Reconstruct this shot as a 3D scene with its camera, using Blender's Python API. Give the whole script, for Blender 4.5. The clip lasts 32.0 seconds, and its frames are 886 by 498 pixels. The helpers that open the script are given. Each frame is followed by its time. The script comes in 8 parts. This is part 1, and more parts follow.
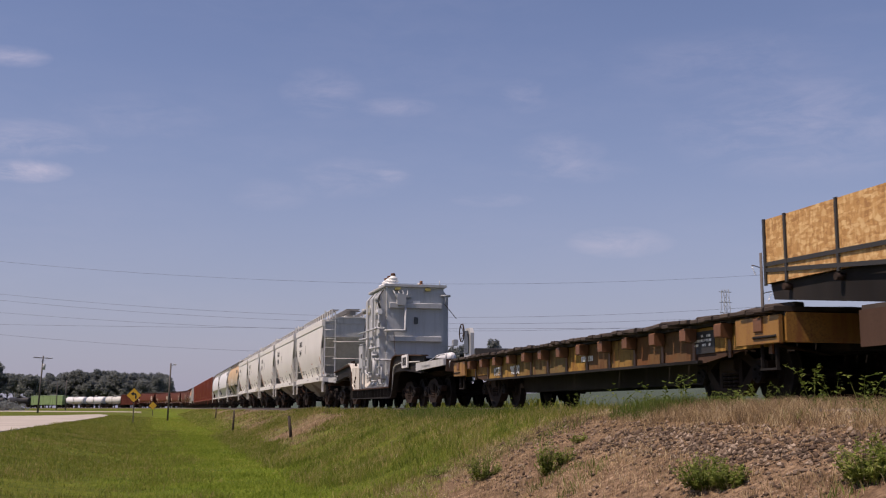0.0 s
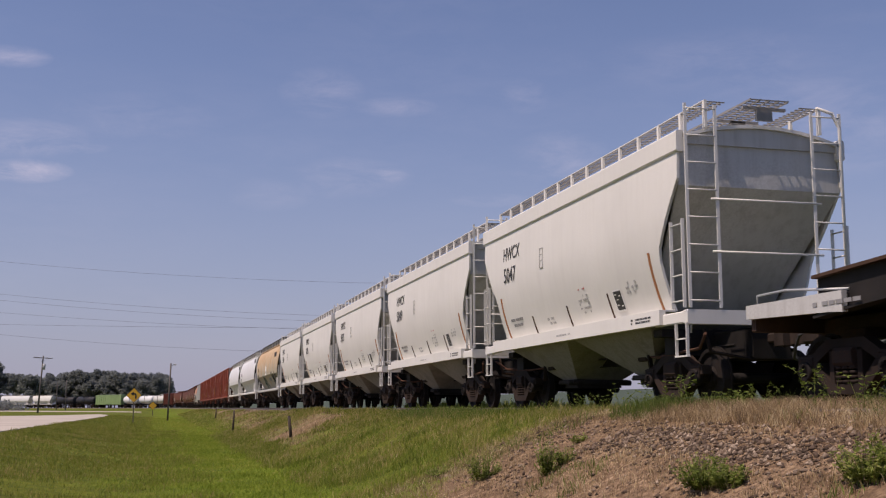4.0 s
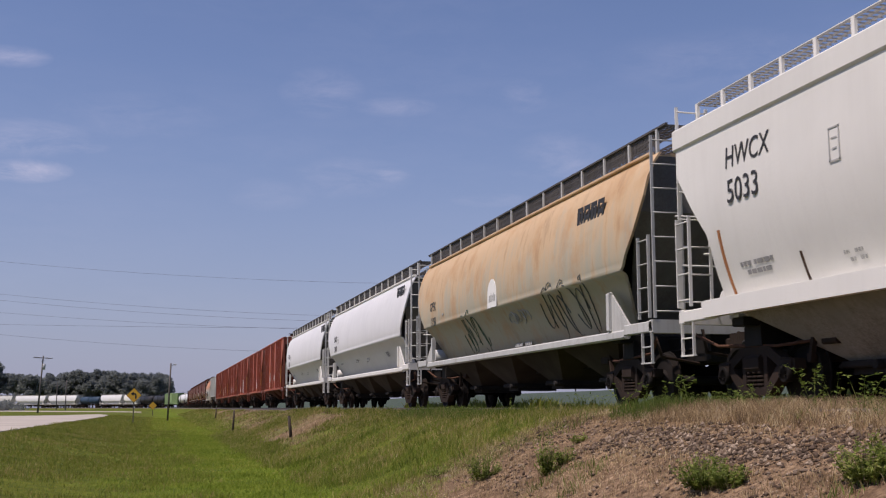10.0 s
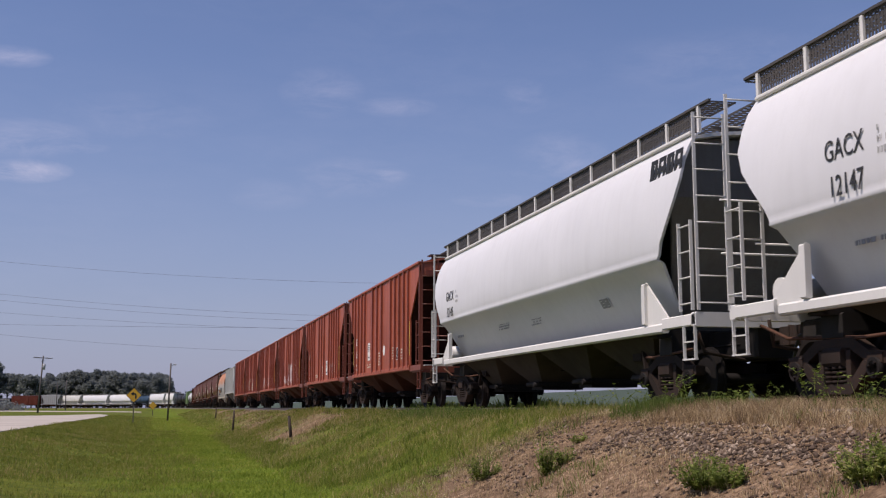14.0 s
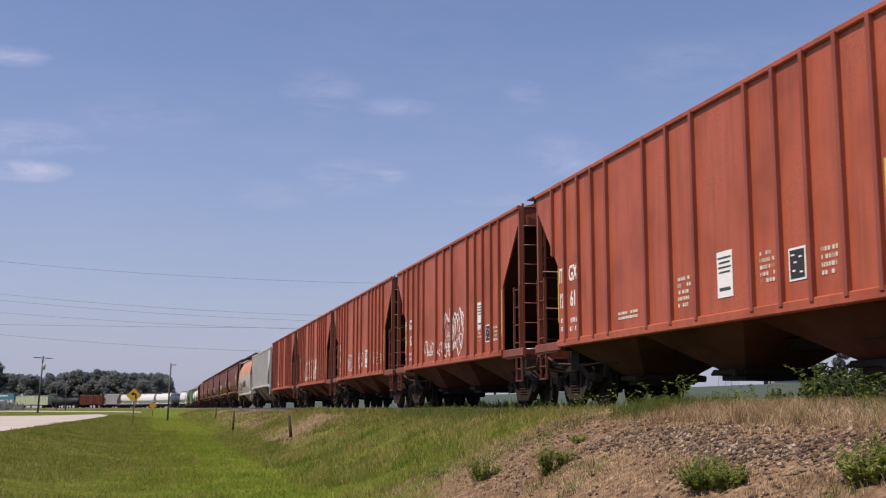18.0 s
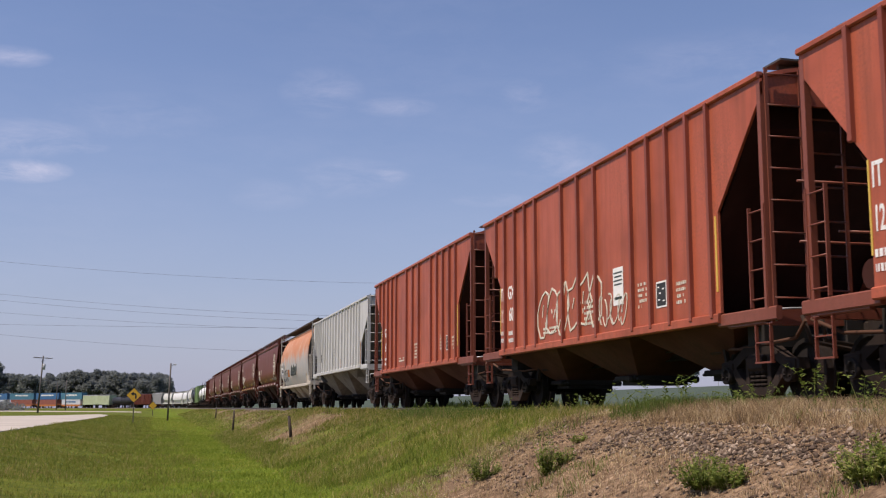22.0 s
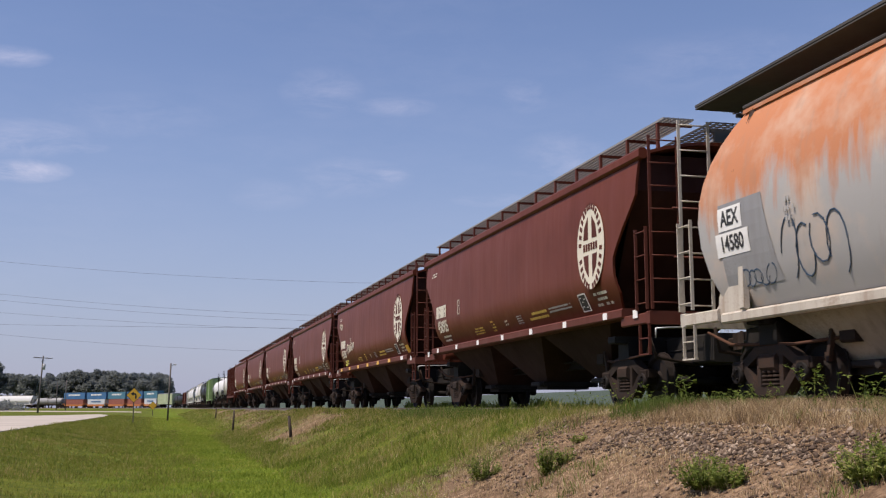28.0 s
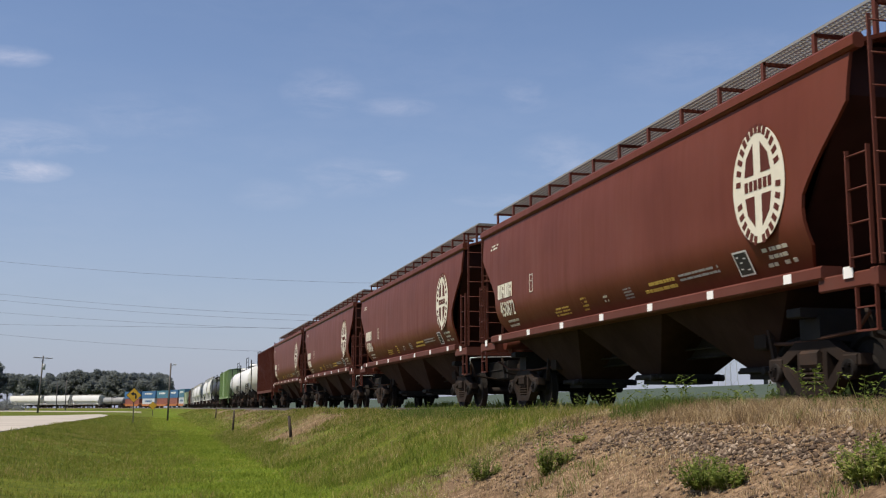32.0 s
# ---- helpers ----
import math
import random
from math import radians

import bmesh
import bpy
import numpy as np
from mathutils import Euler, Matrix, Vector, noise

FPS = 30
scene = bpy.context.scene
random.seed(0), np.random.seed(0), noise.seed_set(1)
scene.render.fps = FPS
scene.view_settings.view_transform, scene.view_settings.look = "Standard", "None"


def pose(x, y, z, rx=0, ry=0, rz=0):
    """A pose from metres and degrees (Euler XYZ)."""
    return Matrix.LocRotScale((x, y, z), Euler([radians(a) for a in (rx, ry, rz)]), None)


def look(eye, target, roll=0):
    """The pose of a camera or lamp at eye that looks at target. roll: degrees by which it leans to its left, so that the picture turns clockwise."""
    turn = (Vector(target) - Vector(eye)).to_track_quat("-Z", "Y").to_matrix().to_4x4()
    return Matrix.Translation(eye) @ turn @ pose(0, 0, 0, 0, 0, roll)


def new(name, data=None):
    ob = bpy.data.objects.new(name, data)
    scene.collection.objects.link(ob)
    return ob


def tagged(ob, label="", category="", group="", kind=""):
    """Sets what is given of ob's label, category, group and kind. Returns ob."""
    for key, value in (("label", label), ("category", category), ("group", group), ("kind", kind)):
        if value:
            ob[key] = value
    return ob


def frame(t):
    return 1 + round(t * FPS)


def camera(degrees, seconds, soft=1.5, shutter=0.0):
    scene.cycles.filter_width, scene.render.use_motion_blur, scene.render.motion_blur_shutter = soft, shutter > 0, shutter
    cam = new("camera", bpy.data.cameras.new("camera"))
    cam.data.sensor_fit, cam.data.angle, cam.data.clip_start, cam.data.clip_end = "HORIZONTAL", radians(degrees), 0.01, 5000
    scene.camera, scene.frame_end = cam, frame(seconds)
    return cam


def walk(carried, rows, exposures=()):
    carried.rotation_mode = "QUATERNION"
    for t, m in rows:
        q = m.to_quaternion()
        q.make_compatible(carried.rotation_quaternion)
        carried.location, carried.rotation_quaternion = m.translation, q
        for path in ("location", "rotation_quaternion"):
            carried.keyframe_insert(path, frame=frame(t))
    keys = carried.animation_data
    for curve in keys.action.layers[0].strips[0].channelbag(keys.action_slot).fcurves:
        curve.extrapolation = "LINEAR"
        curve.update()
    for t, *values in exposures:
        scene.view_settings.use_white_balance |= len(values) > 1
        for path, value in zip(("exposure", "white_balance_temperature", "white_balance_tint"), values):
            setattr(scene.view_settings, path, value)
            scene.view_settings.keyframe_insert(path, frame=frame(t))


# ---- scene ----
# The camera stands still on the grass beside a railway embankment.
# World: +y runs away along the straight track, the track lies at x = TX, rail tops at z = RAIL.
TX, RAIL, EYE = 10.0, 1.5, (0.0, 0.0, 1.5)
LIFT = 0.30         # how far the bodies of the cars are set up on their trucks
TURN, TILT = radians(14.335), radians(8.16)
cam = camera(43.6, 32.0, soft=1.15, shutter=0.08)
AIM = (math.sin(TURN) * math.cos(TILT), math.cos(TURN) * math.cos(TILT), math.sin(TILT))
STAND = look(EYE, [a + b for a, b in zip(EYE, AIM)])
walk(cam, [(0.0, STAND), (32.0, STAND)], exposures=[(0.0, 0.06, 7050, 25), (3.5, 0.05, 6950, 25), (7.5, 0.04, 6780, 23), (10.5, 0.03, 6480, 22), (15.6, 0.03, 6420, 22), (17.0, 0.20, 6650, 21), (18.4, 0.31, 6720, 20), (25.0, 0.31, 6680, 18), (28.0, 0.31, 6620, 18), (30.0, 0.31, 6580, 17), (31.0, 0.31, 6620, 15), (32.0, 0.32, 6760, 10)])

# ---- light ----
SUN_DIR = Vector((-0.50, -0.11, 0.86)).normalized()
SUN_EL, SUN_AZ = math.asin(SUN_DIR.z), math.atan2(SUN_DIR.x, SUN_DIR.y)
sun = new("sun", bpy.data.lights.new("sun", "SUN"))
sun.data.energy, sun.data.angle, sun.data.color = 4.3, radians(0.53), (1.0, 0.925, 0.80)
sun.matrix_world = look(SUN_DIR * 200, (0, 0, 0))


class Nodes:
    """A small writer of node trees: make(type, inputs...), then link by name."""

    def __init__(self, tree):
        self.tree = tree
        tree.nodes.clear()

    def make(self, kind, props=None, **ins):
        n = self.tree.nodes.new(kind)
        for k, v in (props or {}).items():
            setattr(n, k, v)
        for k, v in ins.items():
            key = int(k[1:]) if k[0] == "i" and k[1:].isdigit() else k.replace("_", " ")
            if isinstance(v, bpy.types.NodeSocket):
                self.tree.links.new(v, n.inputs[key])
            else:
                n.inputs[key].default_value = v
        return n

    def ramp(self, fac, *stops):
        n = self.make("ShaderNodeValToRGB", i0=fac)
        els = n.color_ramp.elements
        while len(els) < len(stops):
            els.new(0.5)
        for e, (p, c) in zip(els, stops):
            e.position, e.color = p, (*c, 1) if not isinstance(c, (int, float)) else (c, c, c, 1)
        return n.outputs["Color"]

    def noise(self, vec, scale, detail=4.0, rough=0.55, dist=0.0):
        return self.make("ShaderNodeTexNoise", Vector=vec, Scale=scale, Detail=detail, Roughness=rough, Distortion=dist).outputs[0]

    def mix(self, fac, a, b, blend="MIX"):
        n = self.make("ShaderNodeMix", {"data_type": "RGBA", "blend_type": blend})
        for i, v in ((0, fac), (6, a), (7, b)):
            if isinstance(v, bpy.types.NodeSocket):
                self.tree.links.new(v, n.inputs[i])
            elif i and not isinstance(v, (int, float)):
                n.inputs[i].default_value = (*v[:3], 1)
            elif i:
                n.inputs[i].default_value = (v, v, v, 1)
            else:
                n.inputs[i].default_value = v
        return n.outputs[2]

    def math(self, op, a, b=0.0, c=0.0):
        return self.make("ShaderNodeMath", {"operation": op}, i0=a, i1=b, i2=c).outputs[0]

    def mapping(self, vec, scale=(1, 1, 1), loc=(0, 0, 0)):
        return self.make("ShaderNodeMapping", Vector=vec, Scale=scale, Location=loc).outputs[0]


world = bpy.data.worlds.new("sky")
scene.world = world
world.use_nodes = True
N = Nodes(world.node_tree)
sky = N.make("ShaderNodeTexSky", {"sky_type": "NISHITA", "sun_disc": False, "sun_elevation": SUN_EL, "sun_rotation": SUN_AZ,
                                  "altitude": 200.0, "air_density": 1.0, "dust_density": 0.6, "ozone_density": 3.0})
gen = N.make("ShaderNodeTexCoord").outputs["Generated"]
up = N.make("ShaderNodeSeparateXYZ", Vector=gen).outputs["Z"]
# pale summer haze low over the land
haze = N.math("MULTIPLY", N.ramp(up, (0.0, 1.0), (0.09, 0.66), (0.22, 0.28), (0.45, 0.0)), 0.85)
base = N.mix(haze, sky.outputs[0], (3.15, 3.5, 4.75))
# thin cirrus, drawn out along the horizon, thicker in a few places
wisp = N.noise(N.mapping(gen, (9.0, 9.0, 30.0), (3.1, 0.4, 0.2)), 1.7, 10.0, 0.66, 0.35)
soft = N.noise(N.mapping(gen, (2.0, 2.0, 7.0), (0.3, 2.0, 1.0)), 1.6, 3.0, 0.5)
cover = N.math("MULTIPLY", N.ramp(soft, (0.40, 0.0), (0.70, 1.0)), 0.10)


def cloud(x, y, w, h, much):
    """Adds a bank of cirrus in the direction (x, y), as slopes from the middle of the view."""
    right = Vector((math.cos(TURN), -math.sin(TURN), 0))
    upward = Vector(AIM).cross(right) * -1
    d = (Vector(AIM) + right * x - upward * y).normalized()
    a = N.math("DIVIDE", N.make("ShaderNodeVectorMath", {"operation": "DOT_PRODUCT"}, i0=N.make("ShaderNodeVectorMath", {"operation": "SUBTRACT"}, i0=gen, i1=d).outputs[0], i1=right).outputs["Value"], w)
    b = N.math("DIVIDE", N.make("ShaderNodeVectorMath", {"operation": "DOT_PRODUCT"}, i0=N.make("ShaderNodeVectorMath", {"operation": "SUBTRACT"}, i0=gen, i1=d).outputs[0], i1=upward).outputs["Value"], h)
    r = N.math("SUBTRACT", 1.0, N.math("ADD", N.math("MULTIPLY", a, a), N.math("MULTIPLY", b, b)))
    return N.math("MULTIPLY", N.math("MAXIMUM", r, 0.0), much)


for c in ((-0.387, -0.174, 0.030, 0.010, 0.7), (-0.380, -0.100, 0.055, 0.018, 0.55), (-0.323, -0.091, 0.022, 0.005, 0.4), (-0.377, -0.0705, 0.038, 0.011, 1.2), (-0.109, -0.141, 0.040, 0.024, 0.36), (-0.043, -0.128, 0.040, 0.010, 0.45),
          (-0.278, -0.120, 0.070, 0.022, 0.2), (-0.084, -0.064, 0.060, 0.020, 0.32), (-0.048, -0.066, 0.018, 0.006, 0.4), (-0.155, -0.049, 0.040, 0.016, 0.22), (0.0745, -0.138, 0.024, 0.016, 0.32), (0.105, -0.088, 0.045, 0.020, 0.36),
          (0.044, -0.044, 0.040, 0.007, 0.4), (0.160, -0.006, 0.050, 0.015, 0.6), (0.120, -0.070, 0.060, 0.012, 0.3), (0.325, -0.108, 0.120, 0.050, 0.34), (0.240, -0.170, 0.100, 0.030, 0.2)):
    cover = N.math("ADD", cover, cloud(*c))
cover = N.math("MULTIPLY", cover, N.ramp(wisp, (0.38, 0.12), (0.66, 1.1)))
shade = N.mix(N.math("MINIMUM", N.math("MULTIPLY", cover, 0.34), 0.6), base, (8.0, 7.6, 8.0))
shade = N.mix(1.0, shade, N.ramp(up, (0.05, (0.975, 0.98, 1.02)), (0.30, (0.925, 0.965, 1.065))), "MULTIPLY")
back = N.make("ShaderNodeBackground", Color=shade, Strength=0.093)
N.make("ShaderNodeOutputWorld", Surface=back.outputs[0])

# ---- materials ----
MATS = {}


def finish(mat, n, color, rough=0.6, metal=0.0, bump=None, dist=0.004, spec=0.5):
    b = n.make("ShaderNodeBsdfPrincipled", Roughness=rough, Metallic=metal)
    b.inputs["Specular IOR Level"].default_value = spec
    if isinstance(color, bpy.types.NodeSocket):
        n.tree.links.new(color, b.inputs["Base Color"])
    else:
        b.inputs["Base Color"].default_value = (*color, 1)
    if bump is not None:
        bn = n.make("ShaderNodeBump", Strength=0.6, Distance=dist, Height=bump)
        n.tree.links.new(bn.outputs[0], b.inputs["Normal"])
    n.make("ShaderNodeOutputMaterial", Surface=b.outputs[0])
    return mat


def start(name):
    mat = bpy.data.materials.new(name)
    mat.use_nodes = True
    n = Nodes(mat.node_tree)
    MATS[name] = mat
    return mat, n, n.make("ShaderNodeTexCoord").outputs["Object"]


def paint(name, base, dirt=(0.12, 0.085, 0.06), amount=0.35, rough=0.5, streak=0.5, fade=0.15, rust=0.0):
    """Weathered paint on steel: fading in clouds, streaks that run down, a speckle of dirt and rust."""
    mat, n, v = start(name)
    rnd = n.make("ShaderNodeObjectInfo").outputs["Random"]
    off = n.make("ShaderNodeVectorMath", {"operation": "ADD"}, i0=v, i1=n.make("ShaderNodeCombineXYZ", X=n.math("MULTIPLY", rnd, 37.0)).outputs[0]).outputs[0]
    cloud = n.noise(off, 0.55, 3.0, 0.6)
    runs = n.noise(n.mapping(off, (3.4, 3.4, 0.28)), 1.6, 5.0, 0.62)
    grain = n.noise(off, 26.0, 4.0, 0.7)
    lo = tuple(c * (1 - fade) for c in base)
    hi = tuple(min(1, c * (1 + fade * 0.5) + fade * 0.03) for c in base)
    col = n.mix(n.ramp(cloud, (0.36, 0.0), (0.64, 1.0)), lo, hi)
    d = n.math("MULTIPLY", n.ramp(runs, (0.46, 0.0), (0.74, 1.0)), streak)
    col = n.mix(d, col, n.mix(0.5, col, dirt))
    sp = n.math("MULTIPLY", n.ramp(n.math("MULTIPLY_ADD", grain, 0.4, n.math("MULTIPLY", cloud, 0.6)), (0.52, 0.0), (0.66, 1.0)), amount)
    col = n.mix(sp, col, dirt)
    if rust:
        r = n.math("MULTIPLY", n.ramp(n.math("MULTIPLY_ADD", runs, 0.6, n.math("MULTIPLY", grain, 0.4)), (0.5, 0.0), (0.62, 1.0)), rust)
        col = n.mix(r, col, (0.23, 0.085, 0.03))
    dent = n.noise(n.mapping(off, (1.0, 1.0, 0.5)), 1.1, 2.0, 0.5)
    return finish(mat, n, col, n.math("MULTIPLY_ADD", runs, 0.25, rough - 0.1), 0.0, n.math("MULTIPLY_ADD", grain, 0.1, dent), 0.012, 0.5 if max(base) > 0.16 else 0.12)


def two_tone(name, top, low, z_mid, span, stain, blend_noise=0.6):
    """Paint that is worn by weather in an uneven band across the height of a car side."""
    mat, n, v = start(name)
    z = n.make("ShaderNodeSeparateXYZ", Vector=v).outputs["Z"]
    runs = n.noise(n.mapping(v, (2.0, 2.0, 0.35)), 1.3, 6.0, 0.65)
    cloud = n.noise(v, 1.1, 5.0, 0.6)
    grain = n.noise(v, 24.0, 4.0, 0.7)
    h = n.math("ADD", n.math("DIVIDE", n.math("SUBTRACT", z, z_mid - span / 2), span), n.math("MULTIPLY", n.math("SUBTRACT", runs, 0.5), blend_noise * 3))
    col = n.mix(n.ramp(h, (0.25, 0.0), (0.75, 1.0)), low, top)
    col = n.mix(n.math("MULTIPLY", n.ramp(cloud, (0.48, 0.0), (0.68, 1.0)), 0.55), col, stain)
    col = n.mix(n.math("MULTIPLY", n.ramp(runs, (0.55, 0.0), (0.7, 1.0)), 0.35), col, tuple(c * 0.45 for c in stain))
    return finish(mat, n, col, 0.62, 0.0, n.math("ADD", n.math("MULTIPLY", grain, 0.2), cloud), 0.008)


paint("white_paint", (0.68, 0.665, 0.62), amount=0.05, streak=0.08, fade=0.05)
paint("white_gloss", (0.68, 0.675, 0.67), amount=0.05, streak=0.08, fade=0.05, rough=0.42)
paint("dirty_white", (0.60, 0.59, 0.55), amount=0.45, streak=0.6, fade=0.12)
paint("pale_grey", (0.50, 0.50, 0.48), amount=0.3, streak=0.55, fade=0.1)
paint("machine_grey", (0.44, 0.455, 0.46), amount=0.25, streak=0.5, fade=0.1, rough=0.45)
paint("cabinet_grey", (0.36, 0.38, 0.39), amount=0.1, streak=0.3, fade=0.06)
paint("oxide_red", (0.40, 0.084, 0.035), (0.12, 0.042, 0.022), amount=0.6, streak=0.9, fade=0.28)
paint("oxide_dark", (0.10, 0.024, 0.014), (0.06, 0.03, 0.02), amount=0.4, streak=0.5, fade=0.2)
paint("mineral_brown", (0.135, 0.0335, 0.0165), (0.07, 0.032, 0.022), amount=0.28, streak=0.35, fade=0.14, rough=0.42)
paint("brown_trim", (0.115, 0.034, 0.022), (0.09, 0.05, 0.04), amount=0.4, streak=0.4, fade=0.14)
paint("flat_yellow", (0.33, 0.165, 0.034), (0.06, 0.028, 0.016), amount=1.0, streak=1.0, fade=0.3, rust=0.9)
paint("black_frame", (0.018, 0.016, 0.015), (0.04, 0.028, 0.02), amount=0.5, streak=0.3, fade=0.3, rough=0.65)
paint("truck_iron", (0.026, 0.018, 0.014), (0.068, 0.034, 0.020), amount=0.7, streak=0.3, fade=0.3, rough=0.8)
paint("wheel_steel", (0.011, 0.009, 0.008), (0.024, 0.014, 0.010), amount=0.7, streak=0.2, fade=0.3, rough=0.7)
paint("grating", (0.24, 0.235, 0.225), (0.10, 0.08, 0.06), amount=0.4, streak=0.3)
paint("grating_dark", (0.075, 0.07, 0.066), (0.10, 0.08, 0.06), amount=0.4, streak=0.3)
paint("green_paint", (0.20, 0.30, 0.12), amount=0.35, streak=0.5)
paint("pale_green", (0.40, 0.46, 0.29), amount=0.35, streak=0.5)
paint("tank_black", (0.025, 0.028, 0.034), amount=0.4, streak=0.4, rough=0.45)
paint("tank_blue", (0.03, 0.06, 0.10), amount=0.3, streak=0.4, rough=0.45)
paint("hopper_grey", (0.27, 0.27, 0.27), amount=0.35, streak=0.5)
paint("container_blue", (0.03, 0.12, 0.26), amount=0.2, streak=0.4)
paint("container_teal", (0.04, 0.15, 0.22), amount=0.2, streak=0.4)
paint("container_red", (0.24, 0.07, 0.045), amount=0.3, streak=0.5)
paint("container_white", (0.50, 0.53, 0.56), amount=0.2, streak=0.4)
paint("container_orange", (0.42, 0.14, 0.03), amount=0.2, streak=0.4)
two_tone("beige_worn", (0.53, 0.37, 0.215), (0.385, 0.355, 0.27), 2.9, 2.8, (0.42, 0.22, 0.085))


def side_panels():
    """Old yellow paint on a flat car's side: each panel faded and rusted in its own way."""
    mat, n, v = start("flat_side")
    rnd = n.make("ShaderNodeObjectInfo").outputs["Random"]
    cloud, runs, grain = n.noise(v, 1.6, 4.0, 0.6), n.noise(n.mapping(v, (5.0, 5.0, 0.7)), 1.6, 5.0, 0.65), n.noise(v, 20.0, 4.0, 0.7)
    col = n.ramp(rnd, (0.1, (0.34, 0.19, 0.045)), (0.35, (0.17, 0.12, 0.05)), (0.6, (0.40, 0.23, 0.05)), (0.85, (0.11, 0.058, 0.032)), (1.0, (0.25, 0.145, 0.045)))
    col = n.mix(n.math("MULTIPLY", n.ramp(runs, (0.48, 0.0), (0.66, 1.0)), 0.75), col, (0.10, 0.042, 0.02))
    col = n.mix(n.math("MULTIPLY", n.ramp(cloud, (0.50, 0.0), (0.66, 1.0)), 0.7), col, (0.16, 0.06, 0.022))
    col = n.mix(n.math("MULTIPLY", n.ramp(grain, (0.56, 0.0), (0.68, 1.0)), 0.6), col, (0.05, 0.028, 0.018))
    finish(mat, n, col, 0.8, 0.0, grain, 0.004, 0.2)


side_panels()
paint("pocket_rust", (0.17, 0.07, 0.028), (0.09, 0.04, 0.02), amount=0.5, streak=0.6, fade=0.3)
paint("oxide_rail", (0.20, 0.050, 0.026), (0.08, 0.03, 0.018), amount=0.4, streak=0.4, fade=0.2)
two_tone("orange_worn", (0.47, 0.185, 0.08), (0.36, 0.35, 0.335), 2.85, 1.3, (0.55, 0.42, 0.32), 0.75)


def plain(name, base, rough=0.6, metal=0.0, var=0.12, scale=9.0):
    mat, n, v = start(name)
    t = n.noise(v, scale, 4.0, 0.6)
    col = n.mix(t, tuple(c * (1 - var) for c in base), tuple(min(1, c * (1 + var)) for c in base))
    return finish(mat, n, col, rough, metal, t, 0.002)


plain("print_grey", (0.36, 0.355, 0.34))
plain("letter_black", (0.025, 0.024, 0.024))
plain("letter_white", (0.74, 0.73, 0.70))
plain("letter_cream", (0.62, 0.58, 0.47))
plain("letter_yellow", (0.62, 0.42, 0.08))
plain("letter_red", (0.45, 0.09, 0.06))
plain("reflector_yellow", (0.80, 0.46, 0.05), 0.35)
plain("reflector_white", (0.82, 0.80, 0.76), 0.35)
plain("rust_bar", (0.33, 0.13, 0.045), 0.8)
plain("spray_white", (0.66, 0.60, 0.58), 0.6)
plain("spray_black", (0.05, 0.06, 0.055), 0.6)
plain("spray_green", (0.05, 0.10, 0.07), 0.6)
plain("spray_yellow", (0.50, 0.45, 0.08), 0.6)
plain("glass_dark", (0.02, 0.025, 0.03), 0.1)
plain("porcelain", (0.78, 0.78, 0.76), 0.25)
plain("strap", (0.03, 0.03, 0.03), 0.7)
plain("rubber", (0.02, 0.02, 0.02), 0.7)
plain("rail_steel", (0.20, 0.15, 0.12), 0.45, 0.8)
plain("galvanized", (0.42, 0.43, 0.43), 0.45, 0.4)
plain("pole_wood", (0.105, 0.092, 0.085), 0.9, var=0.35, scale=4.0)
plain("wire_black", (0.09, 0.095, 0.115), 0.6)
plain("sign_yellow", (0.72, 0.40, 0.03), 0.45)
plain("sign_back", (0.50, 0.52, 0.55), 0.4, 0.3)
plain("sign_black", (0.02, 0.02, 0.02), 0.5)


paint("deck_timber", (0.065, 0.050, 0.042), (0.12, 0.09, 0.07), amount=0.5, streak=0.4, fade=0.4, rough=0.9)
paint("rusty_flange", (0.075, 0.042, 0.028), (0.03, 0.022, 0.018), amount=0.5, streak=0.4, fade=0.3, rough=0.85)
paint("worn_white", (0.66, 0.63, 0.55), (0.25, 0.14, 0.07), amount=0.25, streak=0.2, fade=0.1, rust=0.22)
paint("lug_yellow", (0.50, 0.42, 0.12), amount=0.3)


def strand_board():
    mat, n, v = start("strand_board")
    a = n.make("ShaderNodeTexVoronoi", Vector=n.mapping(v, (9.0, 9.0, 26.0)), Scale=1.0).outputs["Color"]
    b = n.make("ShaderNodeTexVoronoi", Vector=n.mapping(v, (24.0, 24.0, 8.0)), Scale=1.0).outputs["Color"]
    t = n.mix(0.5, a, b)
    g = n.make("ShaderNodeSeparateColor", Color=t).outputs[0]
    cloud = n.noise(v, 1.2, 3.0)
    col = n.ramp(g, (0.15, (0.34, 0.17, 0.055)), (0.5, (0.52, 0.29, 0.10)), (0.85, (0.72, 0.50, 0.24)))
    col = n.mix(n.math("MULTIPLY", cloud, 0.3), col, (0.42, 0.22, 0.08))
    finish(mat, n, col, 0.75, 0.0, g, 0.004)


strand_board()

# Bays of white and grey cars: dirt and stains, plus underside shade in the base.
paint("bay_shade_white", (0.25, 0.235, 0.205), (0.10, 0.075, 0.055), amount=0.6, streak=0.8, fade=0.25, rough=0.8)
paint("bay_shade_stained", (0.20, 0.175, 0.145), (0.05, 0.036, 0.026), amount=0.8, streak=1.0, fade=0.4, rough=0.85)
paint("stained_cream", (0.52, 0.47, 0.39), (0.16, 0.10, 0.06), amount=0.45, streak=0.6, fade=0.15, rust=0.25)
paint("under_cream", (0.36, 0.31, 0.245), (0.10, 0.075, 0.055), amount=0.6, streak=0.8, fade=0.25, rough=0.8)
paint("truck_rust", (0.095, 0.045, 0.028), (0.04, 0.024, 0.016), amount=0.6, streak=0.3, fade=0.3, rough=0.85)
paint("oxide_post", (0.25, 0.055, 0.028), (0.10, 0.035, 0.02), amount=0.4, streak=0.5, fade=0.2)
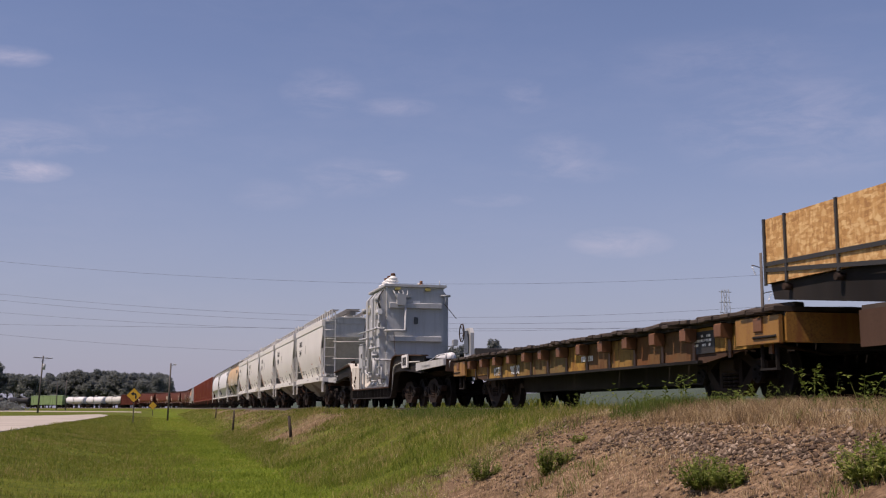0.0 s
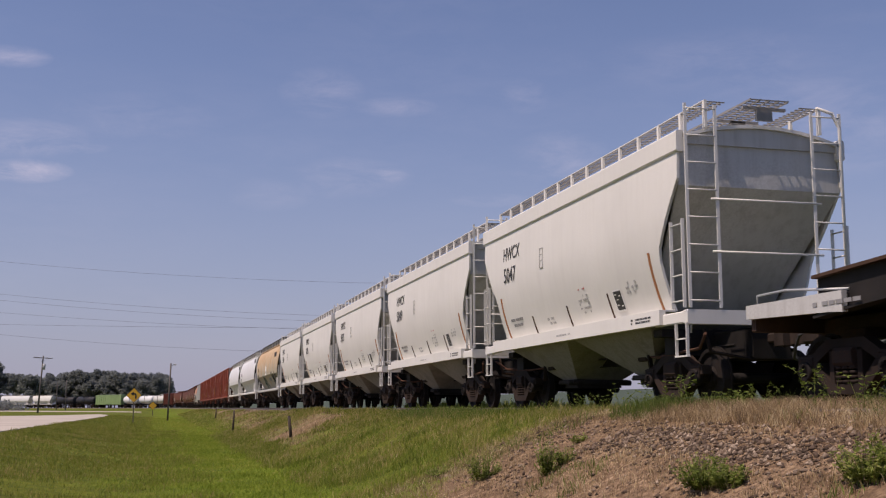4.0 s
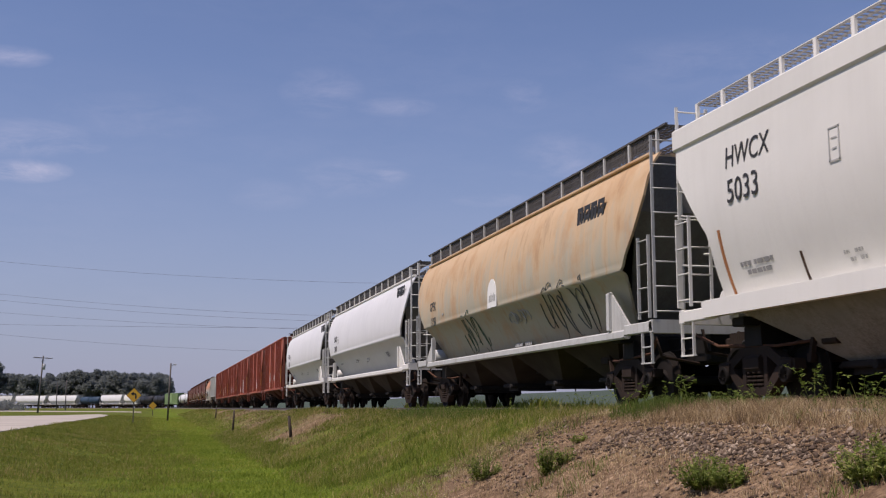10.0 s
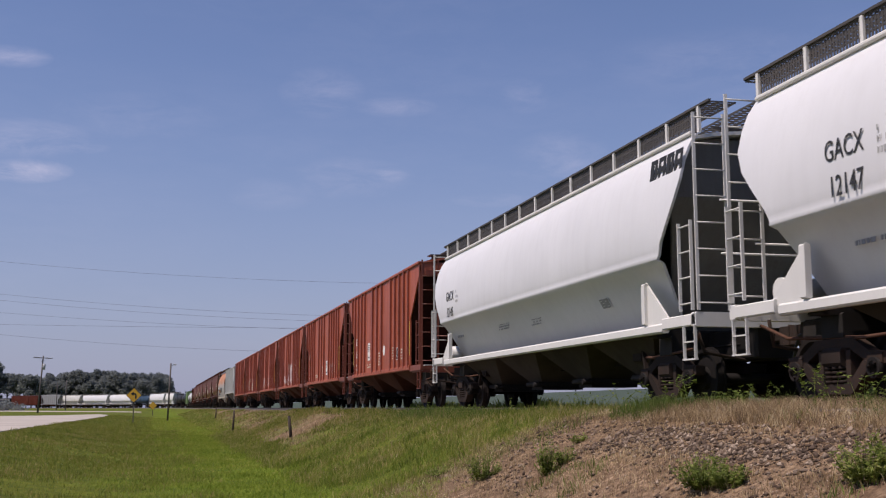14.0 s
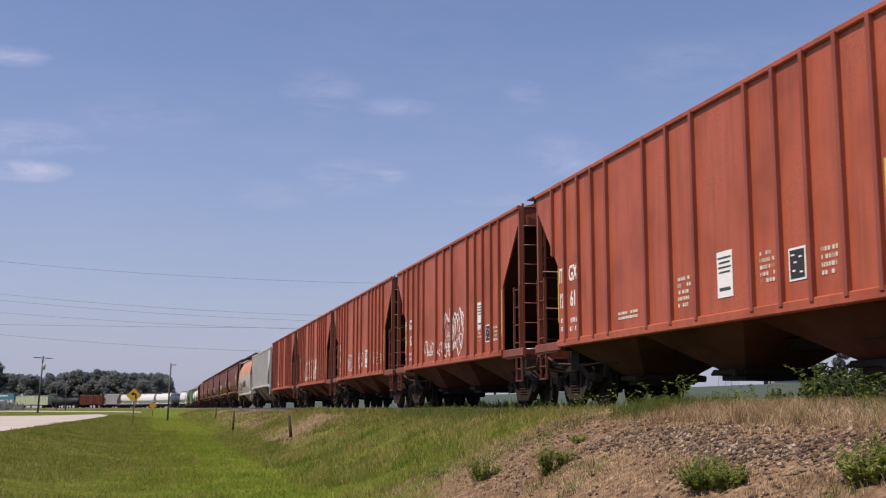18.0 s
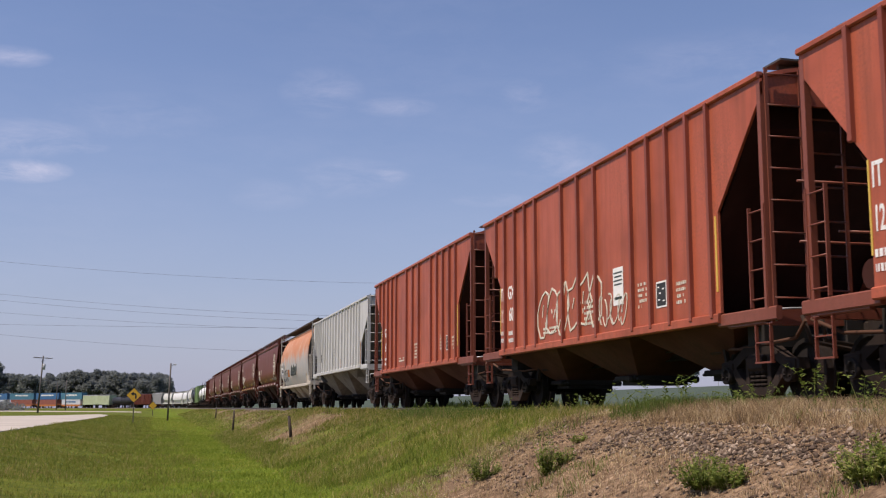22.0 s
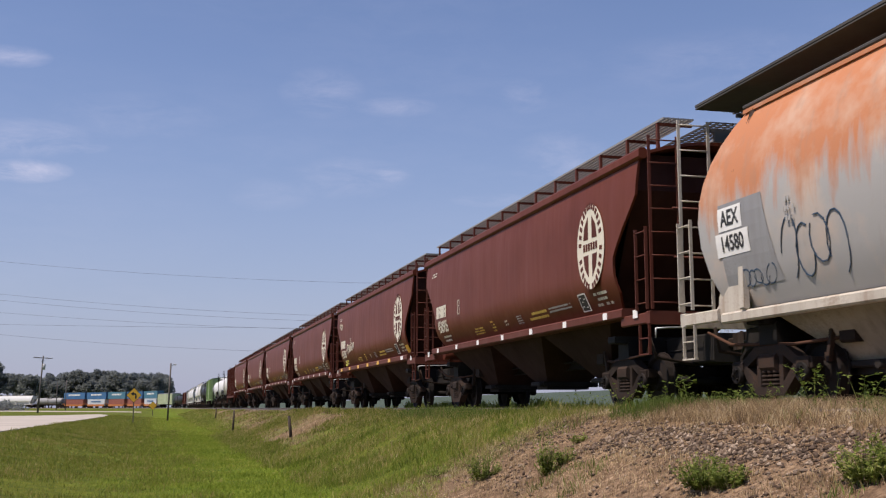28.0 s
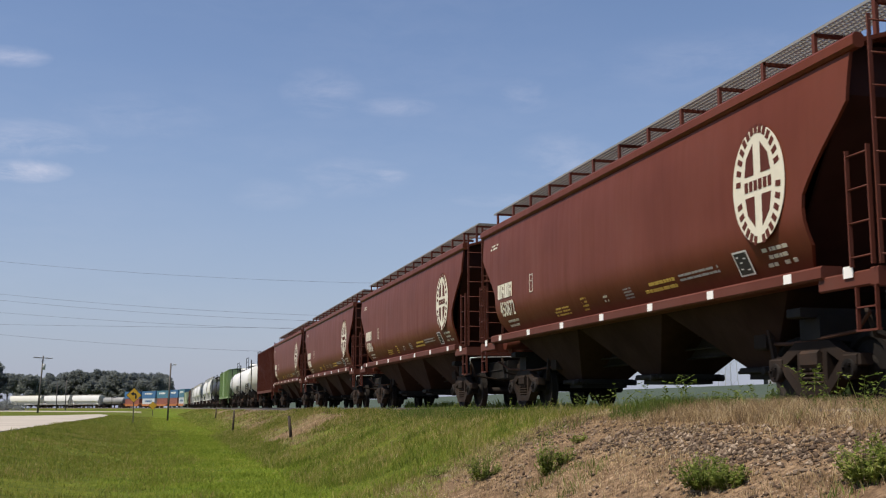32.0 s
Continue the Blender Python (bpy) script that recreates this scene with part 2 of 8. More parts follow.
# Bays of brown, red and round cars: underside shade put into these dark bases.
paint("bay_shade_brown", (0.034, 0.014, 0.009), (0.02, 0.012, 0.009), amount=0.6, streak=0.7, fade=0.3, rough=0.85)
paint("bay_shade_red", (0.085, 0.030, 0.018), (0.045, 0.03, 0.02), amount=0.6, streak=0.7, fade=0.3, rough=0.85)
paint("bay_shade_grey", (0.055, 0.043, 0.033), (0.05, 0.035, 0.025), amount=0.6, streak=0.8, fade=0.3, rough=0.85)
# End sheets behind the ladders: recess shade painted in as near-black and dark grey.
paint("recess_shade_brown", (0.045, 0.012, 0.008), (0.02, 0.012, 0.01), amount=0.5, streak=0.5, fade=0.3, rough=0.7)
paint("recess_shade_grey", (0.15, 0.143, 0.132), (0.08, 0.06, 0.045), amount=0.5, streak=0.6, fade=0.2, rough=0.7)
# ---- mesh helpers ----
class Mesh:
    """Collects vertices and faces of one mesh."""

    def __init__(self):
        self.v, self.f, self.s = [], [], []

    def face(self, pts, smooth=False):
        k = len(self.v)
        self.v += [tuple(p) for p in pts]
        self.f.append(tuple(range(k, k + len(pts))))
        self.s.append(smooth)
        return self

    def box(self, c, d, bevel=0.0, m=None):
        """A box by centre and size, its edges along x chamfered by bevel; m turns it."""
        x, y, z = (a / 2 for a in d)
        if bevel:
            b = bevel
            ring = [(-y + b, -z), (y - b, -z), (y, -z + b), (y, z - b), (y - b, z), (-y + b, z), (-y, z - b), (-y, -z + b)]
        else:
            ring = [(-y, -z), (y, -z), (y, z), (-y, z)]
        k, n = len(self.v), len(ring)
        for sx in (-x, x):
            for q in ring:
                p = Vector((sx, *q))
                self.v.append(tuple((m @ p if m else p) + Vector(c)))
        for i in range(n):
            j = (i + 1) % n
            self.f.append((k + i, k + j, k + n + j, k + n + i))
        self.f += [tuple(k + i for i in reversed(range(n))), tuple(k + n + i for i in range(n))]
        self.s += [False] * (n + 2)
        return self

    def bar(self, a, b, w, h=None):
        """A square bar from a to b."""
        a, b = Vector(a), Vector(b)
        t = (b - a).to_track_quat("X", "Z").to_matrix()
        return self.box((a + b) / 2, ((b - a).length, w, h or w), 0.0, t)

    def rod(self, a, b, r, n=6, r2=None, caps=True):
        a, b = Vector(a), Vector(b)
        t = (b - a).to_track_quat("Z", "Y").to_matrix()
        k = len(self.v)
        for p, q in ((a, r), (b, r if r2 is None else r2)):
            for i in range(n):
                w = 2 * math.pi * i / n
                self.v.append(tuple(p + t @ Vector((q * math.cos(w), q * math.sin(w), 0))))
        for i in range(n):
            j = (i + 1) % n
            self.f.append((k + i, k + j, k + n + j, k + n + i))
            self.s.append(True)
        if caps:
            self.f += [tuple(k + i for i in reversed(range(n))), tuple(k + n + i for i in range(n))]
            self.s += [False, False]
        return self

    def tube(self, pts, r, n=5):
        """A bent pipe, skinned in one piece along its points."""
        pts = [Vector(p) for p in pts]
        dirs = [(b - a).normalized() for a, b in zip(pts, pts[1:])]
        q, rows = dirs[0].to_track_quat("Z", "Y"), []
        for i, p in enumerate(pts):
            d = (dirs[max(0, i - 1)] + dirs[min(i, len(dirs) - 1)]).normalized()
            q = (q @ Vector((0, 0, 1))).rotation_difference(d) @ q
            wide = r / max(0.6, d.dot(dirs[min(i, len(dirs) - 1)]))
            rows.append([p + q @ Vector((wide * math.cos(2 * math.pi * k / n), wide * math.sin(2 * math.pi * k / n), 0)) for k in range(n)])
        return self.rings(rows)

    def rings(self, rings, smooth=True, closed=True, caps=True):
        """Skins a row of rings of equal count."""
        k, n = len(self.v), len(rings[0])
        for r in rings:
            self.v += [tuple(p) for p in r]
        for a in range(len(rings) - 1):
            for i in range(n if closed else n - 1):
                j = (i + 1) % n
                self.f.append((k + a * n + i, k + a * n + j, k + (a + 1) * n + j, k + (a + 1) * n + i))
                self.s.append(smooth)
        if caps and closed:
            e = k + (len(rings) - 1) * n
            self.f += [tuple(k + i for i in reversed(range(n))), tuple(e + i for i in range(n))]
            self.s += [False, False]
        return self

    def slab(self, poly, axis, a, b):
        """A flat polygon, given in the two other axes, made thick from a to b along the axis."""
        put = {"x": lambda p, w: (w, p[0], p[1]), "y": lambda p, w: (p[0], w, p[1]), "z": lambda p, w: (p[0], p[1], w)}[axis]
        return self.rings([[put(p, a) for p in poly], [put(p, b) for p in poly]], smooth=False)

    def data(self, name):
        me = bpy.data.meshes.new(name)
        me.from_pydata(self.v, [], self.f)
        me.polygons.foreach_set("use_smooth", self.s)
        me.update()
        return me


def fixed(mesh):
    """Turns all faces outwards."""
    bm = bmesh.new()
    bm.from_mesh(mesh)
    bmesh.ops.recalc_face_normals(bm, faces=bm.faces)
    bm.to_mesh(mesh)
    bm.free()
    return mesh


def part(name, m, material, parent, label="", at=None):
    """ONE mesh object under a thing or a part."""
    me = m if isinstance(m, bpy.types.Mesh) else fixed(m.data(name))
    if not me.materials:
        me.materials.append(MATS[material])
    ob = new(name, me)
    ob.parent = parent
    if at is not None:
        ob.matrix_basis = at
    if label:
        ob["label"] = label
    return ob


def thing(name, label, category, group="", kind="", at=None, mesh=None, material=None):
    me = None
    if mesh is not None:
        me = mesh if isinstance(mesh, bpy.types.Mesh) else fixed(mesh.data(name))
        if not me.materials:
            me.materials.append(MATS[material])
    ob = tagged(new(name, me), label, category, group, kind)
    if at is not None:
        ob.matrix_basis = at
    return ob


TEXTS = {}


def lettering(text, size, material, parent, at, name="lettering", bold=0.0, squeeze=1.0, shear=0.0):
    """Painted letters, one flat mesh, centred on its pose."""
    key = (text, size, material, bold, squeeze, shear)
    if key not in TEXTS:
        c = bpy.data.curves.new("lettering", "FONT")
        c.body, c.size, c.extrude, c.offset, c.align_x, c.align_y, c.shear = text, size, 0.003, bold, "CENTER", "CENTER", shear
        c.resolution_u = 3
        tmp = new("lettering", c)
        me = bpy.data.meshes.new_from_object(tmp.evaluated_get(bpy.context.evaluated_depsgraph_get()))
        bpy.data.objects.remove(tmp)
        me.transform(Matrix.Diagonal((squeeze, 1, 1, 1)))
        me.materials.clear()
        me.materials.append(MATS[material])
        TEXTS[key] = me
    return part(name, TEXTS[key], material, parent, at=at)


# ---- the line of the track ----
BEND, RADIUS, LAST = 345.0, 190.0, radians(80)


def track(s):
    """Place and heading (turn to the left of +y) at s metres along the track."""
    if s <= BEND:
        return TX, s, 0.0
    a = min((s - BEND) / RADIUS, LAST)
    x, y = TX - RADIUS * (1 - math.cos(a)), BEND + RADIUS * math.sin(a)
    more = s - BEND - RADIUS * a
    return x - more * math.sin(a), y + more * math.cos(a), a


def bands(xs, s0, s1, step, zs):
    """Rings of points across the track (offset, height) from s0 to s1."""
    out, s = [], s0
    while True:
        x, y, a = track(s)
        out.append([(x + o * math.cos(a), y + o * math.sin(a), z) for o, z in zip(xs, zs)])
        if s >= s1:
            return out
        s = min(s1, s + (step if s >= BEND - 5 else 25.0))


# ---- parts that all railway cars share ----
def wheel_mesh():
    m, n = Mesh(), 20
    for side in (-1, 1):
        prof = [(0.0, 0.10), (0.16, 0.10), (0.18, 0.03), (0.36, 0.02), (0.40, 0.07), (0.457, 0.07), (0.46, -0.045), (0.49, -0.05), (0.49, -0.075), (0.40, -0.07), (0.36, -0.02), (0.16, -0.06), (0.0, -0.06)]
        rings = [[(r * math.cos(2 * math.pi * i / n), side * (0.76 + w), r * math.sin(2 * math.pi * i / n)) for i in range(n)] for r, w in prof[1:-1]]
        m.rings(rings, smooth=False)
        for i in range(3):
            w = 2 * math.pi * i / 3
            m.box((0.075 * math.cos(w), side * 1.165, 0.075 * math.sin(w)), (0.03, 0.03, 0.03))
        m.rod((0, side * 0.8, 0), (0, side * 1.15, 0), 0.085, 10)
        m.rod((0, side * 1.03, 0), (0, side * 1.15, 0), 0.125, 12)
    m.rod((0, -0.8, 0), (0, 0.8, 0), 0.08, 8)
    return fixed(m.data("wheelset"))


def frame_mesh():
    """A cast side frame: a bridge of two window openings between the axle boxes, with the spring nest in the middle."""
    m = Mesh()
    y = 1.0
    top = [(-1.08, 0.50), (-1.08, 0.63), (-0.72, 0.66), (-0.40, 0.82), (0.40, 0.82), (0.72, 0.66), (1.08, 0.63), (1.08, 0.50), (0.74, 0.50), (0.36, 0.68), (-0.36, 0.68), (-0.74, 0.50)]
    m.slab(top[:6] + top[6:], "y", y - 0.09, y + 0.09)
    m.slab([(-0.74, 0.52), (-0.66, 0.40), (-0.36, 0.16), (0.36, 0.16), (0.66, 0.40), (0.74, 0.52), (0.62, 0.55), (0.30, 0.28), (-0.30, 0.28), (-0.62, 0.55)], "y", y - 0.10, y + 0.10)
    for sx in (-1, 1):
        m.box((sx * 0.30, y, 0.48), (0.10, 0.18, 0.44))
        m.box((sx * 0.865, y, 0.56), (0.30, 0.22, 0.16), 0.03)
    return fixed(m.data("side_frame"))


def spring_mesh():
    m = Mesh()
    for i, x in enumerate((-0.15, 0.0, 0.15)):
        for k in range(5):
            m.rod((x, 1.06, 0.29 + k * 0.055), (x, 1.06, 0.325 + k * 0.055), 0.065, 8)
    return fixed(m.data("spring_nest"))


def bolster_mesh():
    m = Mesh()
    m.box((0, 0, 0.60), (0.42, 2.3, 0.22), 0.04)
    m.rod((0, 0, 0.68), (0, 0, 0.80), 0.2, 12)
    for x in (-0.52, 0.52):
        m.box((x, 0, 0.42), (0.12, 1.5, 0.10), 0.02)
        for y in (-0.76, 0.76):
            m.box((x * 0.78, y, 0.46), (0.09, 0.14, 0.34), 0.02)
    return fixed(m.data("truck"))


WHEELSET, SIDE_FRAME, SPRINGS, BOLSTER = wheel_mesh(), frame_mesh(), spring_mesh(), bolster_mesh()
for me in (SIDE_FRAME, SPRINGS, BOLSTER):
    me.transform(Matrix.Diagonal((1.05, 1.0, 1.13, 1.0)))
WHEELSET.transform(Matrix.Diagonal((1.11, 1.0, 1.11, 1.0)))
WHEELS = []
BASE, TREAD = 0.91, 0.51


def truck(car, x, iron="truck_iron"):
    t = part("truck", BOLSTER, iron, car, at=pose(x, 0, -LIFT))
    for turn in (0, 180):
        part("side_frame", SIDE_FRAME, iron, t, at=pose(0, 0, 0, 0, 0, turn))
        tagged(part("spring_nest", SPRINGS, iron, t, at=pose(0, 0, 0, 0, 0, turn)), kind="stuff")
    for wx in (-BASE, BASE):
        WHEELS.append(part("wheelset", WHEELSET, "wheel_steel", t, at=pose(wx, 0, TREAD)))
    return t


def coupler_mesh():
    m = Mesh()
    m.box((-0.25, 0, 0), (0.7, 0.15, 0.17), 0.03)
    m.slab([(0.0, -0.10), (0.22, -0.17), (0.33, -0.13), (0.36, 0.02), (0.22, 0.02), (0.20, 0.12), (0.32, 0.20), (0.20, 0.22), (0.0, 0.12)], "z", -0.15, 0.15)
    m.rod((0.27, -0.07, -0.18), (0.27, -0.07, 0.18), 0.03, 8)
    m.box((-0.62, 0, 0.02), (0.16, 0.42, 0.34), 0.04)
    return fixed(m.data("coupler"))


def hose_mesh():
    m = Mesh()
    m.tube([(-0.15, 0.28, 0.02), (0.0, 0.30, -0.02), (0.12, 0.30, -0.22), (0.26, 0.24, -0.36), (0.40, 0.12, -0.36), (0.47, 0.06, -0.30)], 0.024, 6)
    m.box((0.48, 0.05, -0.28), (0.10, 0.06, 0.09))
    return fixed(m.data("air_hose"))


def lever_mesh():
    m = Mesh()
    m.tube([(0.0, -1.45, -0.05), (0.02, -1.45, 0.12), (0.03, -1.2, 0.14), (0.05, -0.3, 0.16), (0.12, 0.0, 0.14)], 0.016, 5)
    return fixed(m.data("uncoupling_lever"))


COUPLER, HOSE, LEVER = coupler_mesh(), hose_mesh(), lever_mesh()


def running_gear(car, length, truck_x, frame_mat, lever_mat="galvanized", deck=True):
    for sgn, turn in ((1, 0), (-1, 180)):
        truck(car, sgn * truck_x)
        e = length / 2 - 0.36
        part("coupler", COUPLER, "truck_iron", car, at=pose(sgn * e, 0, 0.86, 0, 0, turn))
        part("air_hose", HOSE, "rubber", car, at=pose(sgn * (e - 0.1), 0, 0.84, 0, 0, turn))
        part("uncoupling_lever", LEVER, lever_mat, car, at=pose(sgn * (e - 0.30), 0, 0.98, 0, 0, turn))
    for sgn in (1, -1):
        part("draft_sill", Mesh().box((sgn * (length / 2 - 1.55), 0, 0.78), (1.9, 0.70, 0.52), 0.03), "black_frame", car)
        m = Mesh().rod((sgn * (truck_x - 1.6), 0.55, 0.72), (sgn * (truck_x - 2.5), 0.55, 0.72), 0.20, 12)
        part("air_tank", m, "truck_iron", car)
        part("brake_valve", Mesh().box((sgn * (truck_x - 1.7), -0.75, 0.80), (0.36, 0.30, 0.42), 0.03), "truck_iron", car)
        m = Mesh().tube([(sgn * (truck_x + 1.6), -1.25, 0.92), (sgn * (truck_x + 1.1), -1.1, 0.70), (sgn * (truck_x - 0.6), -1.05, 0.62), (sgn * (truck_x - 1.6), -0.8, 0.68)], 0.028)
        part("brake_rod", m, "truck_rust", car)
        m = Mesh().tube([(sgn * (truck_x + 1.45), -1.2, 1.0), (sgn * (truck_x + 1.5), -1.1, 0.62), (sgn * (truck_x + 1.45), -0.3, 0.50), (sgn * (truck_x + 1.3), 0.9, 0.55)], 0.03)
        part("brake_lever", m, "truck_iron", car)
        part("brake_hanger", Mesh().bar((sgn * (truck_x - 1.45), -0.9, 1.05), (sgn * (truck_x - 1.25), -0.9, 0.35), 0.07).box((sgn * (truck_x - 1.2), 0, 0.42), (0.10, 1.8, 0.12)), "truck_iron", car)
    m = Mesh()
    m.box((0, 0, 0.84), (length - 1.9, 0.33, 0.42), 0.02)
    m.box((0, 0, 1.03), (length - 1.9, 0.62, 0.03))
    part("centre_sill", m, frame_mat, car)
    for sgn in (1, -1):
        part("body_bolster", Mesh().box((sgn * truck_x, 0, 1.02), (0.35, 2.7, 0.14), 0.02).box((sgn * truck_x, 0, 0.80), (0.50, 2.2, 0.36), 0.03), frame_mat, car)
    m = Mesh()
    m.tube([(-length / 2 + 1.2, -0.35, 0.78), (length / 2 - 1.2, -0.35, 0.78)], 0.022)
    m.tube([(-truck_x + 1.3, -0.2, 0.62), (truck_x - 1.3, -0.2, 0.62)], 0.018)
    part("brake_pipe", m, "black_frame", car)


def ladder(car, x, y, z0, z1, axis, width, material, rungs=None, step=0.42, flat=False, name="ladder", stand=0.0):
    """Two stiles with bent rungs; axis says whether it is wide along x or y."""
    m, lo = Mesh(), -width / 2
    put = (lambda a, o, z: (x + a, y + o, z)) if axis == "x" else (lambda a, o, z: (x + o, y + a, z))
    for a in (lo, -lo):
        m.bar(put(a, 0, z0), put(a, 0, z1), 0.055, 0.022)
    n = rungs or max(2, int((z1 - z0) / step))
    for i in range(n):
        z = z0 + 0.12 + i * (z1 - z0 - 0.2) / max(1, n - 1)
        m.rod(put(lo, stand, z), put(-lo, stand, z), 0.015, 5)
    return part(name, m, material, car)


def running_board(car, x0, x1, z, material, side_rail, mesh_mat=None, width=0.72, wide_ends=True, y_edge=1.3, posts=14):
    """The grating walkway along the roof's middle with its supports and raised side screens at the roof edges."""
    m = Mesh()
    n = int((x1 - x0) / 0.55)
    for y in (-width / 2, -width / 4, 0, width / 4, width / 2):
        m.box(((x0 + x1) / 2, y, z), (x1 - x0, 0.02, 0.035))
    for i in range(n * 4 + 1):
        m.box((x0 + (x1 - x0) * i / (n * 4), 0, z), (0.018, width, 0.022))
    part("running_board", m, mesh_mat or material, car)
    m = Mesh()
    for i in range(posts):
        x = x0 + 0.2 + (x1 - x0 - 0.4) * i / (posts - 1)
        m.box((x, 0, z - 0.10), (0.06, width + 0.1, 0.05)).box((x, 0, z - 0.2), (0.06, 0.3, 0.22))
    part("board_support", m, material, car)


def hatch_trough(car, x0, x1, z, material, n=4):
    for i in range(n):
        x = x0 + (x1 - x0) * (i + 0.5) / n
        m = Mesh()
        m.box((x, 0, z), ((x1 - x0) / n - 0.06, 0.56, 0.09), 0.03)
        for k in (-1, 1):
            m.box((x + k * (x1 - x0) / n * 0.3, -0.3, z), (0.06, 0.08, 0.12))
        part("hatch_cover", m, material, car)


def hopper_bay(car, x, length, z0, z1, material, y_top=1.45, gate="black_frame", y_bot=0.56):
    """One bay: four sheets that lean in, down to an outlet gate."""
    m, z0 = Mesh(), z0 - 0.08
    h, g, skew = length / 2, 0.42, 0.0
    m.rings([[(x - g, -y_bot, z0), (x + g, -y_bot, z0), (x + g, y_bot, z0), (x - g, y_bot, z0)], [(x - h, -y_top, z1), (x + h, -y_top, z1), (x + h, y_top, z1), (x - h, y_top, z1)]], smooth=False)
    h = part("hopper_bay", m, material, car)
    m = Mesh()
    m.box((x + skew, 0, z0 - 0.04), (1.00, 1.36, 0.10), 0.02)
    m.box((x + skew, 0, z0 - 0.13), (0.80, 1.10, 0.10))
    for sy in (-1, 1):
        m.rod((x + skew - 0.62, sy * 0.62, z0 - 0.06), (x + skew + 0.62, sy * 0.62, z0 - 0.06), 0.03, 8)
        m.rod((x + skew + 0.40, sy * 0.56, z0 - 0.06), (x + skew + 0.40, sy * 0.78, z0 - 0.06), 0.065, 8)
    part("outlet_gate", m, gate, h)
    return h


def brake_rigging(car, e, material="black_frame", wheel_mat="galvanized", z=2.75):
    """The hand brake at one end with its wheel, the brake cylinder and the air tank on the end platform."""
    m = Mesh()
    for i in range(14):
        a, b = 2 * math.pi * i / 14, 2 * math.pi * (i + 1) / 14
        m.rod((e, 0.55 + 0.26 * math.cos(a), z + 0.26 * math.sin(a)), (e, 0.55 + 0.26 * math.cos(b), z + 0.26 * math.sin(b)), 0.018, 5)
    for i in range(4):
        a = math.pi / 4 + math.pi / 2 * i
        m.rod((e, 0.55, z), (e, 0.55 + 0.26 * math.cos(a), z + 0.26 * math.sin(a)), 0.015, 5)
    m.box((e - math.copysign(0.12, e), 0.55, z), (0.18, 0.3, 0.34), 0.05)
    part("brake_wheel", m, wheel_mat, car)
    m = Mesh()
    x = e - math.copysign(0.75, e)
    m.rod((x, -1.1, 1.42), (x, -0.2, 1.42), 0.2, 14)
    m.rod((x, -0.25, 1.75), (x, 0.5, 1.75), 0.14, 12)
    m.box((x, -0.9, 1.2), (0.3, 0.1, 0.12))
    part("brake_cylinder", m, material, car)


def shell(prof, ends, side, thick=0.05):
    """One curved side sheet. prof: (y, z) from sill to eave; ends: half length at each level."""
    m = Mesh()
    for sgn in (side,):
        n = 7
        outer = [[(-e + 2 * e * i / (n - 1), sgn * y, z) for i in range(n)] for (y, z), e in zip(prof, ends)]
        inner = [[(x, y - sgn * thick, z) for x, y, z in r] for r in outer]
        m.rings(outer, True, closed=False, caps=False)
        m.rings(inner, True, closed=False, caps=False)
        edge_o = [r[0] for r in outer] + outer[-1][1:] + [r[-1] for r in reversed(outer)][1:] + list(reversed(outer[0]))[1:-1]
        edge_i = [r[0] for r in inner] + inner[-1][1:] + [r[-1] for r in reversed(inner)][1:] + list(reversed(inner[0]))[1:-1]
        for i in range(len(edge_o)):
            j = (i + 1) % len(edge_o)
            m.face([edge_o[i], edge_o[j], edge_i[j], edge_i[i]])
    return m


def slope_sheet(car, sgn, x_top, x_bot, z_top, z_bot, y_top, y_bot, z_break, material, y_break=None):
    """The end sheet: upright at the top, then sloping in under the car."""
    m = Mesh()
    pts = [(x_top, z_top, y_top), (x_top, z_break, y_break or y_top), (x_bot, z_bot, y_bot)]
    rows = []
    for off in (0.0, 0.06):
        rows.append([[(sgn * (x - off), -y, z), (sgn * (x - off), y, z)] for x, z, y in pts])
    for r in rows:
        m.rings(r, False, closed=False, caps=False)
    part("end_slope_sheet", m, material, car)


def arc_roof(half, y, z_eave, z_mid, n=9):
    m = Mesh()
    rows = []
    for i in range(n):
        a = -1 + 2 * i / (n - 1)
        rows.append([(-half, a * y, z_eave + (z_mid - z_eave) * (1 - a * a)), (half, a * y, z_eave + (z_mid - z_eave) * (1 - a * a))])
    m.rings(rows, True, closed=False, caps=False)
    low = [[(x, yy, z - 0.06) for x, yy, z in r] for r in rows]
    m.rings(low, True, closed=False, caps=False)
    for k in (0, 1):
        for r, q, a, b in zip(rows, rows[1:], low, low[1:]):
            m.face([r[k], q[k], b[k], a[k]])
    for r, a in ((rows[0], low[0]), (rows[-1], low[-1])):
        m.face([r[0], r[1], a[1], a[0]])
    return m


FACE = pose(0, 0, 0, 90)        # turns flat marks upright, to face the camera's side of a car


def mark_at(x, y, z, lean=0):
    return pose(x, y, z) @ pose(0, 0, 0, 90 + lean)


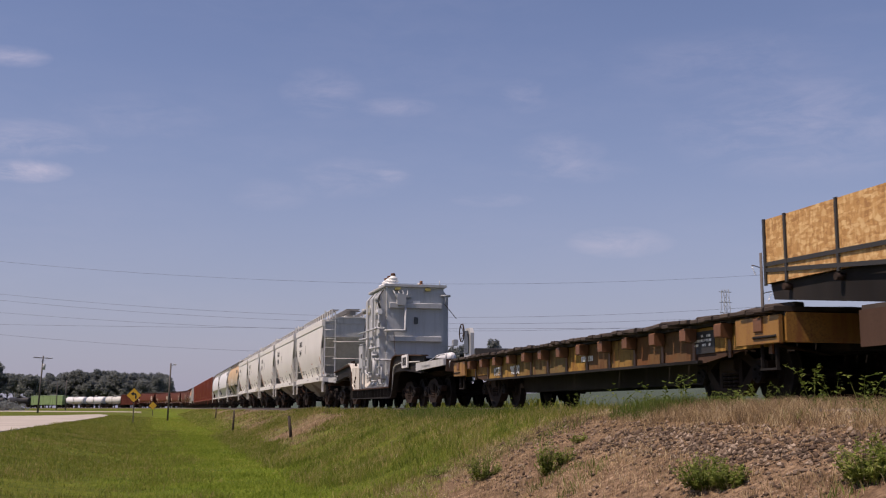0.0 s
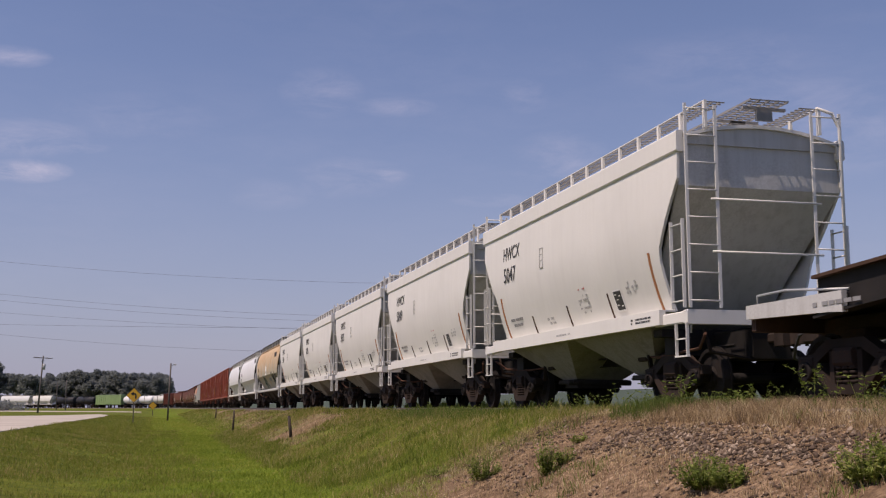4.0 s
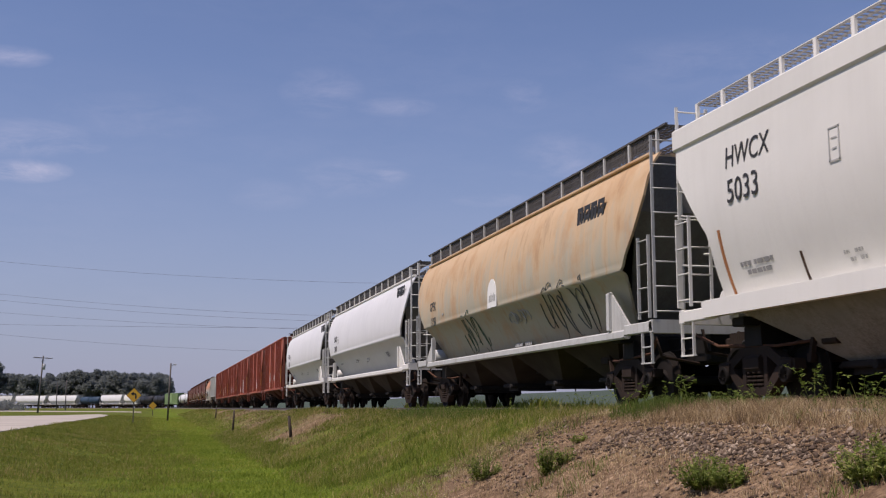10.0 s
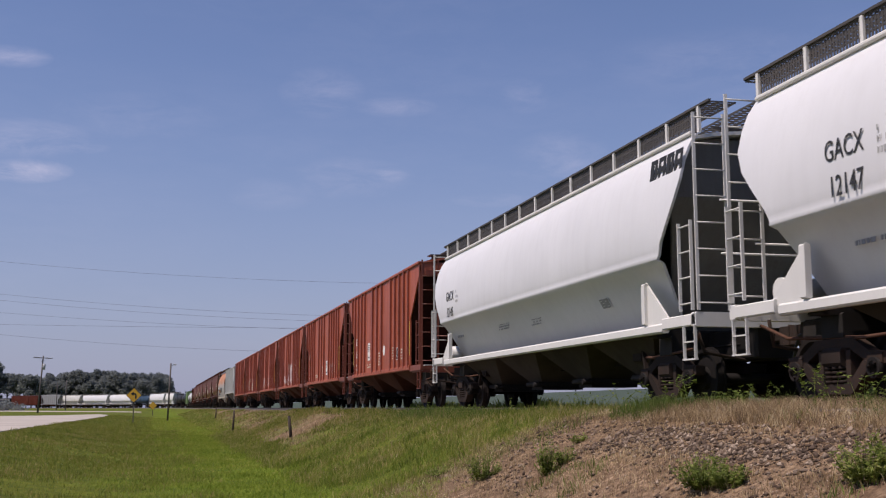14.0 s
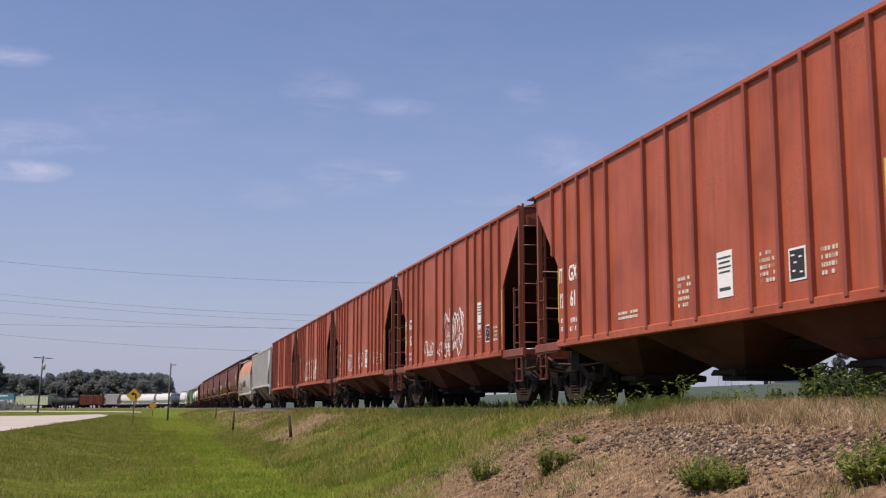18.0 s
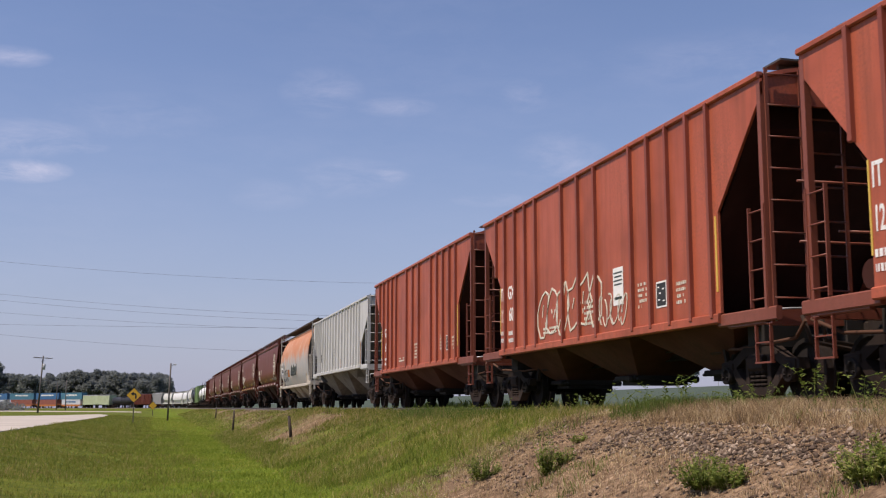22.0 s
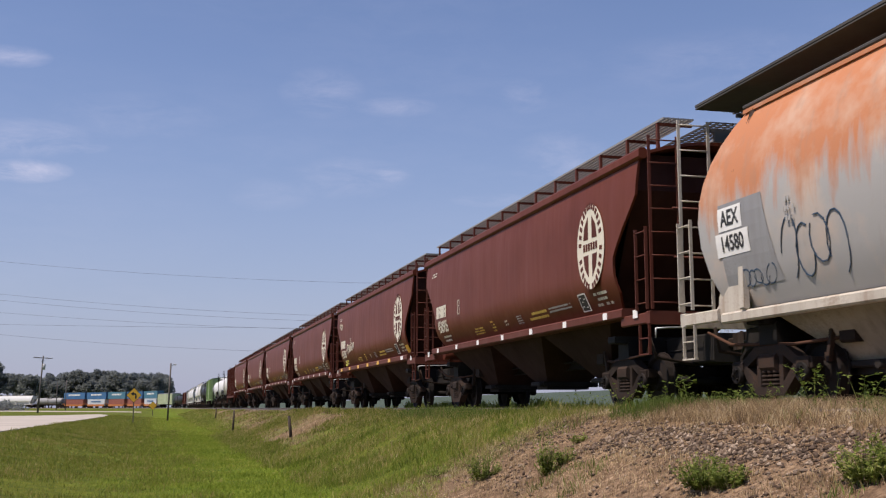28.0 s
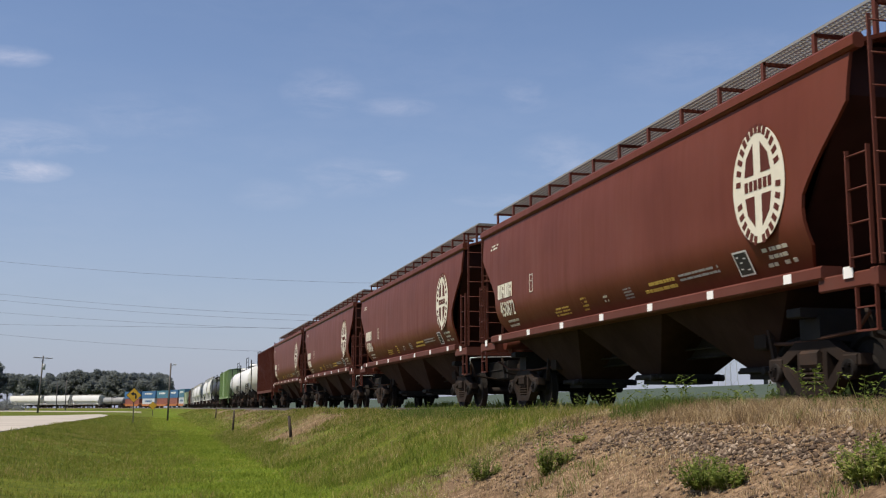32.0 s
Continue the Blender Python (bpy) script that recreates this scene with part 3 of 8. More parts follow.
def bars(car, x, z, w, h, rows, material, y, seed=1, name="small_print", fill=0.8, bend=None):
    """Writing too small to read: rows of short bars."""
    r, m = random.Random(seed), Mesh()
    lh = h / rows
    for i in range(rows):
        p = x - w / 2
        while p < x + w / 2 - 0.05:
            q = min(x + w / 2, p + r.uniform(0.06, 0.2) * max(0.5, w))
            if r.random() < fill:
                zz = z + h / 2 - (i + 0.5) * lh
                tip = Matrix.Rotation(math.atan((bend(zz + 0.04) - bend(zz - 0.04)) / 0.08), 3, "X") if bend else None
                m.box(((p + q) / 2 - 0.01, -bend(zz) - 0.008 - y if bend else 0, zz), (q - p - 0.03, 0.006, lh * 0.55), 0.0, tip)
            p = q
    return tagged(part(name, m, material, car, at=pose(0, y, 0)), kind="stuff")


def plate(car, x, z, w, h, y, material="letter_black", border="letter_white", name="data_panel", lean=0.0):
    """A stencilled data panel with a border; lean tips its foot inwards."""
    p = part(name, Mesh().box((0, 0, 0), (w, 0.006, h)), border, car, at=pose(x, y, z, lean))
    part("panel_field", Mesh().box((0, -0.005, 0), (0.84 * w, 0.004, 0.86 * h)), material, p)
    m = Mesh()
    for a, b in ((-.24, .28), (.2, .2), (-.2, -.2), (.24, -.26), (-.1, .05)):
        m.box((a * w, -0.009, b * h), (0.18 * w, 0.003, 0.05 * h))
    tagged(part("panel_print", m, border, p), kind="stuff")


def scrawl(car, x, z, w, h, y, material, seed, strokes=7, r=0.014, name="spray_mark", bend=None):
    """Sprayed loops that spell nothing."""
    rnd, m = random.Random(seed), Mesh()
    for k in range(strokes):
        cx = x - w / 2 + w * (k + 0.5) / strokes
        a0, ra, rb = rnd.uniform(0, 6.28), w / strokes * rnd.uniform(0.45, 0.95), h * rnd.uniform(0.3, 0.5)
        cz, sweep, lean = z + h * rnd.uniform(-0.12, 0.12), rnd.uniform(3.2, 6.0), rnd.uniform(-0.3, 0.5)
        pts = []
        for i in range(12):
            a = a0 + sweep * i / 11
            pz = cz + rb * math.sin(a)
            pts.append((cx + ra * math.cos(a) + lean * (pz - cz), bend(pz) if bend else y, pz))
        for p, q in zip(pts, pts[1:]):
            m.bar(p, q, 0.012, 2 * r)
    return tagged(part(name, m, material, car), kind="stuff")


def throw_up(car, x, z, w, h, y, material, seed, n=5, r=0.022, name="spray_mark"):
    """A sprayed row of fat outlined shapes with notches, which spells nothing."""
    rnd, m = random.Random(seed), Mesh()
    for k in range(n):
        cw = w / n
        cx, hh = x - w / 2 + cw * (k + 0.5), h * rnd.uniform(0.8, 1.05)
        ring = []
        for i in range(10):
            a = 2 * math.pi * i / 10
            q = rnd.uniform(0.38, 0.62)
            ring.append((cx + cw * q * 1.15 * math.cos(a) + 0.12 * cw * math.sin(a), y, z + hh * q * math.sin(a)))
        for p, q in zip(ring, ring[1:] + ring[:1]):
            m.bar(p, q, 0.012, 2 * r)
        for _ in range(2):
            a, b = rnd.uniform(-0.25, 0.25), rnd.uniform(-0.3, 0.3)
            m.bar((cx + a * cw, y, z + b * hh), (cx + (a + rnd.uniform(-0.2, 0.2)) * cw, y, z + (b + rnd.uniform(-0.3, 0.3)) * hh), 0.012, 1.6 * r)
    return tagged(part(name, m, material, car), kind="stuff")


# ---- white two-bay hopper ----
def end_frame(car, e, y, z_sill, z_top, material, x_in, rail_mat=None, handrail=True):
    """Platform, corner ladders, cross bars, sill steps and push-pole pocket at both ends."""
    rail_mat = rail_mat or material
    for sgn in (1, -1):
        m = Mesh()
        m.box((sgn * (e - 0.05), 0, z_sill - 0.10), (0.16, 2 * y, 0.24), 0.02)
        m.box((sgn * (e - 0.45), 0, z_sill - 0.02), (0.8, 1.0, 0.03))
        for sy in (-1, 1):
            m.box((sgn * (e - 0.62), sy * (y - 0.04), z_sill - 0.10), (1.24, 0.08, 0.20), 0.02)
        part("end_platform", m, material, car)
        for sy in (-1, 1):
            ladder(car, sgn * (e + 0.03), sy * (y - 0.34), z_sill + 0.05, z_top, "y", 0.56, rail_mat, rungs=8, name="end_ladder")
            ladder(car, sgn * (e - 0.24), sy * (y + 0.02), z_sill + 0.05, z_sill + 1.55, "x", 0.44, rail_mat, rungs=4, name="side_ladder")
            m = Mesh()
            for a in (-0.2, 0.2):
                m.bar((sgn * (e - 0.24) + a, sy * (y - 0.02), z_sill - 0.2), (sgn * (e - 0.24) + a, sy * (y - 0.02), z_sill - 0.75), 0.05, 0.02)
            m.box((sgn * (e - 0.24), sy * (y - 0.02), z_sill - 0.75), (0.45, 0.06, 0.025)).box((sgn * (e - 0.24), sy * (y - 0.02), z_sill - 0.46), (0.42, 0.05, 0.02))
            part("sill_step", m, rail_mat, car)
        for z in (z_sill + 1.0, z_sill + 1.9):
            part("grab_iron", Mesh().rod((sgn * (e + 0.04), -y + 0.5, z), (sgn * (e + 0.04), y - 0.5, z), 0.02, 6), rail_mat, car)


def roof_rail(car, half, y, z, n, material, height=0.36):
    """The roof walk's outer stanchions, handrail wire and grating screen along both roof edges."""
    for sy in (-1, 1):
        post = fixed(Mesh().box((0, 0, height / 2), (0.075, 0.05, height)).data("stanchion"))
        for i in range(n):
            part("stanchion", post, material, car, at=pose(-half + 2 * half * i / (n - 1), sy * y, z))
        m = Mesh()
        m.rod((-half, sy * y, z + height), (half, sy * y, z + height), 0.014, 5)
        part("handrail", m, material, car)


def hw_side(z):
    """How far out the white hopper's side stands at a height."""
    return 1.60 - 0.36 * max(0.0, 0.62 - (z - 1.38) / 2.84) ** 2 / 0.38


def build_hw(mark, group):
    L, e, tx = 12.9, 5.85, 4.30
    car = thing("hopper_car", "clean white two-bay covered hopper car on the rails", "railway car", group)
    zs, zt = 1.38, 4.22
    prof, ends = [], []
    for i in range(14):
        k = i / 13
        prof.append((1.60 - 0.36 * max(0, 0.62 - k) ** 2 / 0.38 - 0.16 * max(0, k - 0.62) ** 2, zs + (zt - zs) * k))
        ends.append(4.80 if k < 0.36 else min(e - 0.12, 4.80 + (k - 0.36) / 0.42 * 0.95))
    for sy in (-1, 1):
        part("side_sheet", shell(prof, ends, sy), "white_paint", car)
    for sy in (-1, 1):
        part("top_chord", Mesh().box((0, sy * 1.55, zt - 0.02), (2 * e - 0.1, 0.15, 0.37), 0.03), "white_paint", car)
    part("roof", arc_roof(e - 0.05, 1.50, zt + 0.10, zt + 0.34), "white_paint", car)
    for sgn in (1, -1):
        arc = [(1.49 * (k / 6 - 1), zt + 0.08 + 0.23 * (1 - (k / 6 - 1) ** 2)) for k in range(13)]
        part("roof_end", Mesh().slab([(-1.49, zt - 0.05)] + arc + [(1.49, zt - 0.05)], "x", sgn * (e - 0.10), sgn * (e - 0.16)), "pale_grey", car)
        m = Mesh().tube([(sgn * (e + 0.03), 1.49, 1.40), (sgn * (e + 0.03), 1.49, zt + 0.35), (sgn * (e + 0.02), 1.36, zt + 0.62), (sgn * (e + 0.02), 1.05, zt + 0.70)], 0.028, 6)
        part("corner_rail", m, "white_paint", car)
    for sy in (-1, 1):
        m = Mesh()
        m.slab([(-4.95, 1.12), (4.95, 1.12), (4.95, 1.38), (-4.95, 1.38)], "y", sy * 1.50, sy * 1.62)
        m.box((0, sy * 1.43, 1.375), (9.7, 0.36, 0.03))
        part("side_sill", m, "white_paint", car)
    for sgn in (1, -1):
        slope_sheet(car, sgn, e - 0.15, 3.4, zt + 0.1, 1.15, 1.50, 1.14, 3.45, "pale_grey", 1.55)
        hopper_bay(car, sgn * 2.15, 4.1, 0.42, 1.20, "bay_shade_white", 1.44)
    end_frame(car, e, 1.55, 1.30, zt + 0.62, "white_paint", 4.9)
    running_gear(car, L, tx, "black_frame")
    running_board(car, -e - 0.25, e + 0.25, zt + 0.70, "grating", "grating")
    roof_rail(car, e, 1.10, zt + 0.22, 14, "white_paint", height=0.48)
    m = Mesh()
    for sy in (-1, 1):
        for y in (1.10, 0.95, 0.80):
            m.box((0, sy * y, zt + 0.68), (2 * e, 0.02, 0.03))
        for i in range(90):
            m.box((-e + 2 * e * i / 89, sy * 0.92, zt + 0.68), (0.018, 0.40, 0.02))
    part("side_walk", m, "grating", car)
    hatch_trough(car, -e + 0.8, e - 0.8, zt + 0.40, "white_paint", 3)
    brake_rigging(car, -e - 0.02, "white_paint")
    y = -1.60
    lettering(mark[0], 0.47, "letter_black", car, mark_at(-3.43, y - 0.005, 3.50, 0), squeeze=0.86, shear=0.12)
    lettering(mark[1], 0.52, "letter_black", car, mark_at(-3.56, y - 0.008, 2.97, 0), squeeze=0.92)
    for x, w, h in ((-2.38, 0.03, 0.36), (-0.06, 0.03, 0.40), (2.23, 0.03, 0.44), (4.42, 0.055, 0.95)):
        zz = [1.43 + (0.07 + h) * k / 5 for k in range(6)]
        m = Mesh().slab([(-hw_side(z) - 0.022, z) for z in zz] + [(-hw_side(z) + 0.01, z) for z in reversed(zz)], "x", x - w / 2, x + w / 2)
        part("stiffener", m, "rust_bar" if h > 0.5 else "rusty_flange", car)
    zz = [1.46 + 0.20 * k for k in range(6)]
    part("stiffener", Mesh().slab([(-hw_side(z) - 0.022, z) for z in zz] + [(-hw_side(z) + 0.01, z) for z in reversed(zz)], "x", -4.46, -4.405), "rust_bar", car)
    bars(car, -3.55, 1.80, 0.95, 0.26, 2, "hopper_grey", -1.475, 3, bend=hw_side)
    bars(car, -1.2, 1.66, 0.5, 0.2, 2, "print_grey", -1.455, 4, bend=hw_side)
    bars(car, 0.99, 1.85, 0.6, 0.42, 5, "print_grey", -1.505, 5, fill=0.6, bend=hw_side)
    bars(car, 0.99, 2.16, 0.4, 0.07, 1, "letter_red", -1.53, 5, bend=hw_side)
    bars(car, 3.45, 1.95, 0.6, 0.26, 3, "print_grey", -1.51, 6, fill=0.6, bend=hw_side)
    plate(car, 2.72, 1.76, 0.40, 0.44, -hw_side(1.76) - 0.014, lean=19)
    m = Mesh()
    for a, b, w, h in ((0, .22, .24, .02), (0, -.22, .24, .02), (-.11, 0, .02, .46), (.11, 0, .02, .46), (0, .08, .12, .02), (0, -.06, .1, .02)):
        m.box((-1.2 + a, y - 0.005, 3.1 + b), (w, 0.006, h))
    part("inspection_mark", m, "print_grey", car)
    bars(car, 0.2, 1.25, 1.0, 0.06, 1, "print_grey", -1.622, 8)
    bars(car, 4.2, 1.25, 0.9, 0.12, 2, "letter_black", -1.622, 9)
    return car


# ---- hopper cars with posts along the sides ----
def build_ribbed(L, e, colour, dark, xs, label, group, zs=1.08, zt=4.58, bays=3, rib="oxide_post", rail=None, under="bay_shade_red", cut_in=1.40, low=0.48, high=None):
    car = thing("hopper_car", label, "railway car", group)
    cut = e - cut_in
    k1, k2 = zs + (zt - zs) * low, high or zt - 0.30
    for sy in (-1, 1):
        m = Mesh()
        m.slab([(-cut, zs), (cut, zs), (cut, k1), (e, k2), (e, zt), (-e, zt), (-e, k2), (-cut, k1)], "y", sy * 1.50, sy * 1.545)
        part("side_sheet", m, colour, car)
        m = Mesh().box((0, sy * 1.53, zs), (2 * cut, 0.14, 0.16), 0.02)
        m.box((0, sy * 1.54, zt), (2 * e, 0.12, 0.10), 0.02)
        part("side_sill", m, colour, car)
    for sgn in (1, -1):
        for sy in (-1, 1):
            m = Mesh().box((sgn * (e - 0.05), sy * 1.50, (zs + zt) / 2 - 0.1), (0.10, 0.10, zt - zs), 0.02)
            m.box((sgn * (cut + 0.75), sy * 1.50, zs - 0.04), (1.7, 0.1, 0.2), 0.02)
            part("corner_post", m, rail or colour, car)
    posts = {}
    for x in xs:
        z = zs if abs(x) < cut else k1 + (k2 - k1) * (abs(x) - cut) / (e - cut)
        for turn in (0, 180):
            if abs(x) < cut:
                me = posts.setdefault("full", posts.get("full") or fixed(Mesh().box((0, -1.58, (zs + zt) / 2), (0.085, 0.075, zt - zs), 0.02).data("side_post")))
            else:
                me = fixed(Mesh().box((0, -1.58, (z + zt) / 2), (0.085, 0.075, zt - z), 0.02).data("side_post"))
            part("side_post", me, rib, car, at=pose(x, 0, 0, 0, 0, turn) if not turn else pose(x, 0, 0) @ pose(0, 0, 0, 0, 0, 180))
    part("roof", arc_roof(e, 1.50, zt + 0.02, zt + 0.24), colour, car)
    for sgn in (1, -1):
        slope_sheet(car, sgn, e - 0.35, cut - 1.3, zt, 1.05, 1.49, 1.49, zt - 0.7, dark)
    for sgn in (1, -1):
        part("end_beam", Mesh().box((sgn * (e - 0.05), 0, zt - 0.20), (0.06, 2.92, 0.44), 0.01), colour, car)
        part("roof_step", Mesh().box((sgn * (e - 0.30), -0.75, zt + 0.29), (0.50, 0.80, 0.03)).box((sgn * (e - 0.30), -0.75, zt + 0.22), (0.06, 0.6, 0.13)), "grating_dark", car)
    n = bays
    for i in range(n):
        w = (2 * cut + 0.4) / n
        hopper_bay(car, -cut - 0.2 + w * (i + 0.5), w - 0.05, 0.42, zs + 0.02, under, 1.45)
    end_frame(car, e, 1.52, zs + 0.02, zt + 0.1, rail or dark, cut)
    running_gear(car, L, e - 1.15, "black_frame", "truck_iron")
    running_board(car, -e - 0.35, e + 0.35, zt + 0.42, "grating_dark", "grating_dark", width=1.2)
    hatch_trough(car, -e + 0.8, e - 0.8, zt + 0.28, colour, 4)
    brake_rigging(car, -e - 0.02, dark, dark)
    return car


RED_POSTS = (-6.0, -5.27, -4.45, -3.67, -2.91, -1.15, -0.19, 0.75, 2.5, 3.29, 4.05, 4.83, 5.55)


def build_red(group, digits, panel_x, seed, spray=None, roundel=False, panel_z=2.0, back=0.0):
    L, e = 15.7, 7.15
    car = build_ribbed(L, e, "oxide_red", "recess_shade_brown", RED_POSTS, "weathered oxide-red ribbed covered hopper car", group, rail="oxide_rail")
    y = -1.548
    lettering("IT", 0.46, "letter_white", car, mark_at(-5.575, y, 2.53), bold=0.006, squeeze=0.6)
    lettering("GX", 0.46, "letter_white", car, mark_at(-4.87, y, 2.53), bold=0.008, squeeze=0.75)
    lettering(digits[:2], 0.46, "letter_white", car, mark_at(-5.575, y, 1.98), bold=0.006, squeeze=0.5)
    lettering(digits[2:], 0.46, "letter_white", car, mark_at(-4.87, y, 1.98), bold=0.008, squeeze=0.75)
    bars(car, -5.56, 1.48, 0.28, 0.36, 2, "letter_white", y - 0.003, seed)
    bars(car, -4.87, 1.45, 0.42, 0.36, 2, "letter_white", y - 0.003, seed + 1)
    bars(car, -2.05, 1.42, 0.9, 0.18, 2, "letter_cream", y - 0.003, seed + 2)
    bars(car, 0.28, 1.62, 0.5, 0.55, 5, "letter_cream", y - 0.003, seed + 3)
    bars(car, 2.9 + back, 1.72, 0.42, 0.5, 5, "letter_cream", y - 0.003, seed + 4)
    bars(car, 4.44 + back * 0.9, 1.62, 0.40, 0.42, 4, "letter_cream", y - 0.003, seed + 5)
    plate(car, 3.67 + back, 1.66, 0.42, 0.46, y - 0.003)
    if panel_x is not None:
        m = Mesh().box((panel_x, y - 0.004, panel_z), (0.48, 0.006, 0.72))
        p = part("notice_panel", m, "letter_white", car)
        m = Mesh()
        for i in range(4):
            m.box((panel_x, y - 0.009, panel_z + 0.26 - i * 0.075), (0.40 - 0.06 * (i % 2), 0.004, 0.028))
        m.box((panel_x, y - 0.009, panel_z - 0.23), (0.34, 0.004, 0.05))
        tagged(part("panel_print", m, "spray_black", p), kind="stuff")
    m = Mesh().box((5.68, y - 0.004, 2.1), (0.05, 0.012, 1.2))
    part("stripe", m, "letter_yellow", car)
    part("stripe", Mesh().box((-5.742, y - 0.004, 2.15), (0.03, 0.012, 1.2)), "letter_yellow", car)
    if spray:
        for x, z, w, h, mat, sd, st in spray:
            (throw_up if w > 2.0 else scrawl)(car, x, z, w, h, y - 0.005, mat, sd, st)
    if roundel:
        m = Mesh()
        m.rod((1.15, y - 0.002, 1.9), (1.15, y - 0.01, 1.9), 0.2, 20)
        part("roundel", m, "letter_white", car)
    return car


# ---- curved-side long hopper, brown ----
def oval_badge(car, x, z, y):
    m, n = Mesh(), 40
    ring = [(1.0 * math.cos(2 * math.pi * i / n) * 0.72, 1.0 * math.sin(2 * math.pi * i / n) * 0.86) for i in range(n)]
    m.slab([(x + a, z + b) for a, b in ring], "y", y, y - 0.008)
    b = part("badge", m, "letter_cream", car, "cream oval badge with a dark cross")
    for sx in (-1, 1):
        for sz in (-1, 1):
            m = Mesh().slab([(x + sx * 0.10, z + sz * 0.16), (x + sx * 0.36, z + sz * 0.16), (x + sx * 0.30, z + sz * 0.42), (x + sx * 0.10, z + sz * 0.62)], "y", y - 0.010, y - 0.014)
            part("badge_field", m, "oxide_dark", b)
    m = Mesh()
    for i in range(30):
        a = 2 * math.pi * (i + 0.5) / 30
        if 0.02 < i / 30 < 0.98 and i not in (15, 22, 0):
            p = (x + 0.55 * math.cos(a), y - 0.011, z + 0.83 * math.sin(a))
            t = Matrix.Rotation(-a, 3, "Y")
            m.box(p, (0.13, 0.006, 0.085), 0.0, t)
    for k in range(6):
        m.box((x - 0.32 + 0.13 * k, y - 0.013, z), (0.09, 0.006, 0.15))
    tagged(part("badge_print", m, "oxide_dark", b), kind="stuff")


def block_mark(car, x, z, w, h, n, y, material, seed=0, name="block_mark", shear=0.0):
    """A company mark drawn as plain upright blocks."""
    m = Mesh()
    cw = w / n
    for i in range(n):
        c = x - w / 2 + cw * (i + 0.5)
        for a, b in ((-0.44, -0.16), (0.16, 0.44)) if i % 2 else ((-0.44, 0.0), (0.10, 0.40)):
            m.slab([(c + a * cw, z - h / 2), (c + b * cw, z - h / 2), (c + b * cw + shear, z + h / 2), (c + a * cw + shear, z + h / 2)], "y", y, y - 0.008)
        for k in (0.40, -0.02 if i % 2 else -0.40):
            m.box((c + shear * (0.5 + k), y - 0.004, z + k * h), (0.80 * cw, 0.009, h * 0.2))
    return tagged(part(name, m, material, car), kind="stuff")


def brown_side(z):
    """How far out the brown hopper's side stands at a height."""
    return 1.60 - 0.34 * max(0.0, (2.35 - z) / 0.8) ** 1.7 - 0.07 * max(0.0, (z - 3.4) / 0.9) ** 2


def build_brown(digits, group, yellow=False, spray=None, graff=None):
    L, e, tx = 18.6, 8.6, 6.4
    car = thing("hopper_car", "brown-red curved-side covered hopper car with a cream oval badge", "railway car", group)
    zs, zt = 1.55, 4.28
    prof, ends = [], []
    for i in range(17):
        k = i / 16
        prof.append((brown_side(zs + (zt - zs) * k), zs + (zt - zs) * k))
        if k < 0.12:
            en = 7.12 - 0.3 * (0.12 - k) / 0.12
        elif k < 0.36:
            en = 7.12
        elif k < 0.74:
            en = 7.12 + 1.1 * ((k - 0.36) / 0.38) ** 1.2
        else:
            en = 8.22 + 0.25 * (k - 0.74)
        ends.append(en)
    for sy in (-1, 1):
        part("side_sheet", shell(prof, ends, sy), "mineral_brown", car)
    for sy in (-1, 1):
        part("top_chord", Mesh().box((0, sy * 1.52, zt + 0.06), (2 * e - 0.3, 0.17, 0.20), 0.04), "mineral_brown", car)
    part("roof", arc_roof(e - 0.15, 1.46, zt + 0.10, zt + 0.34), "mineral_brown", car)
    for sy in (-1, 1):
        m = Mesh().box((0, sy * 1.43, 1.46), (2 * e - 2.2, 0.34, 0.19), 0.03)
        part("side_sill", m, "brown_trim", car)
    for sgn in (1, -1):
        slope_sheet(car, sgn, e - 0.45, 5.6, zt + 0.1, 1.1, 1.45, 1.10, 3.7, "recess_shade_brown", 1.55)
    for i in (-1, 0, 1):
        hopper_bay(car, i * 4.15, 4.05, 0.42, 1.38, "bay_shade_brown", 1.28)
    end_frame(car, e, 1.55, 1.40, zt + 0.35, "brown_trim", 7.0)
    running_gear(car, L, tx, "black_frame", "galvanized")
    running_board(car, -e - 0.2, e + 0.2, zt + 0.62, "grating_dark", "grating_dark", width=0.6)
    n = 13
    for sy in (-1, 1):
        post = fixed(Mesh().box((0, sy * 1.14, zt + 0.40), (0.07, 0.05, 0.56)).box((0, sy * 0.80, zt + 0.66), (0.07, 0.70, 0.05)).data("stanchion"))
        for i in range(n):
            part("stanchion", post, "brown_trim", car, at=pose(-e + 0.3 + (2 * e - 0.6) * i / (n - 1), 0, 0))
    m = Mesh()
    for sy in (-1, 1):
        for y in (1.16, 1.06, 0.96, 0.86, 0.76, 0.66, 0.56):
            m.box((0, sy * y, zt + 0.70), (2 * e, 0.014, 0.04))
        for i in range(190):
            m.box((-e + 2 * e * i / 189, sy * 0.86, zt + 0.70), (0.016, 0.6, 0.025))
    part("side_walk", m, "grating", car)
    hatch_trough(car, -e + 1.0, e - 1.0, zt + 0.42, "mineral_brown", 4)
    brake_rigging(car, -e - 0.02, "oxide_dark", "brown_trim")
    y = -1.612
    oval_badge(car, 6.05, 2.93, y)
    block_mark(car, -6.25, 2.62, 1.2, 0.36, 4, -brown_side(2.62) - 0.010, "letter_cream")
    lettering(digits, 0.52, "letter_cream", car, mark_at(-6.1, -brown_side(2.14) - 0.020, 2.14, 14), squeeze=0.74, bold=0.004)
    bars(car, -6.0, 1.80, 0.85, 0.22, 2, "letter_cream", -1.585, 21, bend=brown_side)
    bars(car, -7.2, 3.85, 0.8, 0.16, 2, "letter_cream", -1.60, 24, bend=brown_side)
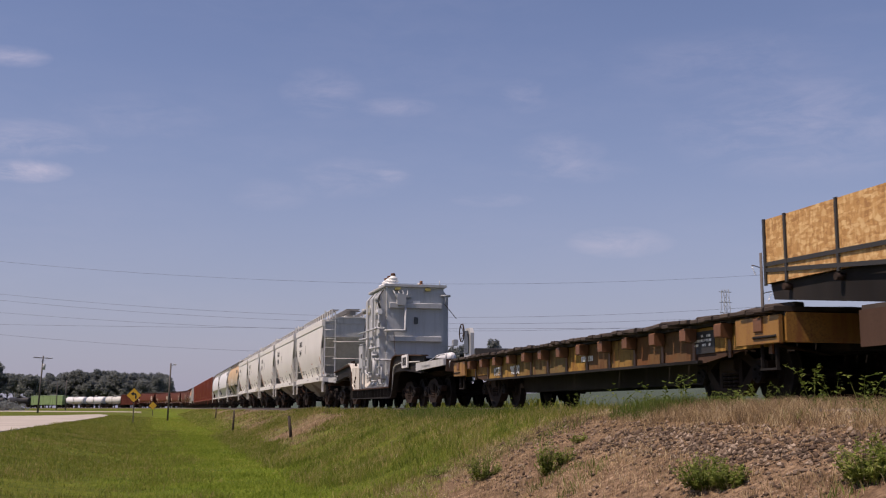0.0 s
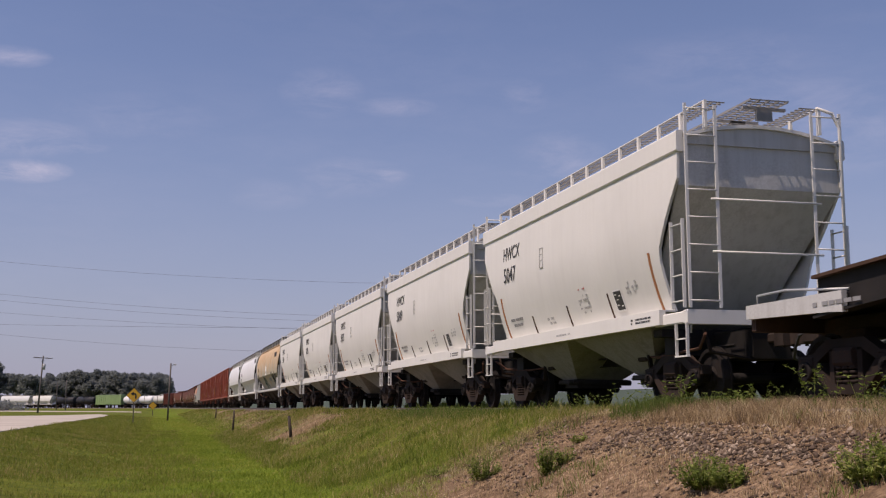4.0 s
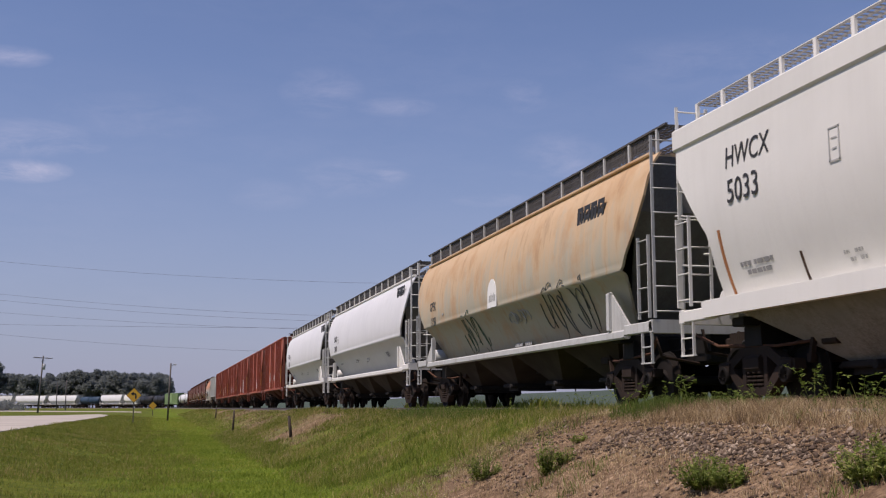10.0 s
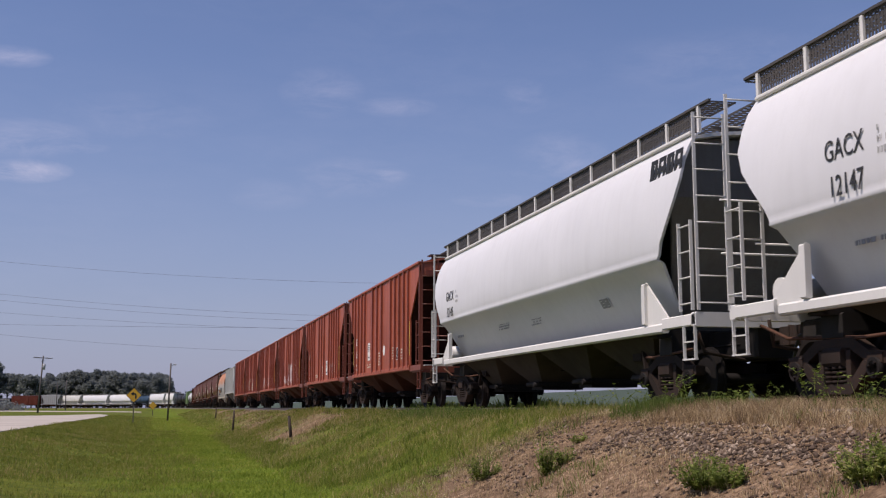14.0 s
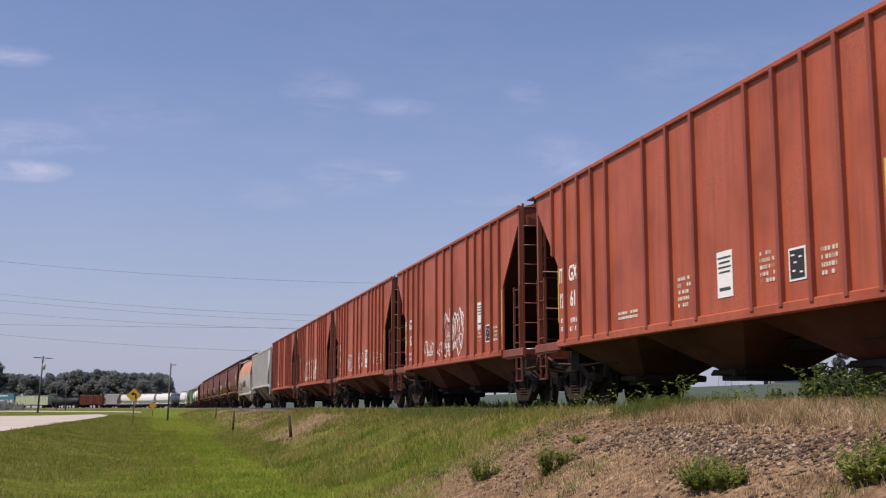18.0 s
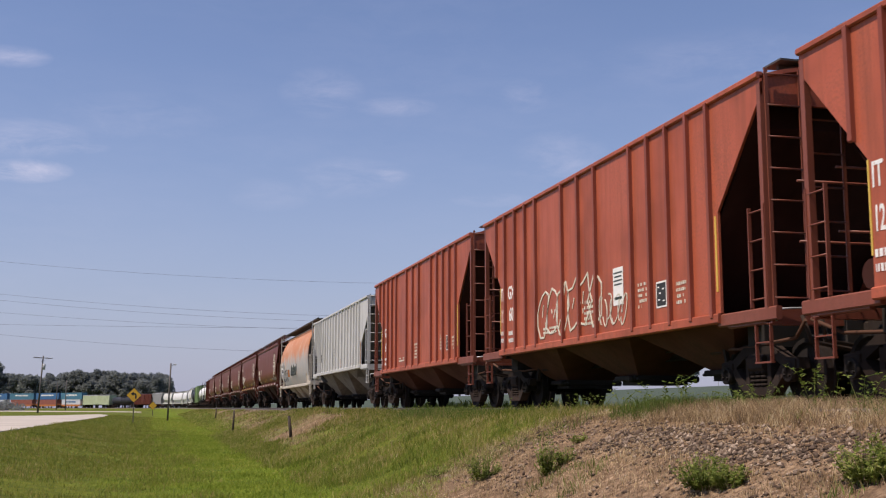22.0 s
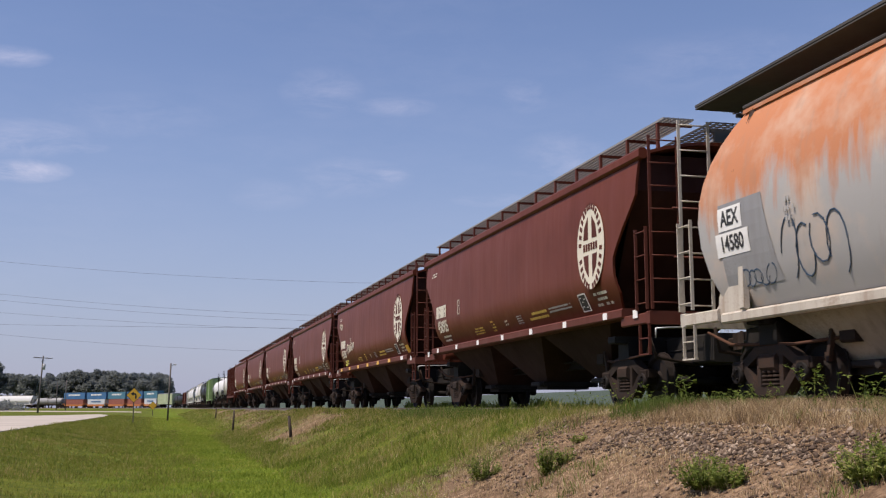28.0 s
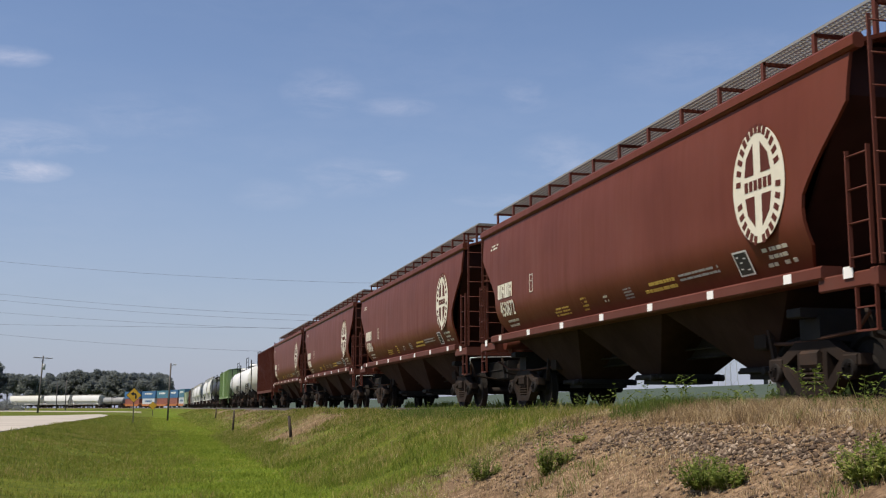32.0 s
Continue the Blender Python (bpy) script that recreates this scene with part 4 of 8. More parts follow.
    bars(car, 6.3, 1.86, 0.8, 0.32, 3, "letter_cream", -1.60, 22, fill=0.7, bend=brown_side)
    bars(car, 2.35, 1.84, 1.3, 0.22, 2, "letter_yellow", -1.578, 23, bend=brown_side)
    bars(car, 3.85, 1.88, 1.4, 0.14, 2, "print_grey", -1.58, 27, fill=0.9, bend=brown_side)
    bars(car, -2.6, 1.80, 0.9, 0.20, 3, "letter_yellow", -1.578, 25, fill=0.7, bend=brown_side)
    bars(car, -1.2, 1.84, 0.35, 0.30, 4, "letter_yellow", -1.578, 28, fill=0.7, bend=brown_side)
    bars(car, -0.1, 1.84, 0.22, 0.16, 2, "letter_cream", -1.585, 26, bend=brown_side)
    bars(car, 1.0, 1.84, 0.40, 0.22, 4, "print_grey", -1.585, 29, bend=brown_side)
    plate(car, 5.30, 1.86, 0.42, 0.40, -brown_side(1.86) - 0.016, lean=25)
    if yellow:
        part("warning_panel", Mesh().box((0, 0, 0), (0.46, 0.012, 0.30)), "reflector_yellow", car, at=pose(6.95, -brown_side(1.78) - 0.016, 1.78, 28))
    m = Mesh()
    for a, b, w, h in ((0, .2, .22, .02), (0, -.2, .22, .02), (-.1, 0, .02, .42), (.1, 0, .02, .42), (0, .05, .1, .02)):
        m.box((-4.2 + a, y - 0.004, 2.6 + b), (w, 0.006, h))
    part("inspection_mark", m, "letter_cream", car)
    for i in range(7):
        x = -6.7 + 13.4 * i / 6
        m = Mesh().box((x, -1.604, 1.46), (0.40 if yellow else 0.20, 0.008, 0.13))
        part("reflector", m, "reflector_yellow" if yellow and i < 6 else "reflector_white", car)
    for sx in (-1, 1):
        m = Mesh().box((sx * (e - 0.55), -1.57, 1.40), (0.20, 0.008, 0.15))
        part("reflector", m, "reflector_white", car)
    if spray:
        for x, z, w, h, mat, sd, st in spray:
            scrawl(car, x, z, w, h, -1.615, mat, sd, st)
    return car


# ---- round-bodied hopper ----
BARREL = [(1.30, 1.20), (1.42, 1.45), (1.51, 1.80), (1.575, 2.25), (1.60, 2.65), (1.59, 2.98), (1.55, 3.28), (1.475, 3.58), (1.37, 3.86), (1.24, 4.12), (1.10, 4.34)]


def barrel_out(z):
    """How far out the barrel-shaped body stands at a height, just off its paint."""
    return -float(np.interp(z, [p[1] for p in BARREL], [p[0] for p in BARREL])) - 0.008


def bent_patch(car, name, material, x0, x1, z0, z1, lift=0.0, slant=0.0, label=""):
    """A painted patch that follows the curve of the body."""
    m, n = Mesh(), 6
    for off in (0.0, 0.004):
        m.rings([[(a + (slant * k / n if a == x1 else 0), barrel_out(z0 + (z1 - z0) * k / n) - lift - off, z0 + (z1 - z0) * k / n) for a in (x0, x1)] for k in range(n + 1)], False, closed=False, caps=False)
    return part(name, m, material, car, label)


def build_round(L, body, trim, label, group, marks, screen=True, badge=None, sprays=(), deck="white_paint", sill_z=1.10, dark_end="pale_grey", ends_in=(0.55, 0.95, 2.1), barrel=False, under="bay_shade_grey"):
    e, tx = L / 2 - 0.55, L / 2 - 2.55
    car = thing("hopper_car", label, "railway car", group)
    key = [(0.86, 1.14), (1.02, 1.44), (1.25, 1.86), (1.47, 2.22), (1.592, 2.28), (1.572, 2.35), (1.585, 2.44), (1.60, 2.55), (1.605, 2.85), (1.585, 3.2), (1.53, 3.55), (1.44, 3.9), (1.32, 4.18), (1.18, 4.38)]
    if barrel:
        key = BARREL
    ends = []
    for y, z in key:
        top, mid, low = ends_in
        if barrel:
            ends.append(e - mid - ((top - mid) * ((z - 2.6) / 1.74) ** 2 if z > 2.6 else (low - mid) * ((2.6 - z) / 1.4) ** 2))
        elif z < 2.65:
            ends.append(e - mid - (low - mid) * ((2.65 - z) / 1.5) ** 0.8)
        else:
            ends.append(e - top - (mid - top) * max(0.0, (3.6 - z) / 0.95) ** 1.5)
    for sy in (-1, 1):
        part("side_sheet", shell(key, ends, sy), body, car)
        m = Mesh().box((0, sy * 1.42, sill_z - 0.02), (2 * e - 2.6, 0.14, 0.17), 0.03)
        part("side_sill", m, deck, car)
        m = Mesh().box((0, sy * (1.12 if barrel else 1.20), 4.41), (2 * (ends[-1] if barrel else e - 0.5), 0.10, 0.07), 0.02)
        part("roof_edge", m, deck if body == "white_gloss" else "grating_dark" if barrel else body, car)
    part("roof", arc_roof(ends[-1] if barrel else e - 0.5, 1.17, 4.36, 4.50), body, car)
    b = e - 1.2
    for sgn in (1, -1):
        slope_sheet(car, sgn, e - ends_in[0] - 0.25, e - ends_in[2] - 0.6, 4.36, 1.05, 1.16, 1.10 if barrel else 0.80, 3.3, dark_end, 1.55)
    for i in range(4):
        w = (2 * b - 2.2) / 4
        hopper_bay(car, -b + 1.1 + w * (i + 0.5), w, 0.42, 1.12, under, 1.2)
    end_frame(car, e, 1.52, 1.24, 4.62, deck, b - 0.8)
    for sgn in (1, -1):
        for sy in (-1, 1):
            m = Mesh().box((sgn * (e - 2.0), sy * 1.47, 1.55), (0.14, 0.10, 0.75), 0.02)
            m.slab([(sgn * (e - 2.0), 1.15), (sgn * (e - 1.0), 1.15), (sgn * (e - 2.0), 1.95)], "y", sy * 1.42, sy * 1.46)
            part("end_gusset", m, deck, car)
    running_gear(car, L, tx, "black_frame", "truck_iron")
    running_board(car, -e - 0.2, e + 0.2, 4.86, "grating_dark", "grating_dark", width=0.6)
    n = 15
    for sy in (-1, 1):
        post = fixed(Mesh().box((0, sy * 1.12, 4.63), (0.07, 0.05, 0.46)).data("stanchion"))
        for i in range(n if screen != "plain" else 0):
            part("stanchion", post, deck, car, at=pose(-e + 0.4 + (2 * e - 0.8) * i / (n - 1), 0, 0))
        m = Mesh()
        m.box((0, sy * 1.12, 4.87), (2 * e, 0.05, 0.04))
        for y in (1.1, 0.95, 0.8, 0.65):
            m.box((0, sy * y, 4.84), (2 * e, 0.02, 0.03))
        for i in range(150):
            m.box((-e + 2 * e * i / 149, sy * 0.87, 4.84), (0.022, 0.48, 0.025))
        if barrel:
            m.box((0, sy * 0.72, 4.825), (2 * e, 0.84, 0.02))
        elif screen:
            for z in (4.48, 4.60, 4.72):
                m.box((0, sy * 1.10, z), (2 * e - 0.9, 0.012, 0.02))
            for i in range(260):
                m.box((-e + 0.45 + (2 * e - 0.9) * i / 259, sy * 1.10, 4.65), (0.038, 0.010, 0.42))
        part("side_walk", m, "grating_dark", car)
    hatch_trough(car, -e + 1.0, e - 1.0, 4.56, body, 5)
    brake_rigging(car, -e - 0.02, deck, deck)
    for mk in marks:
        mk(car)
    return car


# ---- flat cars and their loads ----
def build_flat(group=""):
    L, e = 18.4, 8.85
    car = thing("flat_car", "rusty yellow steel flat car with a worn timber deck", "railway car", group)
    for sy in (-1, 1):
        m = Mesh()
        m.slab([(-e, 0.62), (-e + 1.4, 0.56), (-e + 2.6, 0.42), (e - 2.6, 0.42), (e - 1.4, 0.56), (e, 0.62), (e, 1.02), (-e, 1.02)], "y", sy * 1.38, sy * 1.42)
        part("side_sill", m, "rusty_flange", car)
        m = Mesh()
        m.box((0, sy * 1.46, 0.44), (2 * e - 5.4, 0.10, 0.05)).box((0, sy * 1.50, 1.01), (2 * e, 0.08, 0.05))
        part("sill_flange", m, "black_frame", car)
    step = (2 * e - 1.1) / 14
    for i in range(14):
        x = -e + 0.55 + step * (i + 0.5)
        low = 0.47 if 2 <= i <= 11 else 0.58
        for sy in (-1, 1):
            part("side_panel", Mesh().box((x, sy * 1.43, (low + 0.98) / 2), (step - 0.06, 0.014, 0.98 - low)), "flat_side", car)
    pocket = fixed(Mesh().box((0, -1.56, 0.88), (0.22, 0.20, 0.22), 0.02).box((0, -1.445, 0.68), (0.09, 0.03, 0.42)).data("stake_pocket"))
    for i in range(15):
        x = -e + 0.55 + step * i
        part("stake_pocket", pocket, "pocket_rust", car, at=pose(x, 0, 0))
        part("stake_pocket", pocket, "pocket_rust", car, at=pose(x, 0, 0, 0, 0, 180))
    rnd = random.Random(4)
    plank = fixed(Mesh().box((0, 0, 0), (0.24, 3.40, 0.07), 0.015).data("deck_plank"))
    n = 68
    for i in range(n):
        x = -e + 0.15 + (2 * e - 0.3) * i / (n - 1)
        part("deck_plank", plank, "deck_timber", car, at=pose(x, rnd.uniform(-0.03, 0.03), 1.07 + rnd.uniform(0, 0.02), rnd.uniform(-0.5, 0.5), rnd.uniform(-2, 2), rnd.uniform(-0.8, 0.8)))
    block = fixed(Mesh().box((0, 0, 0.05), (0.55, 0.20, 0.10), 0.02).data("timber_block"))
    for i in range(16):
        part("timber_block", block, "deck_timber", car, at=pose(-e + 0.6 + i * 1.12 + rnd.uniform(-0.2, 0.2), -1.25 + rnd.uniform(-0.1, 0.1), 1.085, 0, 0, rnd.uniform(-25, 25)))
    for sgn in (1, -1):
        m = Mesh().box((sgn * (e - 0.04), 0, 0.82), (0.10, 3.06, 0.42), 0.02)
        part("end_sill", m, "flat_yellow", car)
        for sy in (-1, 1):
            part("end_plate", Mesh().box((sgn * (e - 0.62), sy * 1.60, 0.80), (1.2, 0.06, 0.40), 0.01), "flat_yellow", car)
        for sy in (-1, 1):
            m = Mesh()
            for a in (-0.2, 0.2):
                m.bar((sgn * (e - 0.5) + a, sy * 1.5, 0.6), (sgn * (e - 0.5) + a, sy * 1.5, 0.25), 0.05, 0.02)
            m.box((sgn * (e - 0.5), sy * 1.5, 0.25), (0.45, 0.07, 0.03))
            part("sill_step", m, "black_frame", car)
            m = Mesh().tube([(sgn * (e - 0.1), sy * 1.58, 0.68), (sgn * (e - 0.1), sy * 1.64, 0.7), (sgn * (e - 0.7), sy * 1.64, 0.7), (sgn * (e - 0.7), sy * 1.58, 0.68)], 0.016)
            part("grab_iron", m, "black_frame", car)
    running_gear(car, L, e - 2.4, "black_frame")
    lettering("MTTX", 0.30, "letter_white", car, mark_at(-5.05, -1.448, 0.62), bold=0.004, squeeze=0.85)
    lettering("98200", 0.30, "letter_white", car, mark_at(-3.62, -1.448, 0.62), bold=0.004, squeeze=0.95)
    bars(car, 1.2, 0.7, 0.7, 0.2, 1, "letter_white", -1.445, 33, "car_number_bars", 1.0)
    m = Mesh().box((6.25, -1.445, 0.75), (0.75, 0.01, 0.36))
    part("data_panel", m, "letter_black", car)
    bars(car, 6.25, 0.78, 0.6, 0.22, 3, "letter_white", -1.455, 35)
    part("fish_belly_sill", Mesh().slab([(-e + 2.8, 0.9), (-e + 4.0, 0.10), (e - 4.0, 0.10), (e - 2.8, 0.9)], "y", -0.75, 0.75), "black_frame", car)
    part("ramp_plate", Mesh().slab([(-8.75, 1.10), (-8.75, 1.44), (-5.2, 1.20), (-5.2, 1.10)], "y", -1.0, 0.9), "black_frame", car, "dark sloping steel plate on the deck")
    # brake stand at the rear end
    m = Mesh()
    m.box((-e + 0.25, -0.9, 1.12), (0.12, 0.16, 0.3), 0.03)
    part("brake_stand", m, "pocket_rust", car)
    return car


def build_crate_car(group=""):
    """A second flat car, whose long crated load reaches back over its neighbour."""
    L, e = 18.4, 8.85
    car = thing("flat_car", "rusty steel flat car under a crated load", "railway car", group)
    for sy in (-1, 1):
        m = Mesh().slab([(-e, 0.45), (e, 0.45), (e, 0.91), (-e, 0.91)], "y", sy * 1.48, sy * 1.54)
        part("side_sill", m, "rusty_flange", car)
    m = Mesh().box((0, 0, 0.94), (2 * e, 3.0, 0.06))
    part("deck", m, "deck_timber", car)
    for sgn in (1, -1):
        part("end_sill", Mesh().box((sgn * (e - 0.04), 0, 0.70), (0.10, 3.06, 0.42), 0.02), "rusty_flange", car)
    running_gear(car, L, e - 2.4, "black_frame")
    return car


def build_crate():
    """The load: a black steel bed with an oriented-strand-board box on it, strapped down. Origin on the deck, at the rear end of the load."""
    c = thing("crate", "long strand-board crate strapped on black steel beams", "crate")
    m = Mesh()
    for sy in (-1, 1):
        m.slab([(0.10, 0.19), (2.5, -0.06), (14.0, -0.06), (14.0, 0.42), (0.02, 0.42)], "y", sy * 1.46, sy * 1.26)
    m.box((7, 0, 0.38), (13.6, 2.6, 0.06))
    part("beam", m, "black_frame", c)
    for x in (3.2, 9.0, 13.0):
        part("bolster_block", Mesh().box((x, 0, -0.02), (0.5, 2.4, 0.10)), "deck_timber", c)
    xs = [0.0, 0.55, 1.78, 3.0, 4.22, 5.44, 6.66, 7.88]
    for a, b in zip(xs, xs[1:]):
        for sy in (-1, 1):
            part("board", Mesh().box(((a + b) / 2, sy * 1.52, 0.88), (b - a - 0.012, 0.022, 0.91)), "strand_board", c)
    for i in range(3):
        part("board", Mesh().box((0.0, -1.0 + i * 1.0, 0.88), (0.022, 0.99, 0.91)), "strand_board", c)
    for a, b in zip(xs, xs[1:]):
        part("lid_board", Mesh().box(((a + b) / 2, 0, 1.345), (b - a - 0.01, 3.06, 0.022)), "strand_board", c)
    for x in xs:
        for sy in (-1, 1):
            part("batten", Mesh().box((x + 0.03, sy * 1.545, 0.88), (0.05, 0.03, 0.97)), "strap", c)
    m = Mesh()
    for z0, z1 in ((0.70, 0.62), (0.62, 0.36)):
        m.bar((0.0, -1.545, z0), (3.2, -1.56, z1), 0.012, 0.06)
    m.bar((3.2, -1.56, 0.62), (8.0, -1.56, 0.62), 0.012, 0.06)
    part("strap", m, "strap", c)
    for x in xs[1:]:
        part("tie_down", Mesh().rod((x, -1.42, 0.33), (x, -1.58, 0.33), 0.05, 8), "truck_iron", c)
    return c


def build_well_flat(group=""):
    """Depressed-centre flat car, 25.9 m long, with two trucks under each raised end."""
    L, e = 25.9, 11.9
    car = thing("depressed_flat_car", "black depressed-centre flat car with white end frames", "railway car", group)
    y = 1.42
    f, r = 3.36, -4.75                       # where the low deck ends
    TOP = ((0.0, 0.46), (0.12, 0.66), (0.24, 0.98), (0.34, 1.26), (0.47, 1.45), (0.72, 1.56), (1.16, 1.61), (2.54, 1.56), (5.45, 1.42))
    LOW = ((0.23, 0.08), (0.50, 0.14), (0.69, 0.33), (0.84, 0.58), (0.98, 0.82), (1.14, 0.95), (1.34, 1.02), (2.57, 1.04), (4.4, 0.93), (5.45, 0.86))
    BACK = ((0.10, 0.10), (0.26, 0.20), (0.38, 0.42), (0.48, 0.68), (0.62, 0.92), (0.82, 1.08), (1.20, 1.16), (2.57, 1.12), (4.4, 1.00), (5.45, 0.90))
    for sy in (-1, 1):
        front = [(f + x, z) for x, z in TOP], [(f + x, z) for x, z in LOW]
        rear = [(r - x, z) for x, z in TOP], [(r - x, z) for x, z in BACK]
        part("side_girder", Mesh().slab(front[0] + front[1][::-1] + rear[1] + rear[0][::-1], "y", sy * y, sy * (y - 0.07)), "black_frame", car)
        m = Mesh()
        path = rear[0][::-1] + front[0]
        for (x0, z0), (x1, z1) in zip(path, path[1:]):
            m.bar((x0, sy * (y - 0.03), z0 + 0.02), (x1, sy * (y - 0.03), z1 + 0.02), 0.26, 0.045)
        part("top_flange", m, "rusty_flange", car)
        m = Mesh()
        path = rear[1][::-1] + front[1]
        for (x0, z0), (x1, z1) in zip(path, path[1:]):
            m.bar((x0, sy * y, z0), (x1, sy * y, z1), 0.2, 0.04)
        part("bottom_flange", m, "black_frame", car)
        m = Mesh().tube([(f + 0.50, sy * 1.47, 0.22), (f + 0.62, sy * 1.47, 0.9), (f + 0.80, sy * 1.47, 1.19), (f + 1.1, sy * 1.47, 1.27), (f + 2.3, sy * 1.47, 1.33), (f + 5.0, sy * 1.47, 1.24)], 0.025)
        part("air_pipe", m, "pale_grey", car)
    stiff = fixed(Mesh().slab([(0, 0.12), (0.03, 0.12), (0.03, 0.44), (0, 0.44)], "y", -1.42, -1.54).data("web_stiffener"))
    for i in range(13):
        part("web_stiffener", stiff, "black_frame", car, at=pose(r + 0.2 + i * (f - r) / 12.5, 0, 0))
    m = Mesh().box(((f + r) / 2, 0, 0.43), (f - r, 2.7, 0.07))
    part("low_deck", m, "rusty_flange", car)
    for sgn, x0 in ((1, f), (-1, r)):
        xe = sgn * e
        m = Mesh()
        m.rings([[(x0 + sgn * x, -1.34, z - 0.08), (x0 + sgn * x, 1.34, z - 0.08)] for x, z in TOP], True, closed=False, caps=False)
        m.rings([[(x0 + sgn * x, -1.34, z - 0.14), (x0 + sgn * x, 1.34, z - 0.14)] for x, z in TOP], True, closed=False, caps=False)
        part("neck_deck", m, "black_frame", car)
        part("span_bolster", Mesh().box((x0 + sgn * 3.6, 0, 0.92), (6.2, 0.7, 0.20), 0.03), "truck_iron", car)
        xb = x0 + sgn * 4.75
        for sy in (-1, 1):
            m = Mesh().slab([(xb, 0.92), (xb, 1.20), (xe, 1.20), (xe, 1.00), (xb + sgn * 0.3, 0.94)], "y", sy * 1.46, sy * 1.54)
            part("end_side_frame", m, "pale_grey", car)
            m = Mesh().tube([(xe - sgn * 0.15, sy * 1.42, 1.18), (xe - sgn * 0.15, sy * 1.42, 1.34), (xe - sgn * 0.9, sy * 1.42, 1.35), (xe - sgn * 2.4, sy * 1.42, 1.22)], 0.02)
            part("handrail", m, "galvanized", car)
        part("end_deck", Mesh().box(((xb + xe) / 2, 0, 1.12), (abs(xe - xb), 2.9, 0.10)), "black_frame", car)
        part("end_sill", Mesh().box((xe - sgn * 0.05, 0, 1.00), (0.12, 2.9, 0.38), 0.02), "rusty_flange", car)
        if sgn > 0:
            pl = part("data_panel", Mesh().box((x0 + sgn * 3.0, -1.53, 1.33), (0.92, 0.05, 0.46), 0.01), "letter_white", car)
            m = Mesh()
            for k in (-0.15, 0.15):
                m.box((x0 + sgn * 3.0 + k, -1.56, 1.33), (0.22, 0.02, 0.28))
            part("panel_field", m, "letter_black", pl)
        bars(car, xe - sgn * 2.3, 1.06, 1.1, 0.1, 1, "hopper_grey", -1.546, 41)
        e2 = sgn * (L / 2 - 0.36)
        turn = 0 if sgn > 0 else 180
        part("coupler", COUPLER, "truck_iron", car, at=pose(e2, 0, 0.86, 0, 0, turn))
        part("air_hose", HOSE, "rubber", car, at=pose(e2 - sgn * 0.1, 0, 0.84, 0, 0, turn))
        part("uncoupling_lever", LEVER, "galvanized", car, at=pose(e2 - sgn * 0.3, 0, 0.98, 0, 0, turn))
        part("draft_box", Mesh().box((xe - sgn * 0.3, 0, 0.86), (1.6, 0.6, 0.34), 0.03), "truck_iron", car)
        for k in (1.75, 5.4):
            truck(car, x0 + sgn * k, "truck_rust")
    # white painted cover over the rear neck and low deck end
    m = Mesh().slab([(r - 0.55, 1.47), (r - 0.40, 1.10), (r - 0.2, 0.78), (r + 0.05, 0.54), (r + 0.4, 0.50), (r + 1.75, 0.49), (r + 1.75, 1.42), (r + 0.1, 1.47)], "y", -1.455, -1.485)
    part("neck_cover", m, "worn_white", car, "chipped white steel side cover")
    part("cover_strap", Mesh().box((r + 0.75, -1.492, 0.97), (0.03, 0.01, 0.94)).box((r + 1.72, -1.492, 0.95), (0.05, 0.02, 0.92)), "truck_iron", car)
    m = Mesh()
    path = [(r - 2.4, 1.60), (r - 1.2, 1.66), (r - 0.75, 1.60), (r - 0.5, 1.50), (r - 0.36, 1.30), (r - 0.26, 1.0), (r - 0.14, 0.70), (r + 0.35, 0.52)]
    for lift in (0.03, 0.07):
        m.rings([[(x, -1.52, z + lift), (x, 1.52, z + lift)] for x, z in path], True, closed=False, caps=False)
    part("neck_plate", m, "worn_white", car, "chipped white steel plate over the neck")
    for k, (x, z) in enumerate(((r - 1.4, 1.72), (r - 0.9, 1.72), (r - 0.3, 1.58))):
        part("lashing_ring", Mesh().box((x, -1.3, z + 0.06), (0.09, 0.09, 0.14), 0.02), "truck_iron", car)
    for x, z in ((r - 0.42, 1.32), (r - 0.3, 1.05), (r + 0.5, 0.85), (r + 0.75, 1.0), (r + 0.45, 0.66)):
        part("lashing_ring", Mesh().box((x, -1.5, z), (0.08, 0.06, 0.12), 0.01), "truck_iron", car)
    # air reservoir on the front end
    m = Mesh()
    m.rings([[(x, -0.55 + q * math.cos(2 * math.pi * i / 16), 1.38 + q * math.sin(2 * math.pi * i / 16)) for i in range(16)] for x, q in ((7.3, 0.05), (7.34, 0.12), (7.46, 0.16), (9.1, 0.16), (9.22, 0.12), (9.26, 0.05))])
    part("air_reservoir", m, "white_gloss", car, "white air reservoir")
    # hand brake on its bent stand
    m = Mesh()
    m.slab([(10.95, 1.18), (11.7, 1.18), (11.7, 2.02), (11.56, 2.18), (11.12, 2.18), (10.98, 2.02)], "y", -0.5, -0.62)
    b = part("brake_stand", m, "machine_grey", car)
    m = Mesh().slab([(11.08, 1.40), (11.58, 1.40), (11.58, 1.98), (11.46, 2.10), (11.2, 2.10), (11.08, 1.98)], "y", -0.63, -0.66)
    part("stand_panel", m, "glass_dark", b)
    m = Mesh()
    for i in range(16):
        a, c = 2 * math.pi * i / 16, 2 * math.pi * (i + 1) / 16
        m.rod((11.34 + 0.28 * math.cos(a), -0.8, 2.03 + 0.28 * math.sin(a)), (11.34 + 0.28 * math.cos(c), -0.8, 2.03 + 0.28 * math.sin(c)), 0.02, 5)
    for i in range(6):
        a = math.pi / 3 * i
